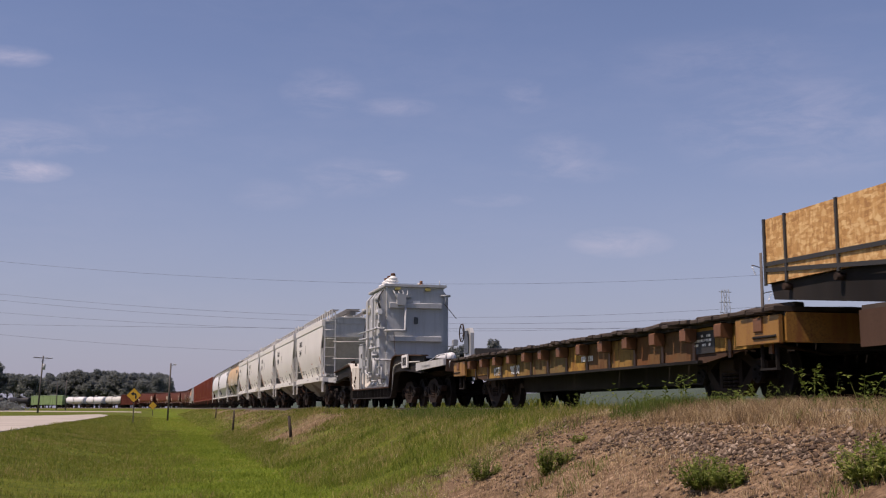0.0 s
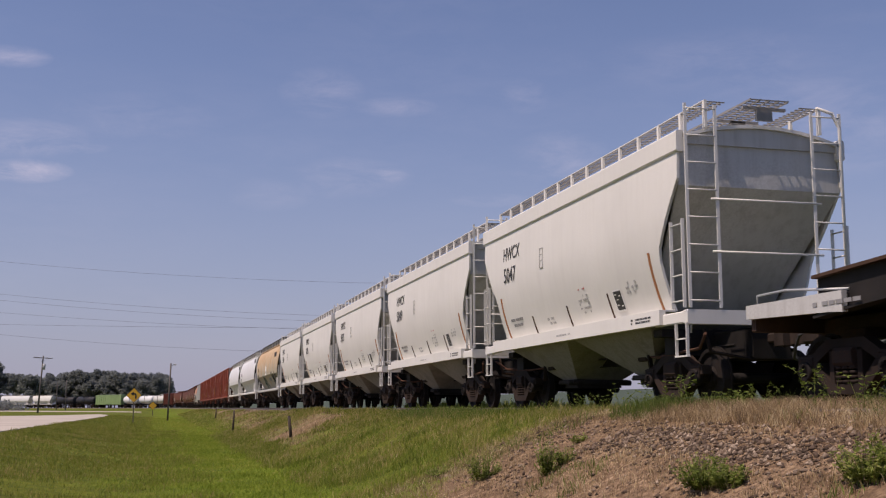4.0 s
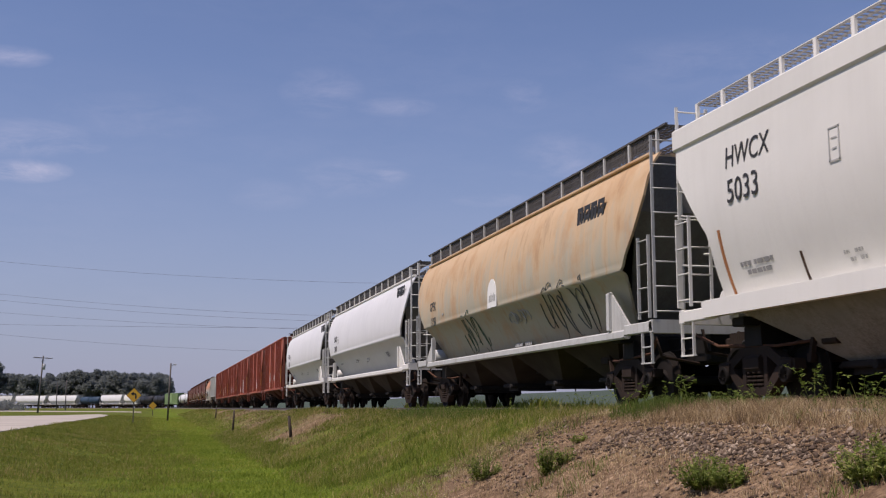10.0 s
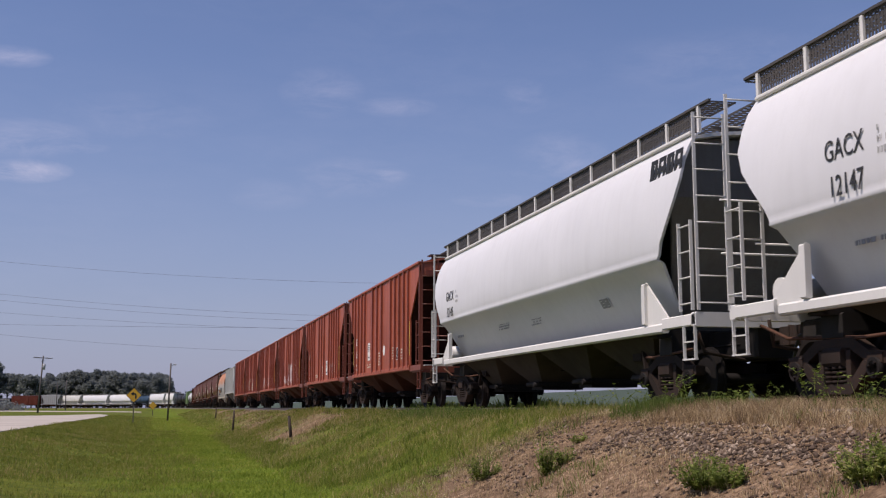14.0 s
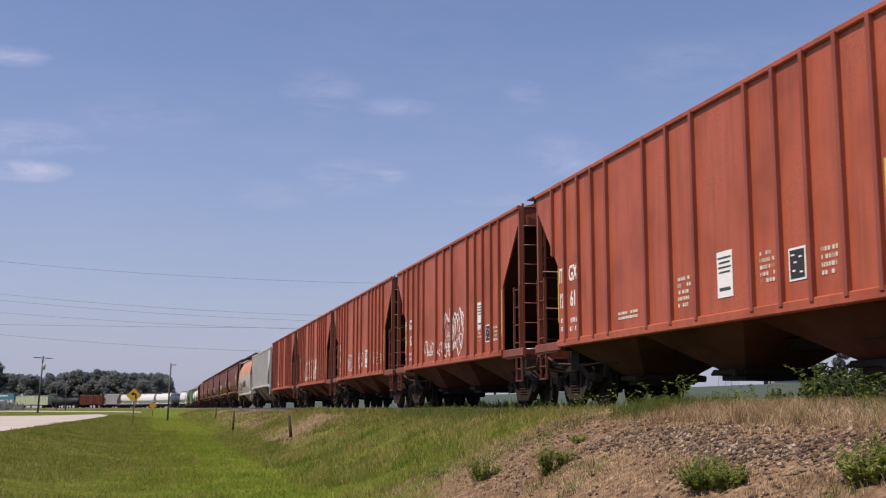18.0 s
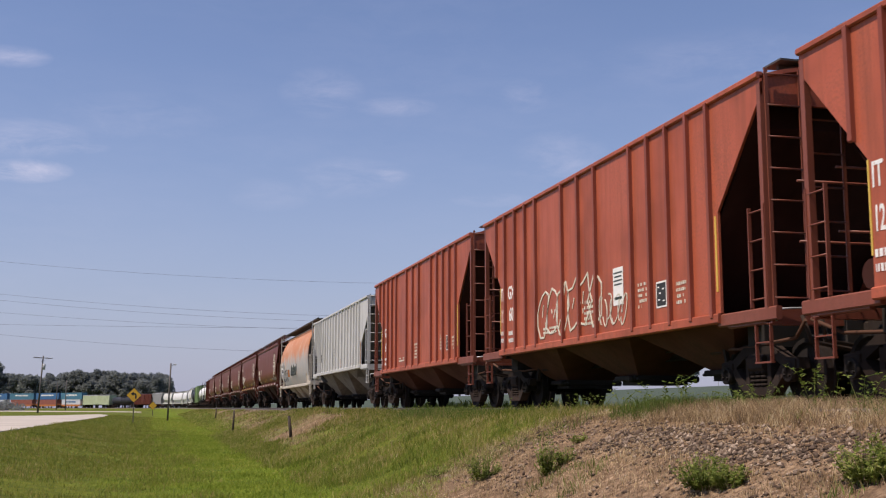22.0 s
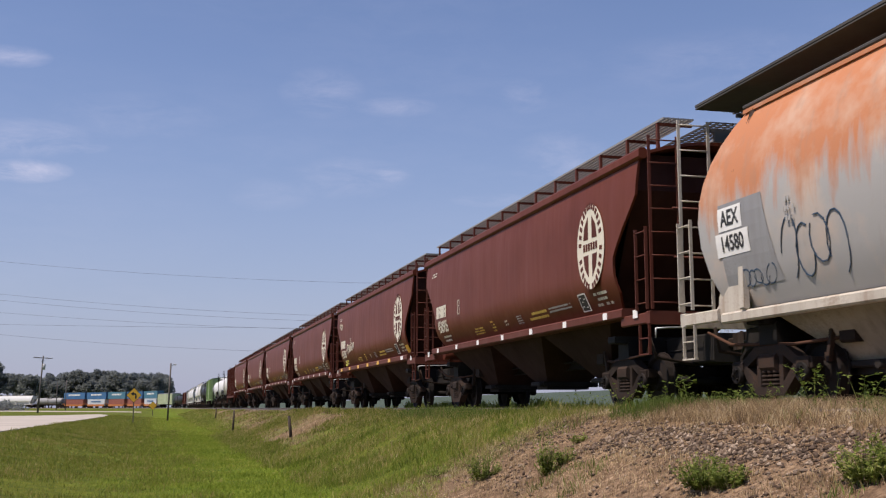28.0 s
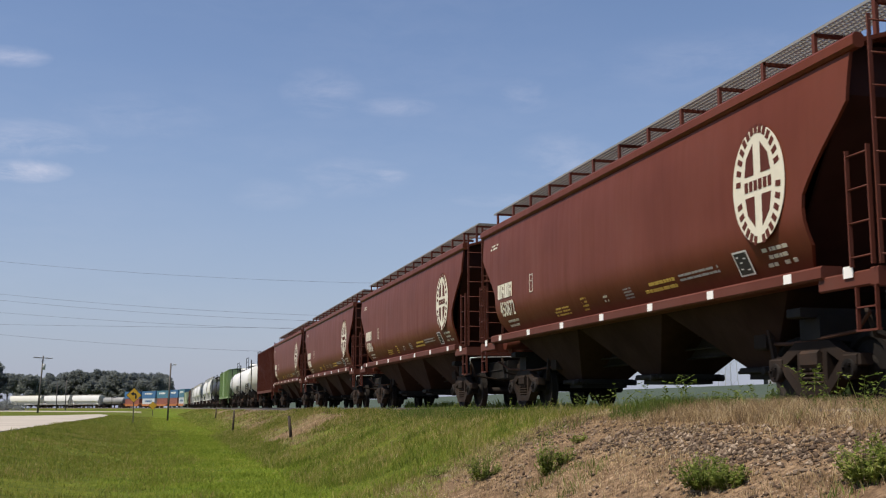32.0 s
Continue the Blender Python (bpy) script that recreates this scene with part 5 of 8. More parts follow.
        m.rod((11.34, -0.74, 2.03), (11.34 + 0.28 * math.cos(a), -0.8, 2.03 + 0.28 * math.sin(a)), 0.014, 4)
    part("brake_wheel", m, "truck_iron", b)
    return car


def build_transformer():
    """Power transformer for rail transport. Origin on the low deck; +x is the leading face."""
    c = thing("power_transformer", "grey electrical transformer lashed upright on a low deck", "transformer")
    x0, x1, w, h = -1.66, 1.74, 1.18, 4.08
    m = Mesh()
    m.slab([(x0, -w), (x1, -w), (x1, w), (x0, w)], "z", 0.08, h)
    part("tank", m, "machine_grey", c)
    part("cover", Mesh().box(((x0 + x1) / 2, 0, h + 0.05), (x1 - x0 + 0.22, 2 * w + 0.22, 0.10), 0.02), "machine_grey", c)
    part("base", Mesh().box(((x0 + x1) / 2, 0, 0.05), (x1 - x0 + 0.1, 2 * w + 0.1, 0.12), 0.02), "machine_grey", c)
    # boxed stiffeners down the long sides, cut off aslant at the top
    for x, half, low in ((-1.28, 0.20, 0.62), (-0.30, 0.34, 0.40), (0.55, 0.16, 0.95), (1.26, 0.32, 0.34)):
        m = Mesh()
        d0, d1 = -w - 0.26, -w
        m.rings([[(x - half, d1, low), (x + half, d1, low), (x + half, d0, low + 0.10), (x - half, d0, low + 0.10)],
                 [(x - half, d1, h - 0.02), (x + half, d1, h - 0.02), (x + half, d0, h - 0.34), (x - half, d0, h - 0.34)]], smooth=False)
        me = fixed(m.data("stiffener"))
        part("stiffener", me, "machine_grey", c)
        part("stiffener", me, "machine_grey", c, at=pose(0, 0, 0, 0, 0, 180))
    for x, r in ((-0.52, 0.20), (1.10, 0.22)):
        m = Mesh().rod((x, -w - 0.25, 3.30), (x, -w - 0.30, 3.30), r, 18)
        pl = part("access_cover", m, "machine_grey", c, "round bolted access cover")
        m = Mesh()
        for k in range(12):
            a = 2 * math.pi * k / 12
            m.box((x + 0.85 * r * math.cos(a), -w - 0.31, 3.30 + 0.85 * r * math.sin(a)), (0.028, 0.02, 0.028))
        part("bolt_ring", m, "lug_yellow", pl)
    part("warning_label", Mesh().box((-0.12, -w - 0.265, 2.82), (0.16, 0.006, 0.10)), "letter_white", c)
    for x in (-1.45, -0.72, 0.22, 0.82, 1.60):
        part("foot_bracket", Mesh().slab([(-w - 0.24, 0.06), (-w, 0.06), (-w, 0.30)], "x", x - 0.02, x + 0.02), "machine_grey", c)
    for z in (1.98, 3.32):
        m = Mesh().slab([(x1, z - 0.12), (x1 + 0.16, z - 0.10), (x1 + 0.16, z + 0.08), (x1, z + 0.12)], "y", -w + 0.1, w - 0.12)
        part("belt", m, "machine_grey", c)
    part("belt", Mesh().slab([(x1, 0.55), (x1 + 0.12, 0.55), (x1 + 0.12, 0.72), (x1, 0.72)], "y", -w + 0.05, w - 0.05), "machine_grey", c)
    # bushings on the lid: a grey flange, white sheds, a rusty cap
    for i in range(4):
        x, k = 1.12 - i * 0.70, (1.0, 0.95, 0.92, 0.7)[i]
        ring = lambda z, r: [(x + r * math.cos(2 * math.pi * q / 14), -0.80 + r * math.sin(2 * math.pi * q / 14), h + 0.10 + z * k) for q in range(14)]
        prof = ((0.0, 0.14), (0.05, 0.22), (0.10, 0.23), (0.13, 0.16), (0.17, 0.23), (0.21, 0.23), (0.24, 0.15), (0.28, 0.20), (0.33, 0.19), (0.37, 0.12), (0.41, 0.09))
        b = part("bushing", Mesh().rings([ring(z, r) for z, r in prof]), "porcelain", c, "white ribbed bushing")
        part("flange", Mesh().rings([ring(z, r) for z, r in ((-0.05, 0.25), (0.02, 0.25), (0.03, 0.2))]), "cabinet_grey", b)
        if i < 3:
            part("bushing_cap", Mesh().rings([ring(z, r) for z, r in ((0.40, 0.09), (0.42, 0.10), (0.49, 0.10), (0.52, 0.07))]), "truck_rust", b)
    m = Mesh().rod((1.0, 0.35, h + 0.1), (1.0, 0.35, h + 0.26), 0.09, 10).box((1.3, 0.6, h + 0.12), (0.5, 0.6, 0.05)).rod((1.6, 1.05, h + 0.1), (1.6, 1.05, h + 0.3), 0.02, 6)
    part("lid_fitting", m, "machine_grey", c)
    part("relief_valve", Mesh().rod((1.25, 0.35, h + 0.1), (1.25, 0.35, h + 0.20), 0.09, 10).rod((1.25, 0.35, h + 0.2), (1.25, 0.35, h + 0.32), 0.06, 10), "pocket_rust", c)
    # pipework on the near side
    def pipe(pts, r=0.036, flanges=True, mat="machine_grey"):
        r *= 0.78
        m = Mesh().tube(pts, r, 8)
        if flanges:
            for p, q in ((pts[0], pts[1]), (pts[-1], pts[-2])):
                d = (Vector(q) - Vector(p)).normalized() * 0.05
                m.rod(p, Vector(p) + d, r * 1.9, 10)
            for p in pts[1:-1]:
                v = Vector(p)
                m.rod(v - Vector((0, 0, r * 1.2)), v + Vector((0, 0, r * 1.2)), r * 1.35, 8)
        return part("pipe", m, mat, c)

    pipe([(-2.15, -1.62, 2.40), (0.2, -1.62, 2.39), (1.85, -1.62, 2.38), (1.95, -1.3, 2.36)], 0.042)
    pipe([(-2.12, -1.58, 2.14), (-0.42, -1.58, 2.11), (-0.42, -1.58, 1.28)], 0.046)
    pipe([(0.36, -1.60, 0.62), (0.36, -1.60, 1.64), (1.56, -1.60, 1.62), (1.56, -1.46, 1.62)], 0.045)
    pipe([(0.02, -1.50, 0.62), (0.02, -1.50, 1.55), (0.02, -1.46, 1.9)], 0.04)
    pipe([(-0.68, -1.58, 0.78), (-0.60, -1.58, 0.66), (-0.30, -1.58, 0.60), (0.40, -1.58, 0.60)], 0.05, False)
    pipe([(1.62, -1.62, 1.16), (2.05, -1.55, 1.12), (2.1, -0.6, 1.10)], 0.042)
    pipe([(1.95, -1.42, 0.15), (1.95, -1.42, 0.95)], 0.04)
    pipe([(1.70, -1.56, 0.52), (2.25, -1.56, 0.50)], 0.04)
    pipe([(0.72, -1.47, 1.66), (0.72, -1.50, 2.30)], 0.03)
    pipe([(1.62, -1.46, 2.42), (1.80, -1.50, 2.60), (1.80, -1.50, 3.02), (1.62, -1.46, 3.12)], 0.05)
    m = Mesh()
    for i in range(14):
        a, b = 2 * math.pi * i / 14, 2 * math.pi * (i + 1) / 14
        m.rod((0.08 + 0.16 * math.cos(a), -1.62, 0.42 + 0.16 * math.sin(a)), (0.08 + 0.16 * math.cos(b), -1.62, 0.42 + 0.16 * math.sin(b)), 0.015, 5)
    m.rod((0.08, -1.62, 0.42), (0.08, -1.62, 0.62), 0.02, 6)
    part("valve_wheel", m, "galvanized", c)
    m = Mesh().rod((1.34, -1.58, 0.30), (1.34, -1.58, 1.30), 0.09, 14).rod((1.34, -1.58, 0.26), (1.34, -1.58, 0.32), 0.13, 14)
    m.rod((1.34, -1.58, 1.28), (1.34, -1.58, 1.36), 0.13, 14)
    part("oil_pump", m, "machine_grey", c)
    part("pump_box", Mesh().box((1.18, -1.56, 1.28), (0.40, 0.20, 0.38), 0.02), "cabinet_grey", c)
    part("junction_box", Mesh().box((-0.48, -1.58, 1.08), (0.28, 0.20, 0.26), 0.02), "cabinet_grey", c)
    part("junction_box", Mesh().box((-0.05, -1.55, 1.02), (0.26, 0.16, 0.38), 0.02), "cabinet_grey", c)
    part("junction_box", Mesh().box((1.42, -1.52, 2.86), (0.22, 0.16, 0.20), 0.02), "cabinet_grey", c)
    m = Mesh().rod((1.62, -1.48, 3.05), (1.86, -1.48, 3.05), 0.10, 12).rod((1.58, -1.48, 3.05), (1.64, -1.48, 3.05), 0.14, 12)
    part("relief_vent", m, "porcelain", c)
    part("bracket", Mesh().box((1.70, -1.48, 2.12), (0.24, 0.14, 0.10), 0.02).box((1.70, -1.48, 0.85), (0.36, 0.10, 0.06)), "machine_grey", c)
    for x, z in ((-1.66, 3.35), (1.18, 3.62)):
        m = Mesh().rod((x, -1.40, z), (x, -1.58, z), 0.10, 12).rod((x, -1.40, z - 0.12), (x, -1.40, z + 0.12), 0.05, 8)
        part("side_fitting", m, "cabinet_grey", c)
    for x in (1.50, 1.62, 1.74):
        part("conduit", Mesh().tube([(x, -1.30, 3.95), (x + 0.1, -1.48, 3.7), (x - 0.02, -1.50, 3.45), (x + 0.12, -1.46, 3.2)], 0.016), "strap", c)
    m = Mesh().tube([(x1 + 0.05, -w - 0.1, 2.3), (x1 + 0.20, -w + 0.2, 2.3), (x1 + 0.20, -0.45, 2.3), (x1 + 0.20, -0.45, 3.25)], 0.045, 7)
    part("pipe", m, "machine_grey", c)
    m = Mesh().tube([(x1 + 0.12, -w - 0.1, 1.1), (x1 + 0.25, -w + 0.1, 1.1), (x1 + 0.25, 0.9, 1.02)], 0.04, 7)
    part("pipe", m, "machine_grey", c)
    # control cabinet beside the tank at the rear
    m = Mesh().box((-2.06, -1.22, 1.40), (0.92, 0.62, 1.02), 0.02)
    cab = part("control_cabinet", m, "machine_grey", c)
    part("cabinet_lid", Mesh().box((-2.06, -1.22, 1.93), (0.98, 0.68, 0.05), 0.02), "cabinet_grey", cab)
    part("cabinet_door", Mesh().box((-2.06, -1.54, 1.40), (0.84, 0.02, 0.94)), "machine_grey", cab)
    part("handle", Mesh().box((-1.78, -1.565, 1.42), (0.04, 0.04, 0.18)), "letter_black", cab)
    m = Mesh().tube([(-2.3, -1.2, 0.95), (-1.85, -1.35, 0.8), (-1.7, -1.3, 0.7), (-1.6, -1.3, 0.95), (-1.75, -1.3, 1.05)], 0.02)
    m.tube([(-2.3, -0.9, 0.95), (-1.8, -1.2, 0.6), (-1.65, -1.2, 0.35)], 0.03)
    part("cable", m, "strap", c)
    part("funnel_box", Mesh().box((-1.40, -1.50, 0.80), (0.26, 0.2, 0.22), 0.02), "cabinet_grey", c)
    m = Mesh()
    for x in (-2.45, -1.70):
        for y in (-1.45, -1.0):
            m.bar((x, y, 0.02), (x, y, 0.95), 0.06)
    part("cabinet_leg", m, "machine_grey", cab)
    # front face fittings
    m = Mesh().box((x1 + 0.16, -0.62, 3.55), (0.22, 0.36, 0.46), 0.02).box((x1 + 0.1, -0.3, 3.72), (0.12, 0.16, 0.16))
    part("junction_box", m, "cabinet_grey", c)
    for k in range(4):
        m = Mesh().tube([(x1 + 0.05, -0.95 + 0.2 * k, 3.95), (x1 + 0.22, -0.9 + 0.18 * k, 3.8), (x1 + 0.25, -0.8 + 0.1 * k, 3.55), (x1 + 0.1, -0.7 + 0.05 * k, 3.35)], 0.022)
        part("conduit", m, "galvanized", c)
    part("gauge_window", Mesh().box((x1 + 0.02, 0.02, 2.72), (0.05, 0.16, 0.28), 0.02), "glass_dark", c)
    part("name_plate", Mesh().box((x1 + 0.01, 0.05, 3.42), (0.02, 0.3, 0.22)), "letter_white", c)
    for y, z in ((-0.75, 4.0), (0.5, 3.98), (-0.7, 0.85)):
        part("lifting_lug", Mesh().box((x1 + 0.07, y, z), (0.14, 0.22, 0.10), 0.02), "lug_yellow", c)
    m = Mesh().bar((x1 + 0.05, 1.1, 1.7), (x1 + 0.05, 1.6, 1.7), 0.04).box((x1 + 0.05, 1.65, 1.85), (0.2, 0.2, 0.26), 0.03).rod((x1 + 0.05, 1.05, 3.75), (x1 + 0.05, 1.45, 3.75), 0.05, 8).rod((x1 + 0.05, 1.25, 3.75), (x1 + 0.05, 1.25, 3.4), 0.04, 6)
    part("side_fitting", m, "cabinet_grey", c)
    # chain lashings down to the car
    m = Mesh()
    for a, b in (((x1 + 0.1, -0.9, 2.2), (x1 + 1.25, -1.05, 0.7)), ((x0 - 0.05, -1.3, 3.5), (x0 - 0.40, -1.45, 2.1)), ((x0 - 0.10, -1.2, 3.2), (x0 - 0.35, -1.3, 2.0)), ((x0 - 0.1, 1.15, 3.3), (x0 - 0.4, 1.2, 2.2)), ((x1 + 0.1, 1.2, 3.4), (x1 + 0.45, 1.6, 2.8))):
        a, b = Vector(a), Vector(b)
        n = int((b - a).length / 0.07)
        for i in range(n):
            p, q = a.lerp(b, i / n), a.lerp(b, (i + 0.9) / n)
            m.bar(p, q, 0.03 if i % 2 else 0.014, 0.014 if i % 2 else 0.03)
    part("chain", m, "truck_iron", c)
    return c


# ---- tank cars, box cars and container cars farther back ----
def build_tank(L, body, label, group, r=1.42, zc=2.55, dome=True, frame_mat="black_frame"):
    e = L / 2 - 0.55
    car = thing("tank_car", label, "railway car", group)
    n = 20
    rows = [(-e + 0.55, 0.1), (-e + 0.58, 0.6), (-e + 0.72, 0.88), (-e + 0.95, 1.0), (e - 0.95, 1.0), (e - 0.72, 0.88), (e - 0.58, 0.6), (e - 0.55, 0.1)]
    m = Mesh().rings([[(x, r * k * math.cos(2 * math.pi * i / n), zc + r * k * math.sin(2 * math.pi * i / n)) for i in range(n)] for x, k in rows])
    part("tank", m, body, car)
    m = Mesh().rod((0, 0, zc + r - 0.1), (0, 0, zc + r + 0.32), 0.55, 16)
    part("dome", m, body, car)
    m = Mesh().box((0, 0, zc + r + 0.03), (3.0, 1.7, 0.04))
    for sx in (-1.45, 1.45):
        for sy in (-0.85, 0.85):
            m.bar((sx, sy, zc + r - 0.5), (sx, sy, zc + r + 0.95), 0.05)
    for sy in (-0.85, 0.85):
        for z in (0.5, 0.95):
            m.bar((-1.45, sy, zc + r + z), (1.45, sy, zc + r + z), 0.04)
    part("walkway", m, frame_mat, car)
    for sy in (-1, 1):
        ladder(car, 0, sy * (r + 0.12), 0.8, zc + r + 0.2, "x", 0.45, frame_mat)
    for sgn in (1, -1):
        m = Mesh().box((sgn * (e - 0.6), 0, 1.12), (1.7, 2.7, 0.12)).box((sgn * (e - 1.4), 0, 1.3), (0.4, 2.0, 0.6))
        for sy in (-1, 1):
            m.tube([(sgn * e, sy * 1.35, 1.1), (sgn * e, sy * 1.35, 2.1), (sgn * (e - 1.4), sy * 1.35, 2.1), (sgn * (e - 1.4), sy * 1.35, 1.1)], 0.025)
        part("end_platform", m, frame_mat, car)
    running_gear(car, L, e - 1.5, frame_mat)
    return car


def build_box(L, body, label, group, zt=4.6, posts=14, door=True):
    e = L / 2 - 0.55
    car = thing("box_car", label, "railway car", group)
    m = Mesh().slab([(-e, -1.48), (e, -1.48), (e, 1.48), (-e, 1.48)], "z", 1.05, zt - 0.2)
    part("body", m, body, car)
    part("roof", arc_roof(e + 0.05, 1.55, zt - 0.2, zt), "hopper_grey" if body == "pale_green" else body, car)
    me = fixed(Mesh().box((0, -1.52, (zt + 0.9) / 2), (0.10, 0.08, zt - 1.3)).data("side_post"))
    for i in range(posts):
        x = -e + 0.1 + (2 * e - 0.2) * i / (posts - 1)
        if door and abs(x) < 1.7:
            continue
        part("side_post", me, body, car, at=pose(x, 0, 0))
        part("side_post", me, body, car, at=pose(x, 0, 0, 0, 0, 180))
    for sy in (-1, 1):
        if door:
            m = Mesh().box((0, sy * 1.54, (zt + 0.9) / 2), (3.1, 0.06, zt - 1.5), 0.0)
            for z in (1.6, 2.4, 3.2):
                m.box((0, sy * 1.575, z), (3.0, 0.02, 0.06))
            d = part("sliding_door", m, body, car)
            part("door_rail", Mesh().box((1.2, sy * 1.58, 1.05), (6.0, 0.06, 0.08)), body, car)
        part("side_sill", Mesh().box((0, sy * 1.50, 1.0), (2 * e, 0.1, 0.2)), body, car)
    end_frame(car, e, 1.50, 1.1, zt - 1.6, body, e - 0.5)
    running_gear(car, L, e - 1.7, "black_frame")
    return car


def build_container(length, body, label, text_mat=None):
    c = thing("container", label, "container", "stacked containers")
    w, h = 2.44, 2.6
    m = Mesh()
    n = int(length / 0.28)
    for sy in (-1, 1):
        ring = []
        for i in range(n + 1):
            x = -length / 2 + 0.1 + (length - 0.2) * i / n
            ring.append((x, sy * (w / 2 - (0.035 if i % 2 else 0.0))))
        m.rings([[(x, y, 0.12) for x, y in ring], [(x, y, h - 0.1) for x, y in ring]], False, closed=False, caps=False)
    m.box((0, 0, h - 0.03), (length, w, 0.05)).box((0, 0, 0.08), (length, w, 0.14))
    for sx in (-1, 1):
        m.box((sx * (length / 2 - 0.02), 0, h / 2), (0.05, w, h - 0.1))
    part("shell", m, body, c)
    for sx in (-1, 1):
        for sy in (-1, 1):
            part("corner_post", Mesh().box((sx * (length / 2 - 0.06), sy * (w / 2 - 0.04), h / 2), (0.14, 0.1, h)), body, c)
    if text_mat:
        block_mark(c, 0, h * 0.62, length * 0.55, 0.55, 6, -w / 2 - 0.03, text_mat)
    return c


def build_well(L, group, label="yellow articulated container well car"):
    e = L / 2 - 0.35
    car = thing("well_car", label, "railway car", group)
    for sy in (-1, 1):
        m = Mesh().slab([(-e, 1.05), (-e + 1.2, 1.05), (-e + 1.6, 0.30), (e - 1.6, 0.30), (e - 1.2, 1.05), (e, 1.05), (e, 1.25), (e - 1.0, 1.25), (e - 1.4, 1.0), (-e + 1.4, 1.0), (-e + 1.0, 1.25), (-e, 1.25)], "y", sy * 1.40, sy * 1.48)
        part("side_sill", m, "container_orange", car)
    part("well_floor", Mesh().box((0, 0, 0.34), (2 * e - 3.3, 2.7, 0.08)), "truck_iron", car)
    for sgn in (1, -1):
        part("end_platform", Mesh().box((sgn * (e - 0.6), 0, 1.12), (1.2, 2.7, 0.16)), "container_orange", car)
    truck(car, -L / 2 + 0.01)
    return car


# ---- the ground ----
def ramp01(a, b, v):
    k = np.clip((v - a) / (b - a), 0.0, 1.0)
    return k * k * (3 - 2 * k)


def offset(x, y):
    """Distance to the left (-) or right (+) of the track's middle."""
    cx, cy = TX - RADIUS, BEND
    a = np.arctan2(y - cy, x - cx)
    on = np.hypot(x - cx, y - cy) - RADIUS
    ex, ey = cx + RADIUS * math.cos(LAST), cy + RADIUS * math.sin(LAST)
    tail = (x - ex) * math.cos(LAST) + (y - ey) * math.sin(LAST)
    return np.where(y < BEND, x - TX, np.where((a < LAST) & (x > cx + 5), on, tail))


def height(x, y):
    o = offset(x, y)
    near = 1 - ramp01(90, 190, y)
    flat = 0.62 + 0.0 * x
    ditch = 0.62 - 0.62 * ramp01(-6.0, -0.5, x) * near - 0.25 * ramp01(-6.0, 0.0, x) * (1 - near)
    z = np.where(x < 4, ditch, np.where(x < TX, np.minimum(ditch, flat), 0.75 + 2.4 * ramp01(20.0, 42.0, x)))
    crest = 1.27 + 0.19 * (1 - ramp01(13, 32, y))
    bank = np.maximum(z, z + (crest - z) * ramp01(-7.4, -2.9, o) * (1 - ramp01(3.2, 6.5, o)))
    lumps = 0.014 * np.sin(0.9 * x + 0.31 * y) * np.sin(0.37 * y - 0.5 * x) * (1 - ramp01(60, 140, np.abs(y)))
    return bank + lumps * (np.abs(o) > 3.0) * ramp01(3.5, 5.5, x)


def surface(x, y):
    """The ground with the ballast bed on it."""
    o = np.abs(offset(x, y))
    return np.maximum(height(x, y), np.where(o < 3.3, RAIL - 0.30 + 0.11 * np.clip((3.3 - o) / 1.3, 0, 1), -9.0))


def grid_lines(*spans):
    out = []
    for a, b, n in spans:
        out += list(np.linspace(a, b, n, endpoint=False))
    return np.array(out + [spans[-1][1]])


def sheet(xs, ys, fn, name):
    X, Y = np.meshgrid(xs, ys)
    Z = fn(X, Y)
    v = np.stack([X, Y, Z], -1).reshape(-1, 3)
    n, k = len(xs), len(ys)
    f = [(j * n + i, j * n + i + 1, (j + 1) * n + i + 1, (j + 1) * n + i) for j in range(k - 1) for i in range(n - 1)]
    me = bpy.data.meshes.new(name)
    me.from_pydata(v.tolist(), [], f)
    me.polygons.foreach_set("use_smooth", [True] * len(f))
    me.update()
    return me


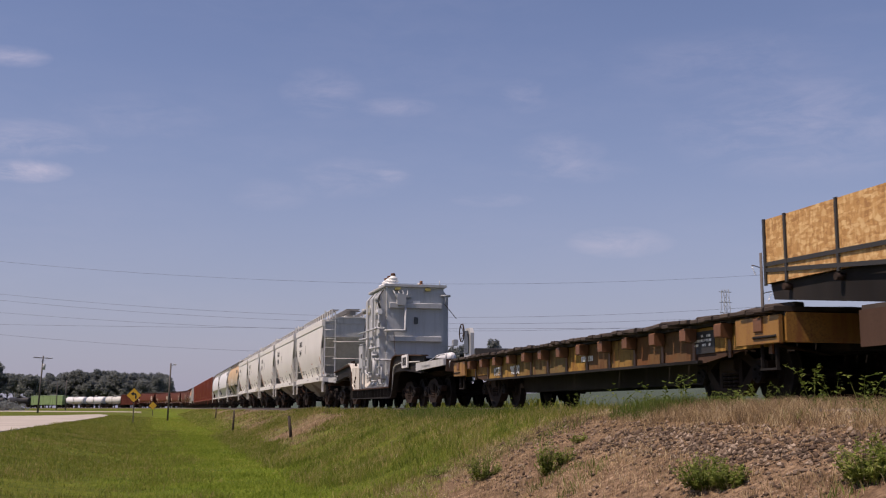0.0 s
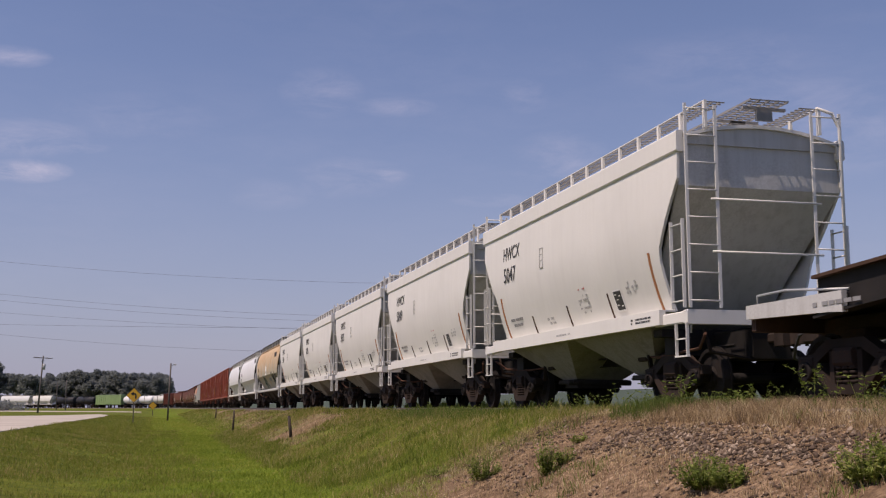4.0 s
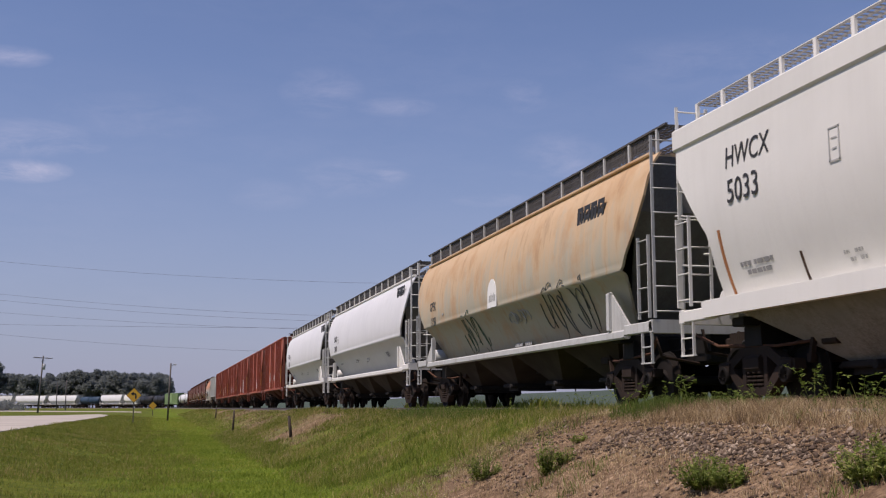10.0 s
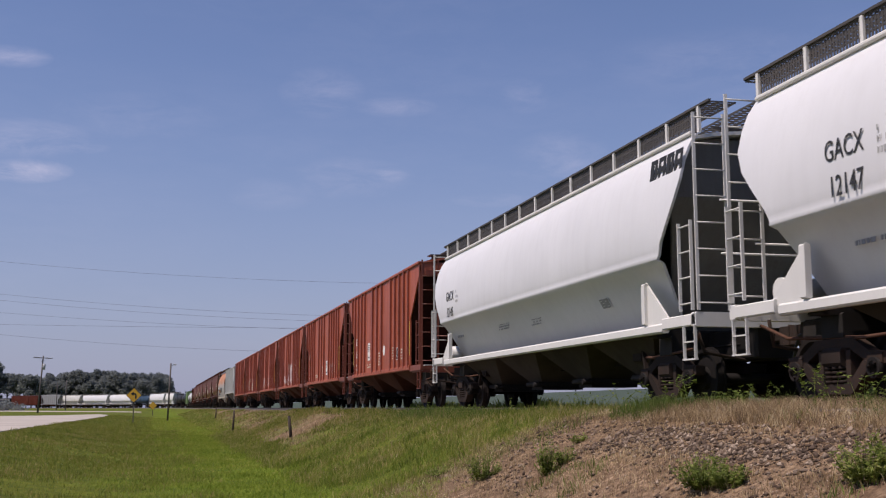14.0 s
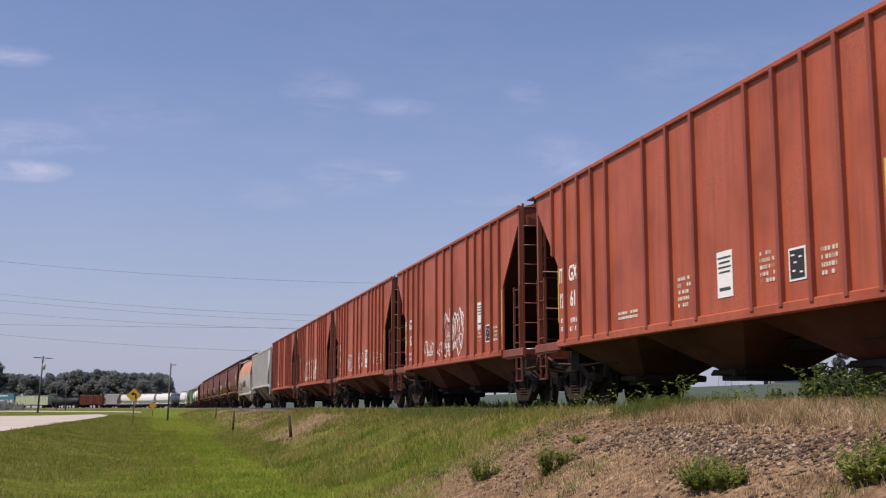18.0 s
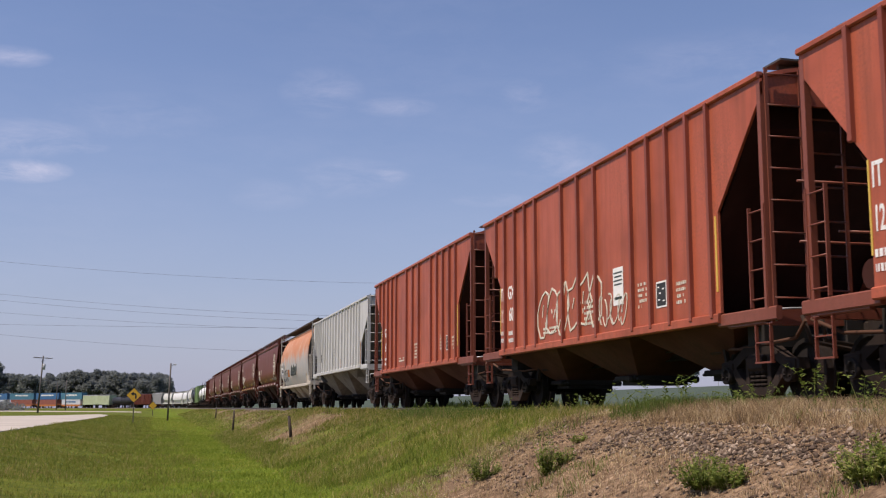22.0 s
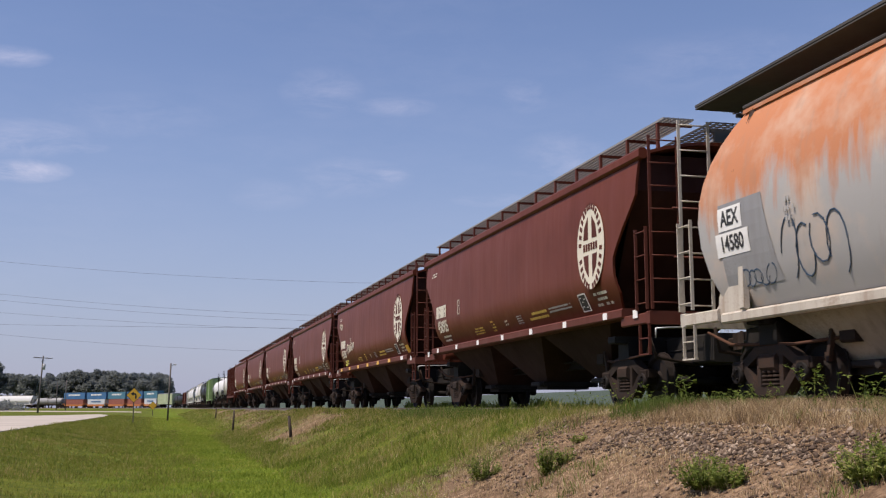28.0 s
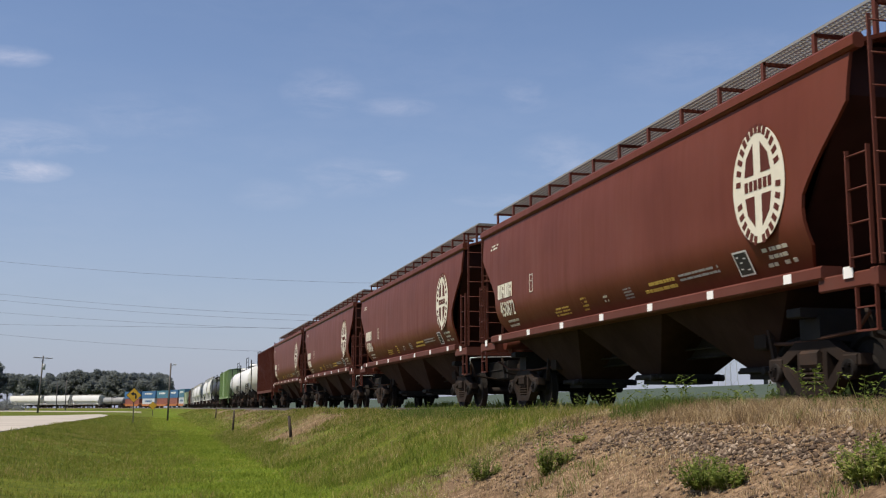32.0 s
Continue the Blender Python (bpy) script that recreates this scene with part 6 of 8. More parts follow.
def ground_material():
    mat, n, v = start("ground")
    sep = n.make("ShaderNodeSeparateXYZ", Vector=v)
    x, y = sep.outputs[0], sep.outputs[1]
    big, mid, fine = n.noise(v, 0.14, 4.0), n.noise(v, 0.9, 5.0, 0.6), n.noise(v, 14.0, 5.0, 0.7)
    clump = n.noise(v, 4.0, 4.0, 0.65)
    grass = n.mix(n.ramp(mid, (0.35, 0.0), (0.65, 1.0)), (0.085, 0.108, 0.014), (0.145, 0.165, 0.022))
    grass = n.mix(n.ramp(clump, (0.42, 0.0), (0.62, 0.7)), grass, (0.046, 0.066, 0.014))
    grass = n.mix(n.ramp(fine, (0.48, 0.0), (0.70, 0.75)), grass, (0.15, 0.14, 0.035))
    grass = n.mix(n.ramp(big, (0.48, 0.0), (0.62, 0.55)), grass, (0.050, 0.070, 0.012))
    # lusher grass along the damp bottom of the ditch
    lush = n.mix(n.ramp(clump, (0.35, 0.0), (0.65, 1.0)), (0.100, 0.150, 0.014), (0.150, 0.200, 0.020))
    lush = n.mix(n.ramp(fine, (0.45, 0.0), (0.7, 0.5)), lush, (0.065, 0.10, 0.016))
    lush = n.mix(n.ramp(n.noise(v, 0.5, 3.0), (0.45, 0.0), (0.62, 0.7)), lush, (0.065, 0.095, 0.012))
    lush = n.mix(n.ramp(n.noise(n.mapping(v, (1, 1, 1), (9, 4, 0)), 1.3, 4.0), (0.52, 0.0), (0.68, 0.7)), lush, (0.16, 0.165, 0.028))
    damp = n.math("MULTIPLY_ADD", n.math("SUBTRACT", n.math("MULTIPLY_ADD", big, 0.6, n.math("MULTIPLY", mid, 0.4)), 0.5), 1.1, n.math("MULTIPLY", x, 0.1))
    grass = n.mix(n.ramp(n.math("MULTIPLY_ADD", damp, 0.5, 0.5), (0.40, 0.0), (0.56, 1.0), (0.64, 1.0), (0.72, 0.1)), grass, lush)
    dry = n.mix(n.ramp(mid, (0.35, 0.0), (0.65, 1.0)), (0.235, 0.155, 0.097), (0.36, 0.25, 0.158))
    dry = n.mix(n.ramp(clump, (0.48, 0.0), (0.66, 0.8)), dry, (0.13, 0.082, 0.05))
    dry = n.mix(n.ramp(fine, (0.40, 0.0), (0.60, 1.0)), (0.11, 0.070, 0.045), dry)
    wob = n.math("MULTIPLY_ADD", n.math("SUBTRACT", mid, 0.5), 4.0, n.math("MULTIPLY", n.math("SUBTRACT", big, 0.5), 6.0))
    front = n.math("SUBTRACT", n.math("ADD", n.math("SUBTRACT", 19.2, n.math("MULTIPLY", x, 0.45)), wob), y)
    front = n.ramp(n.math("MULTIPLY_ADD", front, 0.1, 0.5), (0.44, 0.0), (0.58, 1.0))
    side = n.ramp(n.math("MULTIPLY", n.math("SUBTRACT", n.math("MULTIPLY_ADD", wob, 0.2, x), n.math("MULTIPLY", y, 0.022)), 0.1), (0.26, 0.0), (0.35, 1.0))
    back = n.math("MULTIPLY", n.ramp(n.math("MULTIPLY_ADD", wob, 0.1, 0.5), (0.42, 0.0), (0.55, 0.9)), n.ramp(n.math("MULTIPLY", y, 0.005), (0.15, 0.0), (0.20, 1.0)))
    bare = n.math("MULTIPLY", n.math("MAXIMUM", front, back), side)
    bare = n.math("MULTIPLY", bare, n.ramp(n.math("MULTIPLY", y, 0.004), (0.5, 1.0), (0.8, 0.0)))
    beyond = n.ramp(n.math("MULTIPLY", x, 0.01), (0.12, 0.0), (0.14, 1.0))
    grass = n.mix(beyond, grass, n.mix(mid, (0.055, 0.076, 0.062), (0.078, 0.100, 0.080)))
    bare = n.math("MULTIPLY", bare, n.math("SUBTRACT", 1.0, beyond))
    col = n.mix(bare, grass, dry)
    finish(mat, n, col, 0.95, 0.0, n.math("ADD", n.math("ADD", fine, clump), mid), 0.07, 0.05)


ground_material()
XS = grid_lines((-3000, -300, 12), (-300, -60, 24), (-60, -12, 48), (-12, 22, 170), (22, 80, 40), (80, 400, 24), (400, 3200, 12))
YS = grid_lines((-400, -20, 10), (-20, 8, 28), (8, 60, 208), (60, 150, 120), (150, 640, 196), (640, 3600, 24))
ground = thing("ground", "mown green verge and dry railway bank", "ground", kind="structure", mesh=sheet(XS, YS, height, "ground"), material="ground")


def stone_material(name, a, b, c):
    mat, n, v = start(name)
    isl = n.make("ShaderNodeNewGeometry").outputs["Random Per Island"]
    cell = n.make("ShaderNodeTexVoronoi", Vector=v, Scale=16.0)
    tone = n.make("ShaderNodeSeparateColor", Color=cell.outputs["Color"]).outputs[0]
    t = n.math("MULTIPLY_ADD", isl, 0.6, n.math("MULTIPLY", tone, 0.4))
    col = n.ramp(t, (0.1, a), (0.5, b), (0.9, c))
    finish(mat, n, col, 0.9, 0.0, cell.outputs["Distance"], 0.05, 0.1)


stone_material("ballast", (0.085, 0.066, 0.052), (0.19, 0.152, 0.122), (0.32, 0.27, 0.22))
bal = Mesh().rings(bands([-3.3, -2.0, 2.0, 3.3], -60, 640, 6, [RAIL - 0.30, RAIL - 0.19, RAIL - 0.19, RAIL - 0.30]), False, closed=False, caps=False)
thing("ballast_bed", "grey crushed-stone ballast under the rails", "ballast", kind="structure", mesh=bal, material="ballast")
for side in (-0.755, 0.755):
    prof = [(-0.075, -0.19), (0.075, -0.19), (0.02, -0.16), (0.012, -0.05), (0.036, -0.04), (0.036, 0.0), (-0.036, 0.0), (-0.036, -0.04), (-0.012, -0.05), (-0.02, -0.16)]
    m = Mesh().rings(bands([side + p for p, _ in prof], -60, 640, 6, [RAIL + q for _, q in prof]), False)
    thing("rail", "worn steel rail with a polished head", "rail", "rails", mesh=m, material="rail_steel")
m = Mesh()
for i in range(360):
    m.box((TX, -20 + i * 0.55, RAIL - 0.27), (0.23, 2.6, 0.17), 0.0, Matrix.Rotation(radians(90), 3, "Z"))
thing("sleepers", "dark timber sleepers in the ballast", "sleepers", kind="stuff", mesh=m, material="deck_timber")

# ---- the train ----
def shift(t):
    """How far the train has come at t seconds."""
    return 10.5 * t + 0.06 * max(0.0, t - 26.0) ** 2


def spot(s, half, up=0.0):
    a, b = track(s - half), track(s + half)
    d = Vector((a[0] - b[0], a[1] - b[1], 0))
    return pose((a[0] + b[0]) / 2, (a[1] + b[1]) / 2, RAIL + LIFT + up, 0, 0, math.degrees(math.atan2(d.y, d.x)))


TRAIN = []      # (thing, place in the train, half the distance of its trucks, height over the rail)


def couple(ob, front, back, half=None, up=0.0):
    TRAIN.append((ob, (front + back) / 2, half or max(1.0, (back - front) / 2 - 2.0), up))
    return ob


couple(build_crate_car(), -5.95, 12.45)
TRAIN.append((build_crate(), 14.28, 1.0, 1.05))
couple(build_flat(), 13.4, 31.9)
couple(build_well_flat(), 32.0, 57.9)
TRAIN.append((build_transformer(), 45.40, 2.0, 0.47))
HW = [58.0, 71.2, 84.1, 97.0, 109.8, 122.5]
for i, num in enumerate(("5047", "5049", "5035", "5025", "5033")):
    couple(build_hw(("HWCX", num), "white hopper cars"), HW[i], HW[i + 1])


def lean_in(z):
    """How far out the round-sided body stands at a height."""
    return -(1.615 if z > 2.45 else 1.60 if z > 2.28 else 1.53 - 0.60 * (2.28 - min(z, 2.28)))


def beige_marks(car):
    block_mark(car, 6.44, 3.62, 1.5, 0.46, 4, -1.53, "letter_black", shear=0.1)
    lettering("GPFX", 0.40, "spray_black", car, mark_at(-6.72, -1.612, 2.86), squeeze=0.75)
    lettering("11158", 0.40, "spray_black", car, mark_at(-6.72, -1.60, 2.38), squeeze=0.62)
    bars(car, -5.45, 2.62, 0.22, 0.3, 2, "print_grey", -1.612, 68)
    m = Mesh()
    pts = [(-0.25 + 0.40 * math.cos(math.pi * k / 12), 2.62 + 0.42 * math.sin(math.pi * k / 12)) for k in range(13)]
    m.slab(pts + [(-0.65, 2.3), (0.15, 2.3)], "y", -1.60, -1.612)
    b = part("badge", m, "letter_white", car, "white arched badge")
    m = Mesh()
    for k in range(5):
        m.slab([(-0.52 + 0.12 * k, 2.45), (-0.44 + 0.12 * k, 2.45), (-0.40 + 0.12 * k, 2.62 + 0.05 * (k % 2)), (-0.48 + 0.12 * k, 2.62)], "y", -1.613, -1.617)
    part("badge_print", m, "print_grey", b)
    scrawl(car, -3.1, 1.85, 2.0, 1.25, -1.60, "spray_green", 61, 6, r=0.010, bend=lean_in)
    scrawl(car, 4.5, 1.9, 2.8, 1.3, -1.61, "spray_black", 64, 8, r=0.011, bend=lean_in)
    scrawl(car, 1.2, 1.95, 1.5, 0.3, -1.58, "print_grey", 66, 7, bend=lean_in)
    bars(car, 0.6, 1.30, 1.4, 0.16, 1, "print_grey", -1.03, 67)


def white_marks(num, side=1):
    def put(car):
        block_mark(car, 7.95, 3.9, 1.3, 0.40, 4, -1.47, "letter_black", shear=0.12)
        lettering("GACX", 0.40, "letter_black", car, mark_at(-6.50, -1.61, 3.0), squeeze=0.75)
        lettering(num, 0.40, "letter_black", car, mark_at(-6.48, -1.612, 2.52), squeeze=0.75)
        bars(car, -5.7, 2.95, 0.22, 0.42, 3, "print_grey", -1.612, 71)
        bars(car, -2.2, 1.82, 0.9, 0.2, 3, "hopper_grey", -1.262, 72)
        bars(car, -6.5, 1.82, 0.7, 0.12, 1, "hopper_grey", -1.262, 75)
        bars(car, 0.3, 1.76, 0.7, 0.2, 3, "hopper_grey", -1.232, 73)
        plate(car, 4.6, 1.80, 0.5, 0.24, -1.245, "hopper_grey", "white_gloss", lean=30)
    return put


couple(build_round(19.6, "beige_worn", "hopper_grey", "rust-stained beige round-sided covered hopper car", "", [beige_marks], deck="pale_grey", dark_end="recess_shade_grey", ends_in=(0.2, 0.8, 2.0)), 122.5, 142.35)
couple(build_round(20.5, "white_gloss", "hopper_grey", "white round-sided covered hopper car", "white round hoppers", [white_marks("12147")], dark_end="recess_shade_grey", ends_in=(0.4, 1.15, 1.7)), 142.35, 162.95)
couple(build_round(19.1, "white_gloss", "hopper_grey", "white round-sided covered hopper car", "white round hoppers", [white_marks("12145")], dark_end="recess_shade_grey", ends_in=(0.4, 1.0, 1.7)), 162.95, 182.1)
RED = [182.7, 198.2, 213.95, 229.4, 244.6, 260.1, 275.95]
SPRAY = {1: None, 2: [(0.8, 1.9, 2.2, 1.3, "spray_white", 81, 4), (0.9, 1.95, 2.1, 1.0, "spray_white", 88, 5), (-2.2, 1.6, 1.1, 0.5, "spray_white", 82, 6), (-0.7, 1.5, 0.6, 0.4, "spray_white", 83, 4)],
         3: [(-2.0, 1.75, 1.9, 0.7, "spray_white", 84, 6), (0.6, 1.75, 1.0, 0.7, "spray_white", 85, 4)], 4: [(-0.9, 1.85, 3.8, 1.05, "letter_cream", 86, 6), (1.5, 1.6, 1.3, 0.6, "letter_cream", 87, 7)]}
for i, (num, px) in enumerate((("1266", -2.05), ("1261", 1.65), ("1262", 3.70), ("1264", 1.95), ("1260", 1.8), ("1265", None))):
    couple(build_red("red hopper cars", num, px, 90 + 7 * i, SPRAY.get(i), i == 0, (2.0, 1.75, 2.2, 1.75, 2.0, 2.0)[i], (0.0, 0.0, 0.77, 0.8, 0.0, 0.9)[i]), RED[i], RED[i + 1])
GREY_POSTS = [-7.4, -6.9, -6.3, -5.75, -5.31, -4.5, -3.66, -2.84, -1.94, -1.04, -0.11, 0.82, 1.74, 2.62, 3.43, 4.3, 5.05, 5.75, 6.49]
grey = couple(build_ribbed(18.4, 8.4, "pale_grey", "recess_shade_grey", GREY_POSTS, "pale grey ribbed covered hopper car", "", bays=3, rib="pale_grey", rail="pale_grey", under="bay_shade_stained", zs=1.48, zt=4.36, cut_in=1.6, low=0.33, high=3.6), 275.95, 294.5)
bars(grey, -6.6, 2.6, 0.5, 0.9, 3, "hopper_grey", -1.549, 101)
bars(grey, -0.8, 2.2, 0.40, 0.9, 6, "print_grey", -1.549, 102)
plate(grey, 5.4, 2.1, 0.5, 0.5, -1.549, "pale_grey", "letter_white")
part("data_panel", Mesh().box((-5.0, -1.551, 2.3), (0.36, 0.008, 0.4)), "letter_black", grey)
part("stripe", Mesh().box((6.72, -1.552, 2.05), (0.07, 0.012, 1.0)), "rust_bar", grey)
for x in (1.25, 4.66):
    part("stripe", Mesh().box((x, -1.552, 1.80), (0.05, 0.012, 0.42)), "rust_bar", grey)


def orange_marks(car):
    bent_patch(car, "paint_patch", "hopper_grey", -6.62, -5.05, 1.50, 2.82, 0.0, -0.3, "grey touch-up paint round the number")
    for x, z, w in ((-6.27, 2.58, 0.70), (-6.25, 2.19, 0.98)):
        bent_patch(car, "number_panel", "letter_white", x - w / 2, x + w / 2, z - 0.18, z + 0.18, 0.006)
    lettering("AEX", 0.33, "letter_black", car, mark_at(-6.27, barrel_out(2.58) - 0.012, 2.58, 2), bold=0.008, squeeze=0.85)
    lettering("14580", 0.33, "letter_black", car, mark_at(-6.25, barrel_out(2.19) - 0.014, 2.19, 7), bold=0.006, squeeze=0.85)
    scrawl(car, -4.2, 1.90, 1.5, 0.95, -1.60, "tank_blue", 111, 4, r=0.010, bend=barrel_out)
    scrawl(car, -5.7, 1.62, 0.9, 0.30, -1.56, "tank_blue", 112, 5, r=0.010, bend=barrel_out)
    bars(car, -4.6, 2.45, 0.3, 0.4, 3, "print_grey", -1.617, 113)
    part("stripe", Mesh().bar((-2.05, -1.60, 1.72), (-2.2, -1.625, 2.2), 0.11, 0.02), "rust_bar", car)
    m = Mesh()
    for k in range(7):
        m.slab([(-1.0 + 0.42 * k, 1.85), (-0.8 + 0.42 * k, 1.75), (-0.68 + 0.42 * k, 2.45 - 0.2 * (k % 3)), (-0.85 + 0.42 * k, 2.3)], "y", -1.58, -1.618)
    part("spray_mark", m, "spray_black", car)


couple(build_round(17.4, "orange_worn", "hopper_grey", "orange and grey weathered round-sided covered hopper car", "", [orange_marks], screen="plain", deck="stained_cream", dark_end="recess_shade_grey", ends_in=(1.65, 0.85, 1.4), barrel=True, under="under_cream"), 294.5, 311.7)
BROWN = [311.7 + 18.7 * i for i in range(7)]
for i, num in enumerate(("450905", "450780", "450872", "450816", "450843", "450861")):
    sp = [(-4.7, 2.36, 1.0, 0.45, "letter_cream", 121, 6), (-3.7, 2.4, 0.6, 0.4, "letter_cream", 122, 4), (-5.0, 1.75, 0.7, 0.28, "spray_yellow", 123, 6), (-6.9, 3.5, 0.7, 0.3, "letter_cream", 124, 6)] if i == 1 else None
    couple(build_brown(num, "brown hopper cars", i == 1, sp), BROWN[i], BROWN[i + 1])
couple(build_box(13.9, "oxide_dark", "dark brown ribbed box car", "box cars", door=False), 423.9, 437.6)
couple(build_tank(14.0, "dirty_white", "soiled white railway tank car", "tank cars"), 437.0, 451.0)
couple(build_tank(13.8, "white_gloss", "clean white railway tank car", "tank cars"), 451.0, 464.8)
couple(build_tank(13.8, "white_gloss", "clean white railway tank car", "tank cars"), 464.8, 478.6)
couple(build_box(20.4, "green_paint", "faded green railway box car", "box cars"), 478.6, 499.0)
couple(build_tank(14.2, "tank_black", "dull black railway tank car", "tank cars"), 499.4, 513.6)
couple(build_tank(13.6, "tank_black", "dull black railway tank car", "tank cars"), 513.6, 527.2)


def far_hopper(body, front, back, label="pale covered hopper car"):
    L = back - front
    car = build_ribbed(L, L / 2 - 0.6, body, "hopper_grey", [x * (L / 18.5) for x in GREY_POSTS[::2]], label, "far hopper cars", rib=body, rail=body)
    return couple(car, front, back)


def far_round(body, front, back, label="white round-sided covered hopper car"):
    return couple(build_round(back - front, body, "hopper_grey", label, "far hopper cars", [], screen=False), front, back)


far_round("white_paint", 527.2, 540.6)
far_round("white_gloss", 540.6, 558.8)
couple(build_tank(15.2, "tank_blue", "dark blue railway tank car", "tank cars"), 558.8, 574.0)
far_round("white_gloss", 574.0, 594.0)
far_round("white_gloss", 594.0, 613.6)
far_round("dirty_white", 613.6, 627.0, "cream round-sided covered hopper car")
far_hopper("hopper_grey", 627.0, 639.8, "grey ribbed covered hopper car")
couple(build_box(17.6, "oxide_dark", "dark red railway box car", "box cars"), 639.8, 657.4)
couple(build_tank(19.4, "tank_black", "long black railway tank car", "tank cars", r=1.35, zc=2.3), 657.4, 676.8)
couple(build_box(20.2, "pale_green", "pale green box car with a grey roof", "box cars"), 676.8, 697.0)
STACK = [("container_teal", "container_white"), ("container_blue", "container_red"), ("container_teal", "container_red"), ("container_blue", "container_white"), ("container_blue", "container_red")]
for i, (top, low) in enumerate(STACK):
    a = 697.0 + 15.3 * i
    couple(build_well(15.3, "container cars"), a, a + 15.3, 6.8)
    TRAIN.append((build_container(12.2, low, "%s steel shipping container in a well car" % low.split("_")[1], "container_blue" if "white" in low else None), a + 7.65, 6.8, 0.40))
    TRAIN.append((build_container(13.7, top, "%s steel shipping container stacked on another" % top.split("_")[1].replace("teal", "blue"), "letter_white"), a + 7.65, 6.8, 3.02))
couple(build_tank(17.6, "hopper_grey", "dark grey railway tank car", "tank cars", r=1.3, zc=2.3), 773.6, 791.2)
far_round("white_gloss", 791.2, 812.0)
far_round("white_gloss", 812.0, 830.0)
far_round("white_paint", 830.0, 850.0)

# ---- keys ----
def motions():
    for ob, place, half, up in TRAIN:
        times = [2.0 * i for i in range(17)] if place + half < BEND else [1.0 * i for i in range(33)]
        walk(ob, [(t, spot(place - shift(t), half, up)) for t in times])
    # all wheelsets roll alike: one roll for the leading and one for the trailing axle of a truck
    for first in (0, 1):
        lead = WHEELS[first]
        wx = -BASE if first == 0 else BASE
        walk(lead, [(k / FPS, pose(wx, 0, TREAD, 0, math.degrees(shift(k / FPS) / TREAD), 0)) for k in range(32 * FPS + 1)])
        for w in WHEELS[first + 2::2]:
            w.rotation_mode = "QUATERNION"
            keys = w.animation_data_create()
            keys.action = lead.animation_data.action
            keys.action_slot = lead.animation_data.action_slot


# ---- pavement, poles, signs and wires ----
def paving():
    mat, n, v = start("paving")
    a, b, c = n.noise(v, 0.25, 4.0), n.noise(v, 3.0, 5.0, 0.65), n.noise(v, 40.0, 3.0)
    col = n.mix(n.ramp(a, (0.35, 0.0), (0.65, 1.0)), (0.36, 0.315, 0.27), (0.45, 0.40, 0.345))
    col = n.mix(n.math("MULTIPLY", n.ramp(b, (0.45, 0.0), (0.7, 1.0)), 0.4), col, (0.30, 0.27, 0.24))
    finish(mat, n, col, 0.92, 0.0, n.math("ADD", b, c), 0.01)


paving()


def strip(edge_a, edge_b, lift):
    m = Mesh()
    rows = []
    for (ax, ay), (bx, by) in zip(edge_a, edge_b):
        rows.append([(ax + (bx - ax) * k / 6, ay + (by - ay) * k / 6, 0.62 + lift) for k in range(7)])
    m.rings(rows, True, closed=False, caps=False)
    low = [[(x, y, z - 0.3) for x, y, z in r] for r in rows]
    for k in (0, -1):
        for r, q, a, b in zip(rows, rows[1:], low, low[1:]):
            m.face([r[k], q[k], b[k], a[k]])
    return m


thing("road", "pale sun-bleached concrete road beside the verge", "road", kind="structure", material="paving",
      mesh=strip([(-5.6, -60), (-5.6, 45), (-5.4, 66), (-5.1, 118), (-5.6, 140), (-7.2, 157)],
                 [(-19, -60), (-18, 45), (-17.5, 90), (-16.3, 128), (-11.2, 136), (-7.9, 158)], 0.02))
thing("side_road", "pale concrete side road across the field", "road", kind="structure", material="paving",
      mesh=strip([(-3.0, 228), (-22.3, 258), (-60, 330), (-220, 450)], [(-3.4, 262), (-26, 325), (-62, 420), (-225, 560)], 0.03))


def put_on_ground(x, y):
    return float(surface(np.array([x], dtype=float), np.array([y], dtype=float))[0])


def utility_pole(x, y, top, lean=0.0, label="weathered wooden utility pole with a crossarm", arms=((0.35, 1.6),), turn=0.0, parts=True):
    z = put_on_ground(x, y)
    p = thing("utility_pole", label, "utility pole", "utility poles", at=pose(x, y, z - 0.1, 0, lean, turn))
    h = top - z
    part("pole", Mesh().rod((0, 0, 0), (0, 0, h), 0.17, 10, 0.11), "pole_wood", p)
    for down, half in arms:
        part("crossarm", Mesh().box((0, -0.16, h - down), (2 * half, 0.11, 0.13)), "pole_wood", p)
        for k in (-1, -0.45, 0.45, 1):
            m = Mesh().rod((k * half * 0.93, -0.16, h - down + 0.05), (k * half * 0.93, -0.16, h - down + 0.28), 0.05, 8)
            part("insulator", m, "porcelain", p)
        m = Mesh()
        for k in (-1, 1):
            m.bar((k * 0.7, -0.16, h - down - 0.05), (0, -0.1, h - down - 0.75), 0.03)
        part("brace", m, "galvanized", p)
    return p


pole = utility_pole(-20.1, 206.0, 10.6, 2.8)
m = Mesh().rod((0.3, -0.1, 7.6), (0.3, -0.1, 8.6), 0.24, 10)
part("line_transformer", m, "cabinet_grey", pole)
utility_pole(-30.2, 400.0, 11.0, 0.0, "slim wooden utility pole by the far track", arms=())
utility_pole(-34.8, 420.0, 10.5, 0.0, "slim wooden utility pole by the far track", arms=())

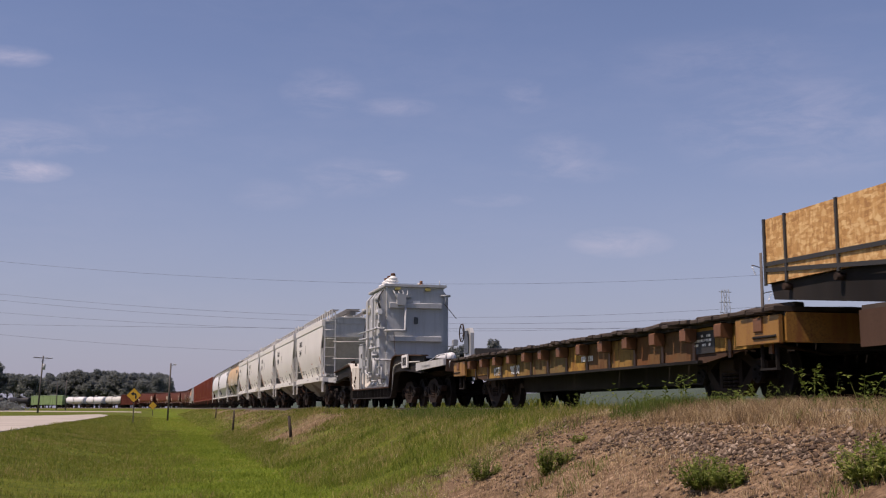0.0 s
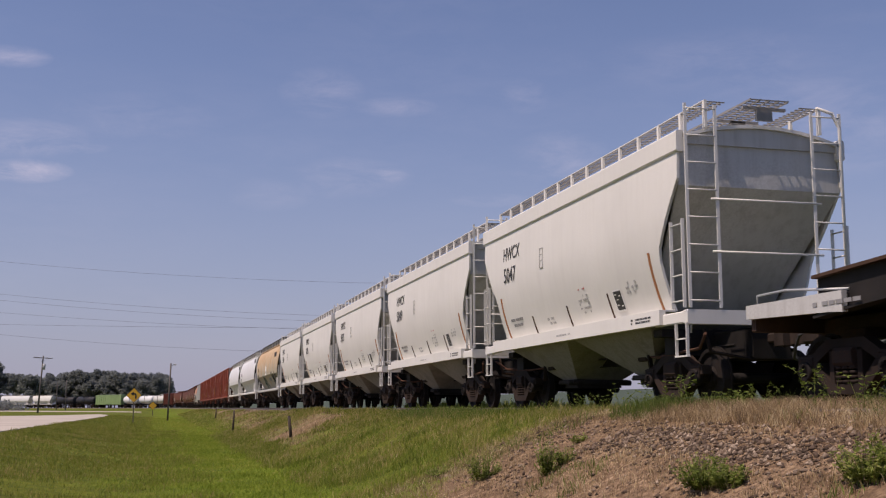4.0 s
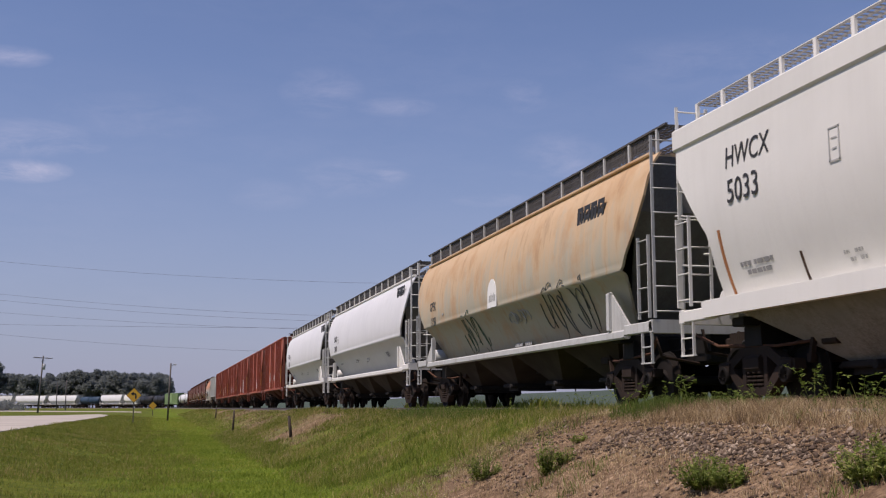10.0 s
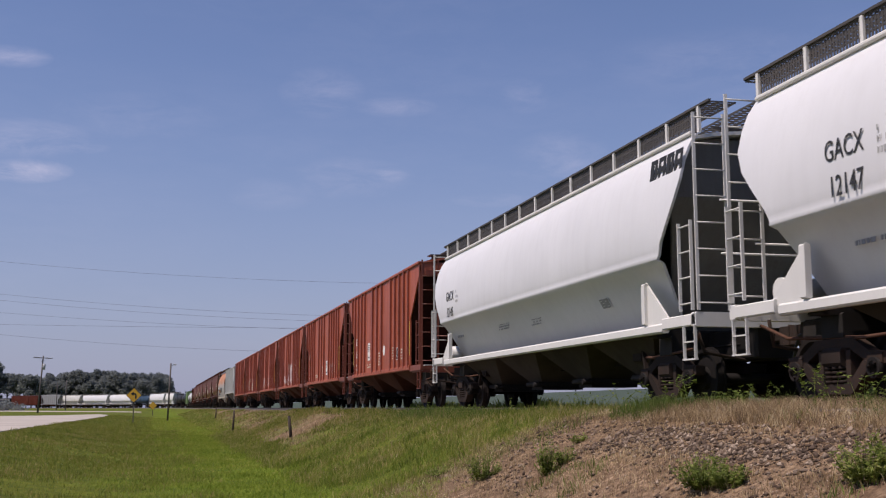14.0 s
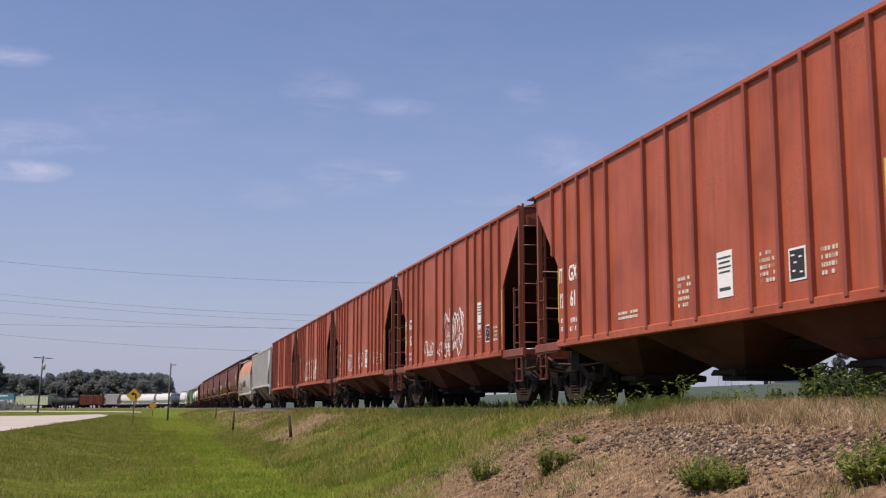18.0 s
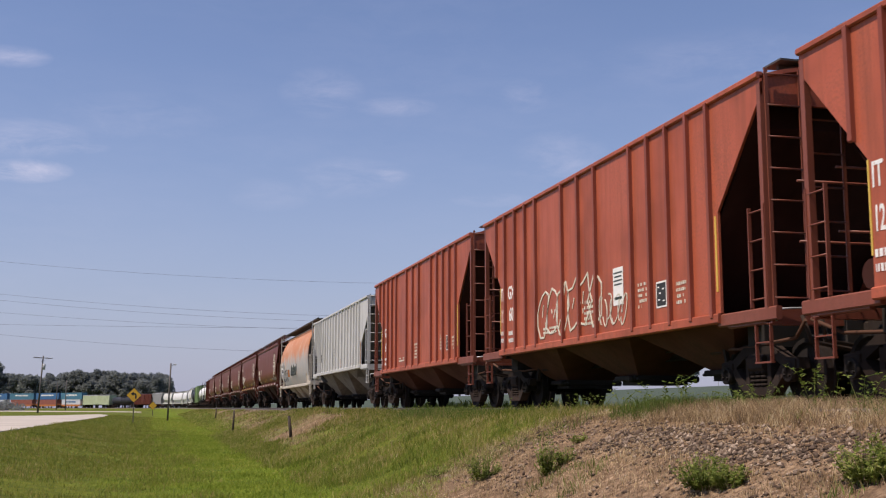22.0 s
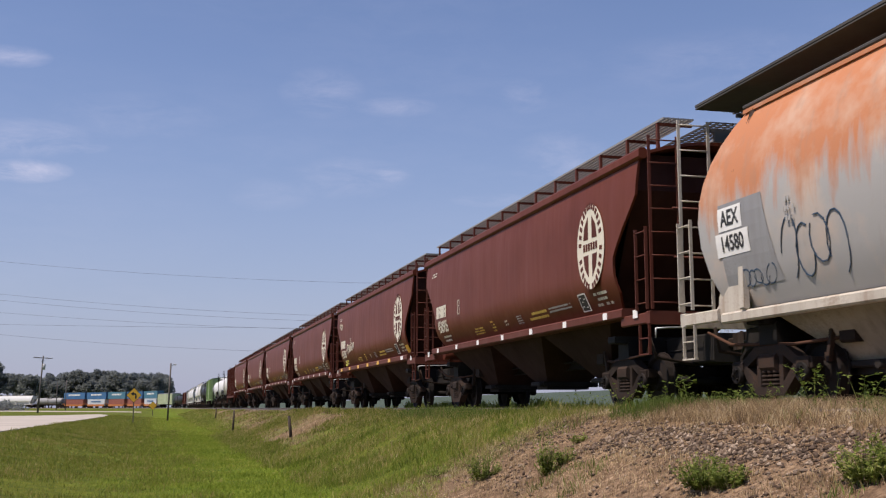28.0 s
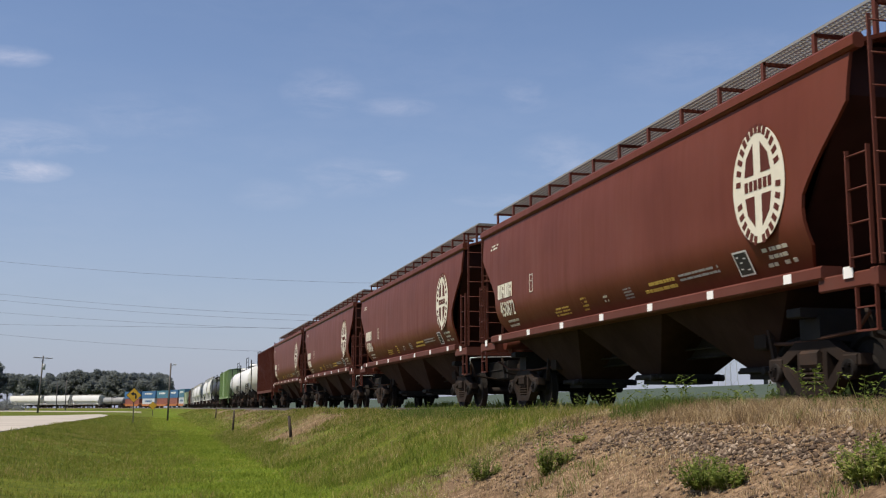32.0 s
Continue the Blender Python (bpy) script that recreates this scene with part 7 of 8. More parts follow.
LAMP = (1.15, 126.0)
z = put_on_ground(*LAMP)
lamp = thing("street_lamp", "grey wooden pole with a small side lamp", "street lamp", at=pose(*LAMP, z, 0, 1.5))
part("pole", Mesh().rod((0, 0, 0), (0, 0, 6.35 - z), 0.10, 8, 0.08), "pole_wood", lamp)
part("arm", Mesh().tube([(0, 0, 6.0 - z), (0.35, 0, 6.25 - z)], 0.03), "galvanized", lamp)
part("lamp_head", Mesh().box((0.42, 0, 6.23 - z), (0.34, 0.22, 0.16), 0.05), "galvanized", lamp)


def diamond_sign(x, y, zc, half, label, face, arrow=False, back=False, low=None, turn=0.0):
    z = put_on_ground(x, y) if low is None else low
    s = thing("road_sign", label, "road sign", "road signs", at=pose(x, y, z, 0, 0, turn))
    c = zc - z
    part("post", Mesh().box((0, 0.05, c / 2 + 0.1), (0.09, 0.07, c + 0.5)), "galvanized" if back else "pole_wood", s)
    k = half * 0.93
    b = part("panel", Mesh().slab([(0, c - half), (half, c), (0, c + half), (-half, c)], "y", 0.0, -0.02), "sign_black" if not back else face, s)
    if not back:
        part("panel_face", Mesh().slab([(0, c - k), (k, c), (0, c + k), (-k, c)], "y", -0.022, -0.028), face, b)
    if arrow:
        m = Mesh()
        q = half * 0.8
        m.slab([(0.20 * q, c - 0.55 * q), (0.42 * q, c - 0.55 * q), (0.42 * q, c + 0.05 * q), (0.30 * q, c + 0.30 * q), (-0.05 * q, c + 0.36 * q), (-0.05 * q, c + 0.12 * q), (0.16 * q, c + 0.08 * q), (0.20 * q, c)], "y", -0.03, -0.034)
        m.slab([(-0.05 * q, c + 0.55 * q), (-0.05 * q, c - 0.08 * q), (-0.50 * q, c + 0.24 * q)], "y", -0.03, -0.034)
        part("arrow", m, "sign_black", b)
    return s


diamond_sign(-2.05, 104.0, 2.62, 0.68, "yellow diamond road sign with a black bend arrow", "sign_yellow", arrow=True)
diamond_sign(-0.6, 165.0, 1.80, 0.60, "yellow diamond road sign beside the line", "sign_yellow")

for px, py, hh, ln in ((3.98, 61.0, 1.05, 2.0), (4.52, 38.9, 0.72, -6.0), (4.8, 96.0, 0.9, 3.0)):
    z = put_on_ground(px, py)
    f = Mesh().rod((0, 0, -0.1), (0, 0, hh), 0.06, 7, 0.05).rod((0, 0, hh), (0, 0, hh + 0.02), 0.05, 7, 0.03)
    thing("fence_post", "leaning weathered wooden fence post in the grass", "fence post", "fence posts", mesh=f, material="deck_timber", at=pose(px, py, z, ln, ln))


def sight(x, y, depth):
    """A place seen from the camera: x to the right and y down from the middle, as slopes, at a depth."""
    right = Vector((math.cos(TURN), -math.sin(TURN), 0))
    up = Vector((-math.sin(TURN) * math.sin(TILT), -math.cos(TURN) * math.sin(TILT), math.cos(TILT)))
    return Vector(EYE) + depth * (Vector(AIM) + right * x - up * y)


# tall pole and pylon beyond the track, and the line of wires before the woods
P1 = sight(0.2878, 0.03, 90.0)
tall = utility_pole(P1.x, P1.y, 14.1, 0.0, "tall wooden power pole with bracket arms", arms=())
zt = 14.1 - put_on_ground(P1.x, P1.y)
for k, (sx, dz) in enumerate(((-1, 1.1), (1, 3.2), (-1, 5.2))):
    m = Mesh().tube([(0, 0, zt - dz - 0.15), (sx * 0.45, 0, zt - dz), (sx * 0.85, 0, zt - dz + 0.05)], 0.045)
    part("bracket", m, "pole_wood", tall)
    m = Mesh()
    for i in range(5):
        m.rod((sx * (0.8 - 0.06 * i), 0, zt - dz - 0.1 - 0.13 * i), (sx * (0.8 - 0.06 * i), 0, zt - dz - 0.16 - 0.13 * i), 0.08, 8)
    part("insulator", m, "porcelain", tall)

base = sight(0.2585, 0.143, 420.0)
pyl = thing("pylon", "distant grey lattice power pylon", "pylon", at=pose(base.x, base.y, 0.6))
H = 46.0
m = Mesh()
for sx in (-1, 1):
    for sy in (-1, 1):
        m.bar((sx * 3.2, sy * 3.2, 0), (sx * 0.9, sy * 0.9, H), 0.2)
for k in range(12):
    z0, z1 = H * k / 12, H * (k + 1) / 12
    w0, w1 = 3.2 - 2.3 * k / 12, 3.2 - 2.3 * (k + 1) / 12
    for sx in (-1, 1):
        m.bar((-sx * w0, -w0, z0), (sx * w1, -w1, z1), 0.09)
        m.bar((-sx * w0, w0, z0), (sx * w1, w1, z1), 0.09)
part("lattice", m, "galvanized", pyl)
for z in (H - 1, H - 5, H - 9):
    part("crossarm", Mesh().box((0, 0, z), (5.2, 0.3, 0.25)), "galvanized", pyl)

WIRES = [((-0.46, 0.005), (-0.05, 0.031), (0.2878, 0.0235)), ((-0.46, 0.034), (-0.09, 0.0605), (0.2878, 0.052)), ((-0.46, 0.040), (-0.10, 0.0655), (0.2878, 0.060)),
         ((-0.46, 0.052), (-0.12, 0.0725), (0.2878, 0.066)), ((-0.46, 0.067), (-0.12, 0.0715), (0.2878, 0.0705)), ((-0.46, 0.071), (-0.14, 0.093), (0.2878, 0.080))]
for a, b, c in WIRES:
    pts = []
    for i in range(29):
        x = a[0] + (c[0] - a[0]) * i / 28
        y = sum(p[1] * np.prod([(x - q[0]) / (p[0] - q[0]) for q in (a, b, c) if q is not p]) for p in (a, b, c))
        pts.append(sight(x, y, 92.0 - 2.0 * i / 28))
    thing("power_line", "thin dark overhead power line", "power line", "power lines", mesh=Mesh().tube(pts, 0.0085, 4), material="wire_black")
left = sight(-0.46, 0.005, 92.0)
utility_pole(left.x, left.y, left.z + 0.3, 0.0, "tall wooden power pole carrying the wires", arms=())
right = sight(0.4285, 0.0465, 92.0)
utility_pole(right.x, right.y, right.z + 0.5, 0.0, "tall wooden power pole carrying the wires", arms=())
pts = [sight(0.2885 + 0.14 * i / 8, 0.0265 + 0.020 * i / 8 - 0.006 * math.sin(math.pi * i / 8) * -1, 92.0) for i in range(9)]
thing("power_line", "thin dark overhead power line", "power line", "power lines", mesh=Mesh().tube(pts, 0.0085, 4), material="wire_black")

# low pale shed beyond the track
sh = sight(0.325, 0.1225, 150.0)
shed = thing("shed", "long low pale metal shed behind the line", "shed", at=pose(sh.x, sh.y, put_on_ground(sh.x, sh.y), 0, 0, -20))
part("wall", Mesh().box((0, 0, 1.3), (9, 6, 2.6)), "hopper_grey", shed)
part("roof", Mesh().slab([(-3.3, 2.6), (3.3, 2.6), (0, 3.4)], "x", -4.7, 4.7), "galvanized", shed)
part("door", Mesh().box((2.0, -3.02, 1.1), (2.4, 0.06, 2.2)), "cabinet_grey", shed)


# ---- leaves, grass and weeds ----
def leaf_material(name, stops, glow=0.35, tuft=0.0):
    mat, n, v = start(name)
    isl = n.make("ShaderNodeNewGeometry").outputs["Random Per Island"]
    rnd = n.make("ShaderNodeObjectInfo").outputs["Random"]
    t = n.math("MULTIPLY_ADD", isl, 0.75, n.math("MULTIPLY", n.noise(v, 0.8, 3.0), 0.35))
    t = n.math("ADD", t, n.math("MULTIPLY", n.math("SUBTRACT", rnd, 0.5), 0.15))
    t = n.math("ADD", t, n.math("MULTIPLY", n.math("SUBTRACT", n.noise(n.mapping(v, (1, 1, 1), (5, 2, 1)), 0.4, 4.0, 0.6), 0.5), 0.9))
    if tuft:
        t = n.math("ADD", t, n.math("MULTIPLY", n.math("SUBTRACT", n.noise(v, 1.7, 4.0, 0.65), 0.5), 1.5 * tuft))
    col = n.ramp(t, *stops)
    d = n.make("ShaderNodeBsdfPrincipled", Roughness=0.75)
    d.inputs["Specular IOR Level"].default_value = 0.25
    n.tree.links.new(col, d.inputs["Base Color"])
    tr = n.make("ShaderNodeBsdfTranslucent", Color=col)
    mx = n.make("ShaderNodeMixShader", i0=glow, i1=d.outputs[0], i2=tr.outputs[0])
    n.make("ShaderNodeOutputMaterial", Surface=mx.outputs[0])


# Distance haze put into the leaf colour: pale grey-green, evened out by translucency.
leaf_material("hazed_leaf", ((0.1, (0.185, 0.205, 0.205)), (0.5, (0.20, 0.22, 0.215)), (0.95, (0.22, 0.24, 0.22))), 0.65)
leaf_material("weed_leaf", ((0.1, (0.055, 0.092, 0.015)), (0.5, (0.11, 0.16, 0.026)), (0.9, (0.20, 0.24, 0.06)), (1.0, (0.30, 0.22, 0.10))), 0.4)
leaf_material("lawn_blade", ((0.05, (0.115, 0.170, 0.018)), (0.4, (0.20, 0.265, 0.028)), (0.75, (0.29, 0.34, 0.045)), (1.0, (0.42, 0.36, 0.10))), 0.45, 0.6)
leaf_material("field_blade", ((0.05, (0.085, 0.115, 0.016)), (0.45, (0.175, 0.210, 0.028)), (0.75, (0.27, 0.275, 0.055)), (1.0, (0.40, 0.29, 0.13))), 0.45, 0.8)
leaf_material("verge_blade", ((0.05, (0.060, 0.092, 0.012)), (0.40, (0.140, 0.185, 0.022)), (0.70, (0.235, 0.245, 0.045)), (0.95, (0.44, 0.34, 0.15))), 0.45, 0.8)
leaf_material("straw_blade", ((0.05, (0.11, 0.07, 0.04)), (0.4, (0.29, 0.20, 0.11)), (0.75, (0.48, 0.36, 0.20)), (0.95, (0.66, 0.54, 0.34))), 0.35, 0.7)
leaf_material("clump_leaf", ((0.1, (0.12, 0.17, 0.035)), (0.5, (0.22, 0.275, 0.06)), (0.95, (0.38, 0.40, 0.13))), 0.5)
leaf_material("hedge_leaf", ((0.1, (0.020, 0.034, 0.010)), (0.5, (0.040, 0.062, 0.016)), (0.95, (0.07, 0.095, 0.025))), 0.3)


def mesh_from(verts, faces, name):
    me = bpy.data.meshes.new(name)
    me.vertices.add(len(verts))
    me.vertices.foreach_set("co", np.asarray(verts, dtype=np.float32).ravel())
    k = faces.shape[1]
    me.loops.add(faces.size)
    me.loops.foreach_set("vertex_index", faces.astype(np.int32).ravel())
    me.polygons.add(len(faces))
    me.polygons.foreach_set("loop_start", np.arange(0, faces.size, k, dtype=np.int32))
    me.update(calc_edges=True)
    return me


def blades(x, y, tall, wide, rng, lean=0.35, sink=0.03):
    """Bent grass blades, each of three triangles, on the ground."""
    n = len(x)
    z = surface(x, y) - np.minimum(sink, 0.15 * tall)
    a, b = rng.uniform(0, 2 * np.pi, n), rng.uniform(0, 2 * np.pi, n)
    dx, dy = np.cos(a) * wide / 2, np.sin(a) * wide / 2
    l = rng.uniform(0.2, 1.0, n) * lean * tall
    lx, ly = np.cos(b) * l, np.sin(b) * l
    V = np.empty((n, 5, 3))
    V[:, 0] = np.stack([x - dx, y - dy, z], 1)
    V[:, 1] = np.stack([x + dx, y + dy, z], 1)
    mx, my, mz = x + lx * 0.35, y + ly * 0.35, z + tall * 0.6
    V[:, 2] = np.stack([mx - dx * 0.8, my - dy * 0.8, mz], 1)
    V[:, 3] = np.stack([mx + dx * 0.8, my + dy * 0.8, mz], 1)
    V[:, 4] = np.stack([x + lx, y + ly, z + tall], 1)
    i = np.arange(n)[:, None] * 5
    F = np.concatenate([i + [0, 1, 3], i + [0, 3, 2], i + [2, 3, 4]], 1).reshape(-1, 3)
    return V.reshape(-1, 3), F


def patch_noise(x, y, scale, seed):
    r = np.random.default_rng(seed)
    out = np.zeros_like(x)
    for k in range(7):
        a, w, p = r.uniform(0, 6.28), scale * r.uniform(0.5, 2.2), r.uniform(0, 6.28)
        out += np.sin((x * np.cos(a) + y * np.sin(a)) * w + p)
    return out / 4.0


def field(name, label, material, n, xr, yr, keep, tall, wide, seed, lean=0.35, near=1.0):
    """Scatters blades over a stretch; near > 1 crowds them towards the camera."""
    rng = np.random.default_rng(seed)
    x = rng.uniform(*xr, n)
    y = yr[0] + (yr[1] - yr[0]) * rng.uniform(0, 1, n) ** near
    ok = keep(x, y, rng)
    x, y = x[ok], y[ok]
    far = np.clip(y / 20.0, 0.8, 4.0)
    t = rng.uniform(*tall, len(x)) * (1 + 0.35 * patch_noise(x, y, 0.9, seed + 5).clip(-1, 1))
    V, F = blades(x, y, t * far ** 0.25, rng.uniform(*wide, len(x)) * far, rng, lean)
    me = mesh_from(V, F, name)
    me.materials.append(MATS[material])
    return tagged(new(name, me), label, "grass", kind="stuff")


def dryness(x, y):
    """Above 0 on the bare dry part of the bank."""
    front = 17.6 - 0.4 * np.clip(x - 4.0, 0, 4) + 1.0 * patch_noise(x, y, 0.7, 3)
    back = np.where((y > 33) & (y < 118), patch_noise(x, y, 0.35, 4) + 0.12, -1.0)
    slope = x - 3.3 - 0.35 * patch_noise(x, y, 0.7, 8) - 0.022 * (y - 15)
    return np.where(slope > 0, np.maximum(np.clip((front - y) * 0.6, -1, 1), back), -1.0)


LOW_WEEDS = "scattered low green weeds on the dry bank"
GREEN_LAWN, GREEN_BANK, STRAW = "short bright green mown grass", "rough green grass on the railway bank", "dry straw-coloured grass on the bank"
SHOULDER = "tall green grass along the ballast edge"
ROUGH = "olive-green mown grass with dry brown specks"


def tufts(name, label, material, n, xr, yr, keep, each, tall, spread, seed, wide=0.009):
    """Bunches of longer blades that lean out from one root, crowded towards the camera."""
    rng = np.random.default_rng(seed)
    x = rng.uniform(*xr, n)
    y = yr[0] + (yr[1] - yr[0]) * rng.uniform(0, 1, n) ** 1.5
    ok = keep(x, y, rng)
    x, y = x[ok], y[ok]
    size = rng.uniform(0.5, 1.3, len(x))
    x, y, size = np.repeat(x, each), np.repeat(y, each), np.repeat(size, each)
    far = np.clip(y / 20.0, 0.7, 3.0)
    x = x + spread * size * rng.normal(size=len(x)) * far ** 0.3
    y = y + spread * size * rng.normal(size=len(x)) * far ** 0.3
    V, F = blades(x, y, rng.uniform(*tall, len(x)) * size, wide * far ** 0.7 * rng.uniform(0.6, 1.2, len(x)), rng, 0.8)
    me = mesh_from(V, F, name)
    me.materials.append(MATS[material])
    return tagged(new(name, me), label, "grass", kind="stuff")


field("lawn", GREEN_LAWN, "lawn_blade", 90000, (-1.2, 4.4), (15, 70), lambda x, y, r: (x > 0.0 + 1.1 * r.normal(size=len(x))) & (x < 3.4 + 0.6 * r.normal(size=len(x))) & (x < 0.15 + 0.30 * y), (0.02, 0.06), (0.006, 0.012), 11, 1.5, 1.5)
field("lawn", GREEN_LAWN, "lawn_blade", 20000, (-1.0, 4.5), (66, 150), lambda x, y, r: x < 3.6 + 0.4 * r.normal(size=len(x)), (0.02, 0.055), (0.007, 0.012), 12, 1.2, 1.3)
field("rough_lawn", ROUGH, "field_blade", 60000, (-6.5, 2.0), (15, 75), lambda x, y, r: (x > -0.16 * y - 0.5) & (x > -5.5) & (x < 0.1 + 1.0 * r.normal(size=len(x))), (0.02, 0.06), (0.006, 0.012), 31, 1.2, 1.5)
field("rough_lawn", ROUGH, "field_blade", 14000, (-5.4, -0.4), (70, 150), lambda x, y, r: x > -9, (0.02, 0.07), (0.007, 0.012), 32, 1.1, 1.3)
tufts("lawn_tufts", GREEN_LAWN, "lawn_blade", 3600, (-0.8, 3.8), (15, 62), lambda x, y, r: (x > 0.3 + 0.9 * r.normal(size=len(x))) & (patch_noise(x, y, 1.1, 51) > -0.2), 12, (0.04, 0.12), 0.14, 51)
tufts("rough_tufts", ROUGH, "field_blade", 6500, (-6.0, 1.2), (15, 75), lambda x, y, r: (x > -0.16 * y - 0.5) & (x > -5.4) & (patch_noise(x, y, 1.3, 52) > -0.35), 12, (0.04, 0.15), 0.13, 52)
tufts("bank_tufts", GREEN_BANK, "verge_blade", 5200, (2.8, 7.2), (13, 60), lambda x, y, r: (dryness(x, y) < 0.2) & (patch_noise(x, y, 1.2, 53) > -0.5), 16, (0.06, 0.20), 0.14, 53)
tufts("straw_tufts", STRAW, "straw_blade", 800, (3.4, 7.2), (7.5, 18), lambda x, y, r: (dryness(x, y) > -0.1) & (np.abs(x - 5.66) > 0.3), 22, (0.03, 0.12), 0.10, 54)
tufts("straw_tufts", STRAW, "straw_blade", 1100, (3.6, 7.0), (16, 90), lambda x, y, r: (dryness(x, y) > -0.1) | (r.uniform(size=len(x)) < 0.16), 14, (0.05, 0.16), 0.12, 55)
tufts("weed_tufts", LOW_WEEDS, "weed_leaf", 420, (3.9, 6.6), (7.5, 16.5), lambda x, y, r: patch_noise(x, y, 1.1, 41) > 0.2, 16, (0.05, 0.16), 0.10, 56, 0.014)
field("verge_grass", GREEN_BANK, "verge_blade", 80000, (2.8, 8.0), (12, 60), lambda x, y, r: (dryness(x, y) < 0.1 + 0.3 * r.normal(size=len(x))) & (x > 3.1 + 0.4 * r.normal(size=len(x))), (0.015, 0.075), (0.004, 0.009), 13, 1.4, 1.4)
field("verge_grass", GREEN_BANK, "verge_blade", 18000, (3.2, 7.6), (58, 190), lambda x, y, r: dryness(x, y) < 0.35, (0.03, 0.10), (0.006, 0.010), 14, 1.2, 1.2)
field("dry_grass", STRAW, "straw_blade", 85000, (3.4, 8.2), (7.5, 18), lambda x, y, r: (dryness(x, y) > -0.2 + 0.3 * r.normal(size=len(x))) & (patch_noise(x, y, 1.6, 21) + 0.4 * (x - 6.2) > -0.9 + 0.3 * r.normal(size=len(x))), (0.010, 0.040), (0.004, 0.008), 15, 3.4, 1.0)
field("dry_grass", STRAW, "straw_blade", 30000, (6.2, 8.4), (8, 14.5), lambda x, y, r: patch_noise(x, y, 1.7, 22) > -0.4 + 0.5 * r.normal(size=len(x)), (0.05, 0.23), (0.003, 0.007), 18, 1.3, 1.0)
field("shoulder_grass", SHOULDER, "weed_leaf", 26000, (6.3, 8.15), (13.9, 30), lambda x, y, r: patch_noise(x, y, 1.1, 24) > -0.5, (0.07, 0.26), (0.005, 0.010), 19, 0.6, 1.3)
field("shoulder_grass", SHOULDER, "verge_blade", 12000, (6.7, 8.15), (26, 60), lambda x, y, r: patch_noise(x, y, 0.6, 24) > -0.2 + 0.01 * (y - 26), (0.07, 0.22), (0.006, 0.012), 29, 0.6, 1.2)
field("shoulder_grass", SHOULDER, "weed_leaf", 7000, (6.6, 8.1), (8.0, 14.5), lambda x, y, r: patch_noise(x, y, 1.3, 25) > 0.35, (0.14, 0.34), (0.004, 0.009), 20, 0.7, 1.0)
field("far_scrub", "dull scrub on the far side of the line", "field_blade", 20000, (13.0, 17.0), (4, 60), lambda x, y, r: patch_noise(x, y, 0.7, 26) > -0.6, (0.2, 0.5), (0.02, 0.04), 23, 0.5, 1.2)


def leaf_cloud(n, shape, size, rng):
    """Leaf quads spread over the shells of clumps. shape: list of (x, y, z, r)."""
    cl = np.array(shape)
    k = rng.choice(len(cl), n, p=cl[:, 3] ** 2 / (cl[:, 3] ** 2).sum())
    d = rng.normal(size=(n, 3))
    d /= np.linalg.norm(d, axis=1)[:, None]
    c = cl[k, :3] + d * (cl[k, 3] * rng.uniform(0.55, 1.05, n))[:, None] * [1, 1, 0.85]
    u = rng.normal(size=(n, 3))
    u /= np.linalg.norm(u, axis=1)[:, None]
    w = np.cross(u, d + 0.6 * rng.normal(size=(n, 3)))
    w /= np.linalg.norm(w, axis=1)[:, None] + 1e-9
    s = size * rng.uniform(0.6, 1.3, n)[:, None]
    V = np.stack([c - u * s, c + w * s * 0.5, c + u * s, c - w * s * 0.5], 1).reshape(-1, 3)
    return V, np.arange(4 * n).reshape(-1, 4)


def tree_meshes(seed, h, spread, leaves, size):
    rng, r = np.random.default_rng(seed), random.Random(seed)
    m = Mesh()
    top = h * 0.55
    m.rod((0, 0, -0.3), (0, 0, top), h * 0.022, 8, h * 0.012)
    clumps = []
    for i in range(15):
        a, q = r.uniform(0, 6.28), r.uniform(0.15, 1.0)
        z = h * r.uniform(0.30, 0.93)
        w = spread * (1 - abs(z / h - 0.55) * 1.1) * q
        p = (w * math.cos(a), w * math.sin(a), z)
        m.rod((0, 0, min(top, z * 0.6)), p, h * 0.007, 5, h * 0.002)
        clumps.append((*p, spread * r.uniform(0.28, 0.5)))
    V, F = leaf_cloud(leaves, clumps, size, rng)
    return fixed(m.data("trunk")), mesh_from(V, F, "crown")


TREES = [tree_meshes(s, h, w, 1900, 0.80) for s, h, w in ((1, 20.0, 6.5), (2, 18.0, 6.0), (3, 21.0, 5.6), (4, 16.0, 6.8))]


def plant_tree(x, y, k, size, turn, label="dark green broadleaf tree at the edge of the woods", group="woodland trees", z=None):
    t = thing("tree", label, "tree", group, at=Matrix.Translation((x, y, put_on_ground(x, y) if z is None else z)) @ Matrix.Rotation(turn, 4, "Z") @ Matrix.Scale(size, 4))
    part("trunk", TREES[k][0], "pole_wood", t)
    part("crown", TREES[k][1], "hazed_leaf", t)
    return t


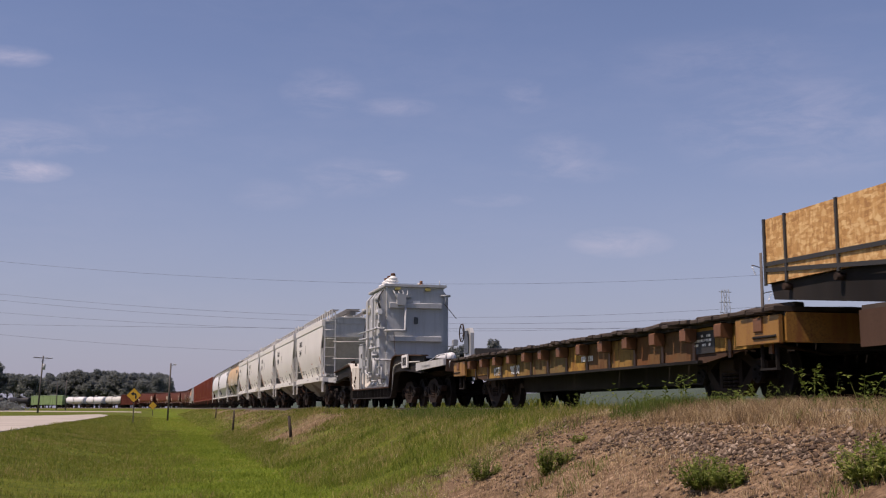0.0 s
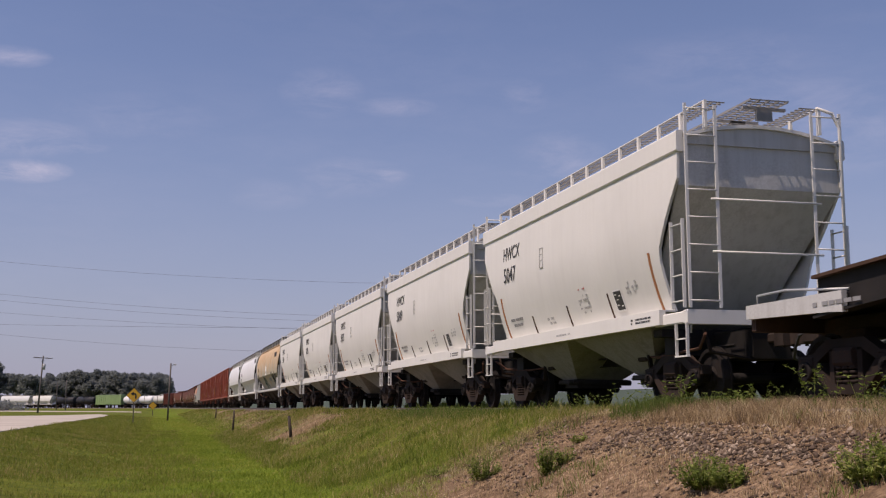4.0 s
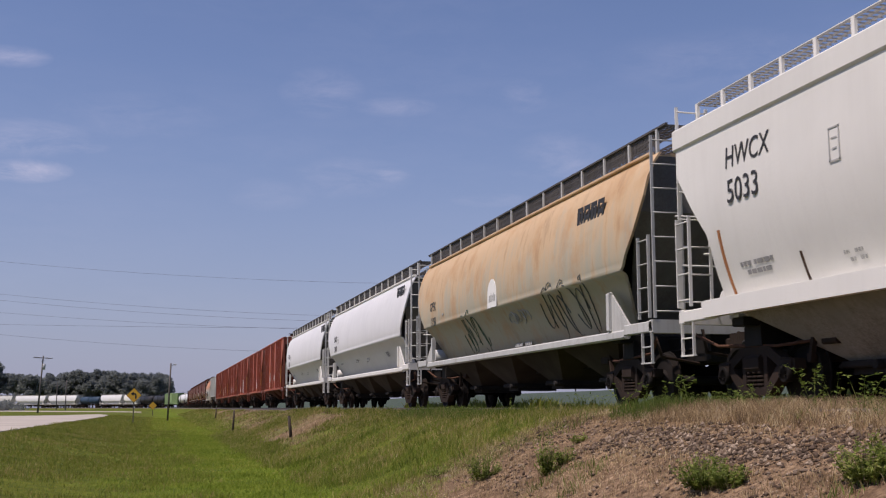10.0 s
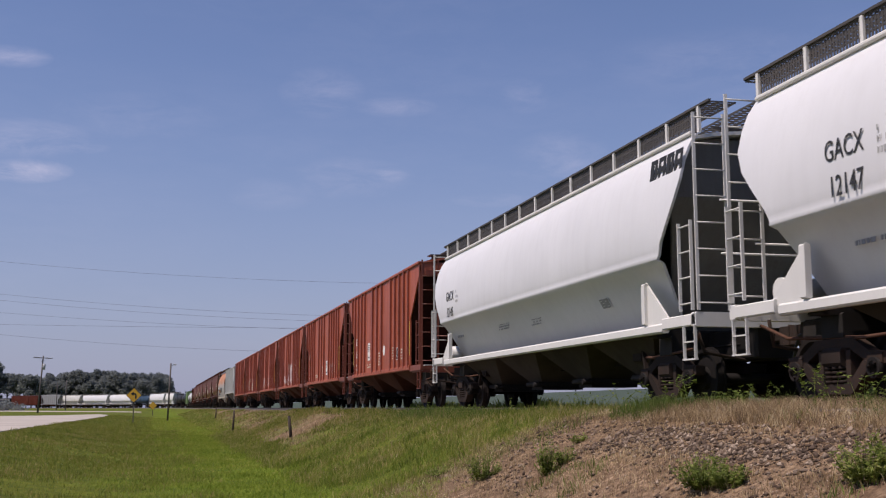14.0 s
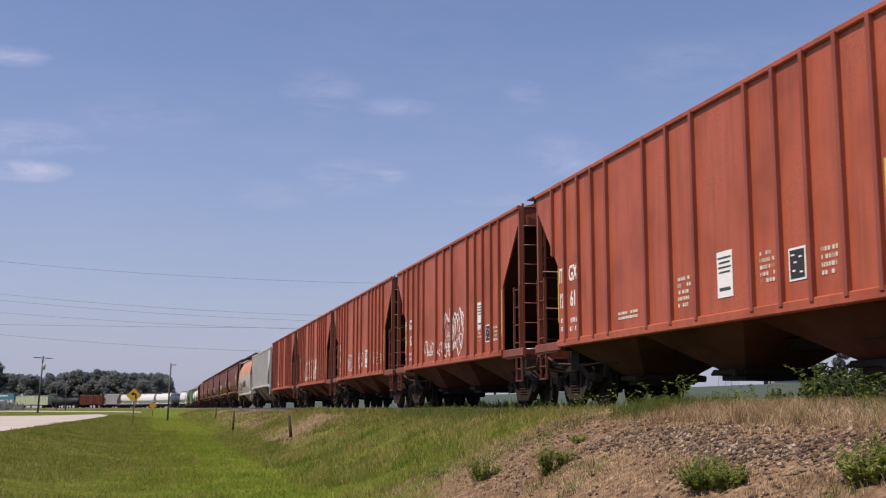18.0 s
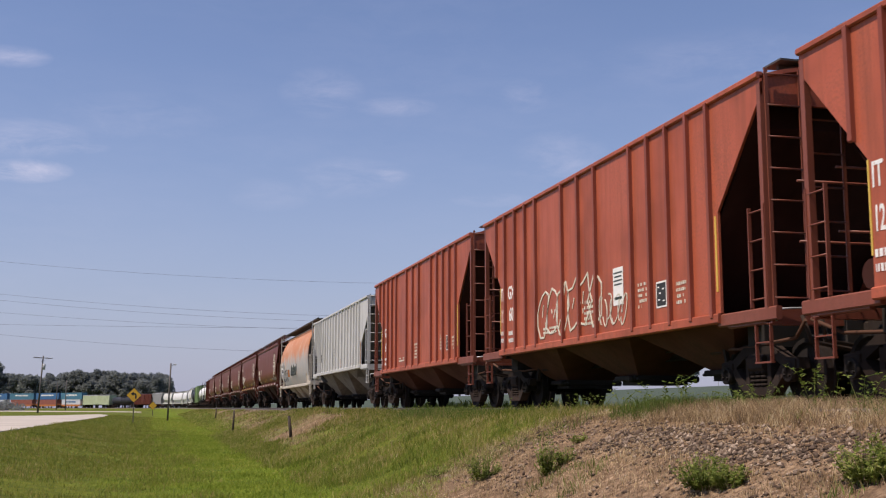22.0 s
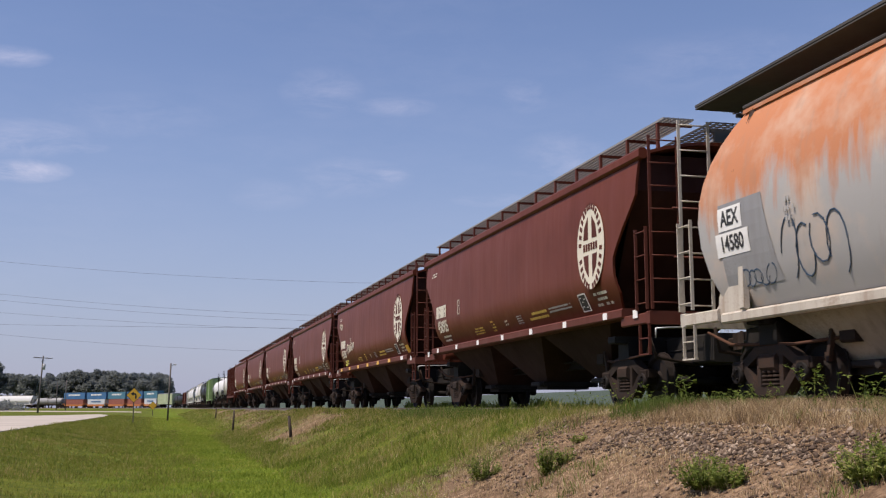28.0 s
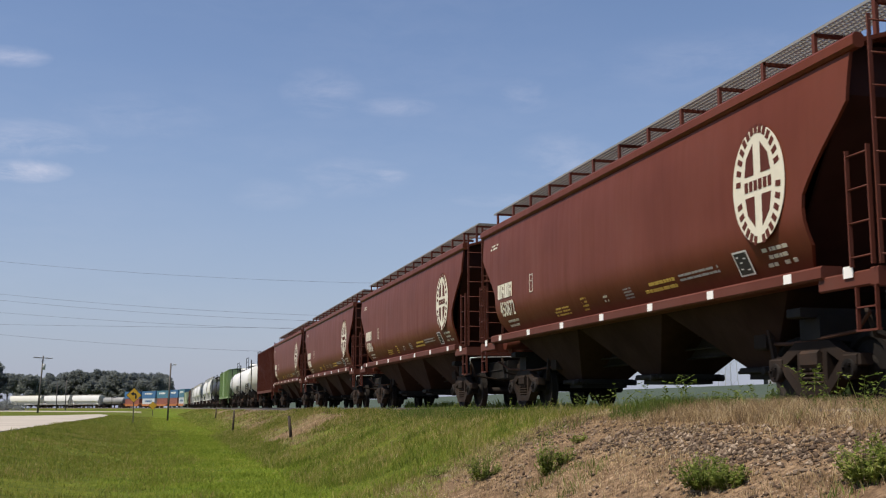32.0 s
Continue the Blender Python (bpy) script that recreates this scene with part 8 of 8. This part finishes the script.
rw = random.Random(7)
for row, depth in enumerate((608.0, 622.0, 640.0)):
    for i in range(19):
        u = -0.256 - 0.0060 * i - rw.uniform(0, 0.003) + row * 0.003
        g = sight(u, 0.143, depth + rw.uniform(-6, 6))
        plant_tree(g.x, g.y, rw.randrange(4), rw.uniform(0.94, 1.08) * (0.9 if 0.345 < -u < 0.36 else 1.0), rw.uniform(0, 6.28))
for i in range(7):
    g = sight(-0.372 - 0.011 * i, 0.143, 560 + rw.uniform(-8, 8))
    plant_tree(g.x, g.y, rw.randrange(4), rw.uniform(1.0, 1.15), rw.uniform(0, 6.28))
for u, d, s, k in ((0.015, 210, 0.55, 0), (0.030, 205, 0.60, 1), (0.047, 215, 0.58, 2), (0.060, 222, 0.50, 3)):
    g = sight(u, 0.143, d)
    plant_tree(g.x, g.y, k, s * 0.95, rw.uniform(0, 6.28), "green broadleaf tree beyond the track", "trees beyond the track")
for u, d, s, k in ((0.415, 42, 0.19, 0), (0.44, 44, 0.2, 1), (0.36, 60, 0.16, 2), (0.47, 40, 0.22, 2), (0.22, 95, 0.2, 3), (0.12, 120, 0.2, 1)):
    g = sight(u, 0.143, d)
    plant_tree(g.x, g.y, k, s, rw.uniform(0, 6.28), "young green tree beyond the track", "trees beyond the track")


def bush(x, y, w, h, n, size, seed, label, group="bushes", mat="weed_leaf"):
    rng, r = np.random.default_rng(seed), random.Random(seed)
    clumps = [(w * r.uniform(-0.8, 0.8), w * r.uniform(-0.8, 0.8), h * r.uniform(0.1, 0.8), w * r.uniform(0.10, 0.24)) for _ in range(16)]
    b = thing("bush", label, "bush", group, at=pose(x, y, put_on_ground(x, y) - 0.03))
    m = Mesh()
    for c in clumps:
        m.rod((c[0] * 0.2, c[1] * 0.2, 0), c[:3], 0.008 * w, 5, 0.003 * w)
    part("stem", m, "pole_wood", b)
    V, F = leaf_cloud(n, clumps, size, rng)
    part("foliage", mesh_from(V, F, "foliage"), mat, b)
    return b


def leafy_clump(x, y, w, h, stems, seed, label="low leafy green weed clump on the dry bank"):
    """Many thin stems that spread from a root, set with small leaves."""
    rng = np.random.default_rng(seed)
    b = thing("weed_clump", label, "weed", "weed clumps", at=pose(x, y, put_on_ground(x, y) - 0.02))
    m, V = Mesh(), []
    for _ in range(stems):
        a, out = rng.uniform(0, 6.28), w * rng.uniform(0.1, 1.0) ** 0.7
        tall = h * rng.uniform(0.45, 1.0) * (1.15 - 0.5 * out / w)
        root = np.array([math.cos(a), math.sin(a), 0]) * out * 0.45
        tip = np.array([math.cos(a) * out, math.sin(a) * out, tall])
        m.rod(tuple(root), tuple(tip), 0.004, 4, 0.002)
        for k in range(24):
            t = rng.uniform(0.15, 1.0)
            p = root + (tip - root) * t + rng.normal(size=3) * 0.008
            d = rng.normal(size=3) * [1, 1, 0.5] + [0, 0, 0.25]
            d *= rng.uniform(0.025, 0.060) * (1.2 - 0.4 * t) / np.linalg.norm(d)
            s = np.cross(d, [0.2, 0.1, 1.0]) * 0.33
            V += [p, p + d * 0.5 + s, p + d, p + d * 0.5 - s]
    tagged(part("stem", m, "weed_leaf", b), kind="stuff")
    V = np.array(V)
    part("foliage", mesh_from(V, np.arange(len(V)).reshape(-1, 4), "foliage"), "clump_leaf", b)


for x, y, w, h, n, sd in ((4.42, 15.1, 0.32, 0.40, 46, 31), (4.75, 13.3, 0.20, 0.50, 40, 32), (5.0, 13.4, 0.16, 0.30, 20, 37), (4.92, 9.5, 0.34, 0.36, 80, 33), (4.98, 9.15, 0.22, 0.26, 30, 36), (5.30, 7.62, 0.30, 0.36, 60, 34), (5.5, 7.5, 0.22, 0.38, 30, 35), (4.3, 17.0, 0.25, 0.18, 20, 38), (5.5, 14.2, 0.16, 0.16, 14, 39), (4.6, 9.0, 0.16, 0.14, 16, 40)):
    leafy_clump(x, y, w, h, n, sd)
for i in range(5):
    g = sight(-0.425 + 0.0085 * i, 0.143, 330 + 12 * (i % 3))
    bush(g.x, g.y, 7.0, 4.2 - 0.4 * i, 600, 0.35, 40 + i, "dark green hedge bush beside the road", "hedge bushes", "hazed_leaf")


for i in range(13):
    far = 46 + 5 * (i % 3)
    g = sight(0.345 + 0.011 * i, 0.143, far)
    bush(g.x, g.y, 2.4 + 0.5 * (i % 2), 0.8 + 1.7 * min(1.0, i / 9.0), 900, 0.13, 70 + i, "dense green bush on the rise beyond the track", "bushes beyond the track", "hedge_leaf")


def weed_meshes(seed, h):
    """A bent stalk with side shoots, set with small drooping leaves of uneven size."""
    r = random.Random(seed)
    m, leaf = Mesh(), Mesh()

    def leaves(p, size, n):
        for _ in range(n):
            a, ll = r.uniform(0, 6.28), size * r.uniform(0.5, 1.2)
            d = Vector((math.cos(a), math.sin(a), r.uniform(-0.6, 0.7))).normalized()
            sd = d.cross(Vector((r.uniform(-0.5, 0.5), r.uniform(-0.5, 0.5), 1))).normalized() * ll * r.uniform(0.22, 0.36)
            leaf.face([p, p + d * ll * 0.45 + sd, p + d * ll, p + d * ll * 0.45 - sd])

    def shoot(p, d, length, rad, size, level):
        n = max(3, int(length / 0.09))
        bend = Vector((r.uniform(-1, 1), r.uniform(-1, 1), r.uniform(-0.5, 0.2))) * 0.16
        for i in range(n):
            q = p + d * (length / n)
            m.rod(p, q, rad * (1 - 0.7 * i / n), 4, rad * (1 - 0.7 * (i + 1) / n), caps=False)
            if level or i > n * 0.3:
                leaves(q, size, r.choice((0, 1, 2, 2, 3)))
            if not level and i > n * 0.25 and r.random() < 0.45:
                a = r.uniform(0, 6.28)
                shoot(q, Vector((math.cos(a), math.sin(a), r.uniform(0.2, 0.9))).normalized(), length * r.uniform(0.2, 0.4), rad * 0.6, size * 0.9, 1)
            p, d = q, (d + bend * r.uniform(0.3, 1.0) + Vector((r.gauss(0, 0.06), r.gauss(0, 0.06), 0))).normalized()
        leaves(p, size * 0.8, 4)

    for _ in range(r.randint(1, 3)):
        a = r.uniform(0, 6.28)
        shoot(Vector((0.03 * math.cos(a), 0.03 * math.sin(a), 0)), Vector((0.35 * math.cos(a), 0.35 * math.sin(a), 1)).normalized(), h * r.uniform(0.75, 1.05), 0.006, 0.075, 0)
    return fixed(m.data("stem")), leaf.data("foliage")


WEEDS = [weed_meshes(50 + i, h) for i, h in enumerate((0.80, 0.62, 0.66, 0.45, 0.38, 0.72, 0.5))]


def weed(x, y, k, size=1.0, turn=0.0):
    w = thing("weed", "leafy green weed standing in dry grass", "weed", "trackside weeds", at=Matrix.Translation((x, y, put_on_ground(x, y) - 0.02)) @ Matrix.Rotation(turn, 4, "Z") @ Matrix.Scale(size, 4))
    tagged(part("stem", WEEDS[k][0], "weed_leaf", w), kind="stuff")
    part("foliage", WEEDS[k][1], "weed_leaf", w)


for i in range(110):
    y = 9.0 + 27 * (i / 109) ** 1.4 + rw.uniform(-0.4, 0.4)
    weed(rw.uniform(6.7, 7.8), y, rw.choice((1, 2, 3, 4, 4, 6)), rw.uniform(0.3, 0.7), rw.uniform(0, 6.28))
for x, y, k, s in ((7.0, 13.85, 5, 1.15), (7.05, 14.2, 0, 0.7), (6.95, 14.6, 1, 0.8), (7.0, 11.0, 0, 0.85), (7.1, 10.75, 2, 0.8), (7.05, 10.1, 6, 0.9), (7.0, 9.85, 5, 0.6), (7.2, 9.6, 2, 0.8), (7.0, 16.1, 1, 0.8), (7.1, 12.2, 2, 0.6), (7.3, 12.9, 1, 0.6), (7.0, 15.3, 2, 0.75)):
    weed(x, y, k, s, rw.uniform(0, 6.28))


def stones(name, label, n, place, size, seed, material):
    rng = np.random.default_rng(seed)
    x, y = place(rng, n)
    s = size[0] + (size[1] - size[0]) * rng.uniform(0, 1, len(x)) ** 2.5
    z = surface(x, y) + s * 0.15
    base = np.array([(1, 0, 0), (-1, 0, 0), (0, 1, 0), (0, -1, 0), (0, 0, 0.75), (0, 0, -0.75)], dtype=float)
    V = base[None] * s[:, None, None] * rng.uniform(0.6, 1.3, (len(x), 6, 1))
    a = rng.uniform(0, 6.28, len(x))
    c, d = np.cos(a)[:, None], np.sin(a)[:, None]
    V = np.stack([V[..., 0] * c - V[..., 1] * d + x[:, None] + rng.uniform(-0.2, 0.2, (len(x), 6)) * s[:, None], V[..., 0] * d + V[..., 1] * c + y[:, None], V[..., 2] + z[:, None]], -1)
    f = np.array([(0, 2, 4), (2, 1, 4), (1, 3, 4), (3, 0, 4), (2, 0, 5), (1, 2, 5), (3, 1, 5), (0, 3, 5)])
    F = (np.arange(len(x))[:, None, None] * 6 + f[None]).reshape(-1, 3)
    me = mesh_from(V.reshape(-1, 3), F, name)
    me.materials.append(MATS[material])
    tagged(new(name, me), label, "stones", kind="stuff")


stone_material("rubble", (0.045, 0.032, 0.025), (0.115, 0.080, 0.058), (0.36, 0.28, 0.21))


def on_bank(rng, n):
    x, y = rng.uniform(4.2, 8.0, n), rng.uniform(7.6, 17.0, n)
    k = (dryness(x, y) > 0) & (patch_noise(x, y, 0.9, 33) + 0.6 * np.exp(-((x - 6.0) / 0.6) ** 2) > 0.15 + 0.4 * rng.normal(size=n))
    return x[k], y[k]


stones("bank_stones", "brown and grey loose stones on the dry bank", 7000, on_bank, (0.008, 0.040), 61, "rubble")
stones("ballast_stones", "grey crushed stones along the edge of the ballast", 26000, lambda r, n: (r.uniform(6.9, 8.7, n), 8 + 110 * r.uniform(0, 1, n) ** 1.6), (0.02, 0.055), 62, "ballast")


def in_heap(rng, n):
    y = rng.uniform(7.6, 13.6, n)
    x = 5.66 + 0.22 * rng.normal(size=n) + 0.12 * np.sin(1.7 * y)
    k = patch_noise(x, y, 1.1, 44) > -0.05 + 0.4 * rng.normal(size=n)
    return x[k], y[k]


stones("rubble_heap", "heap of broken grey-brown rubble on the dry bank", 2900, in_heap, (0.010, 0.045), 63, "rubble")
motions()
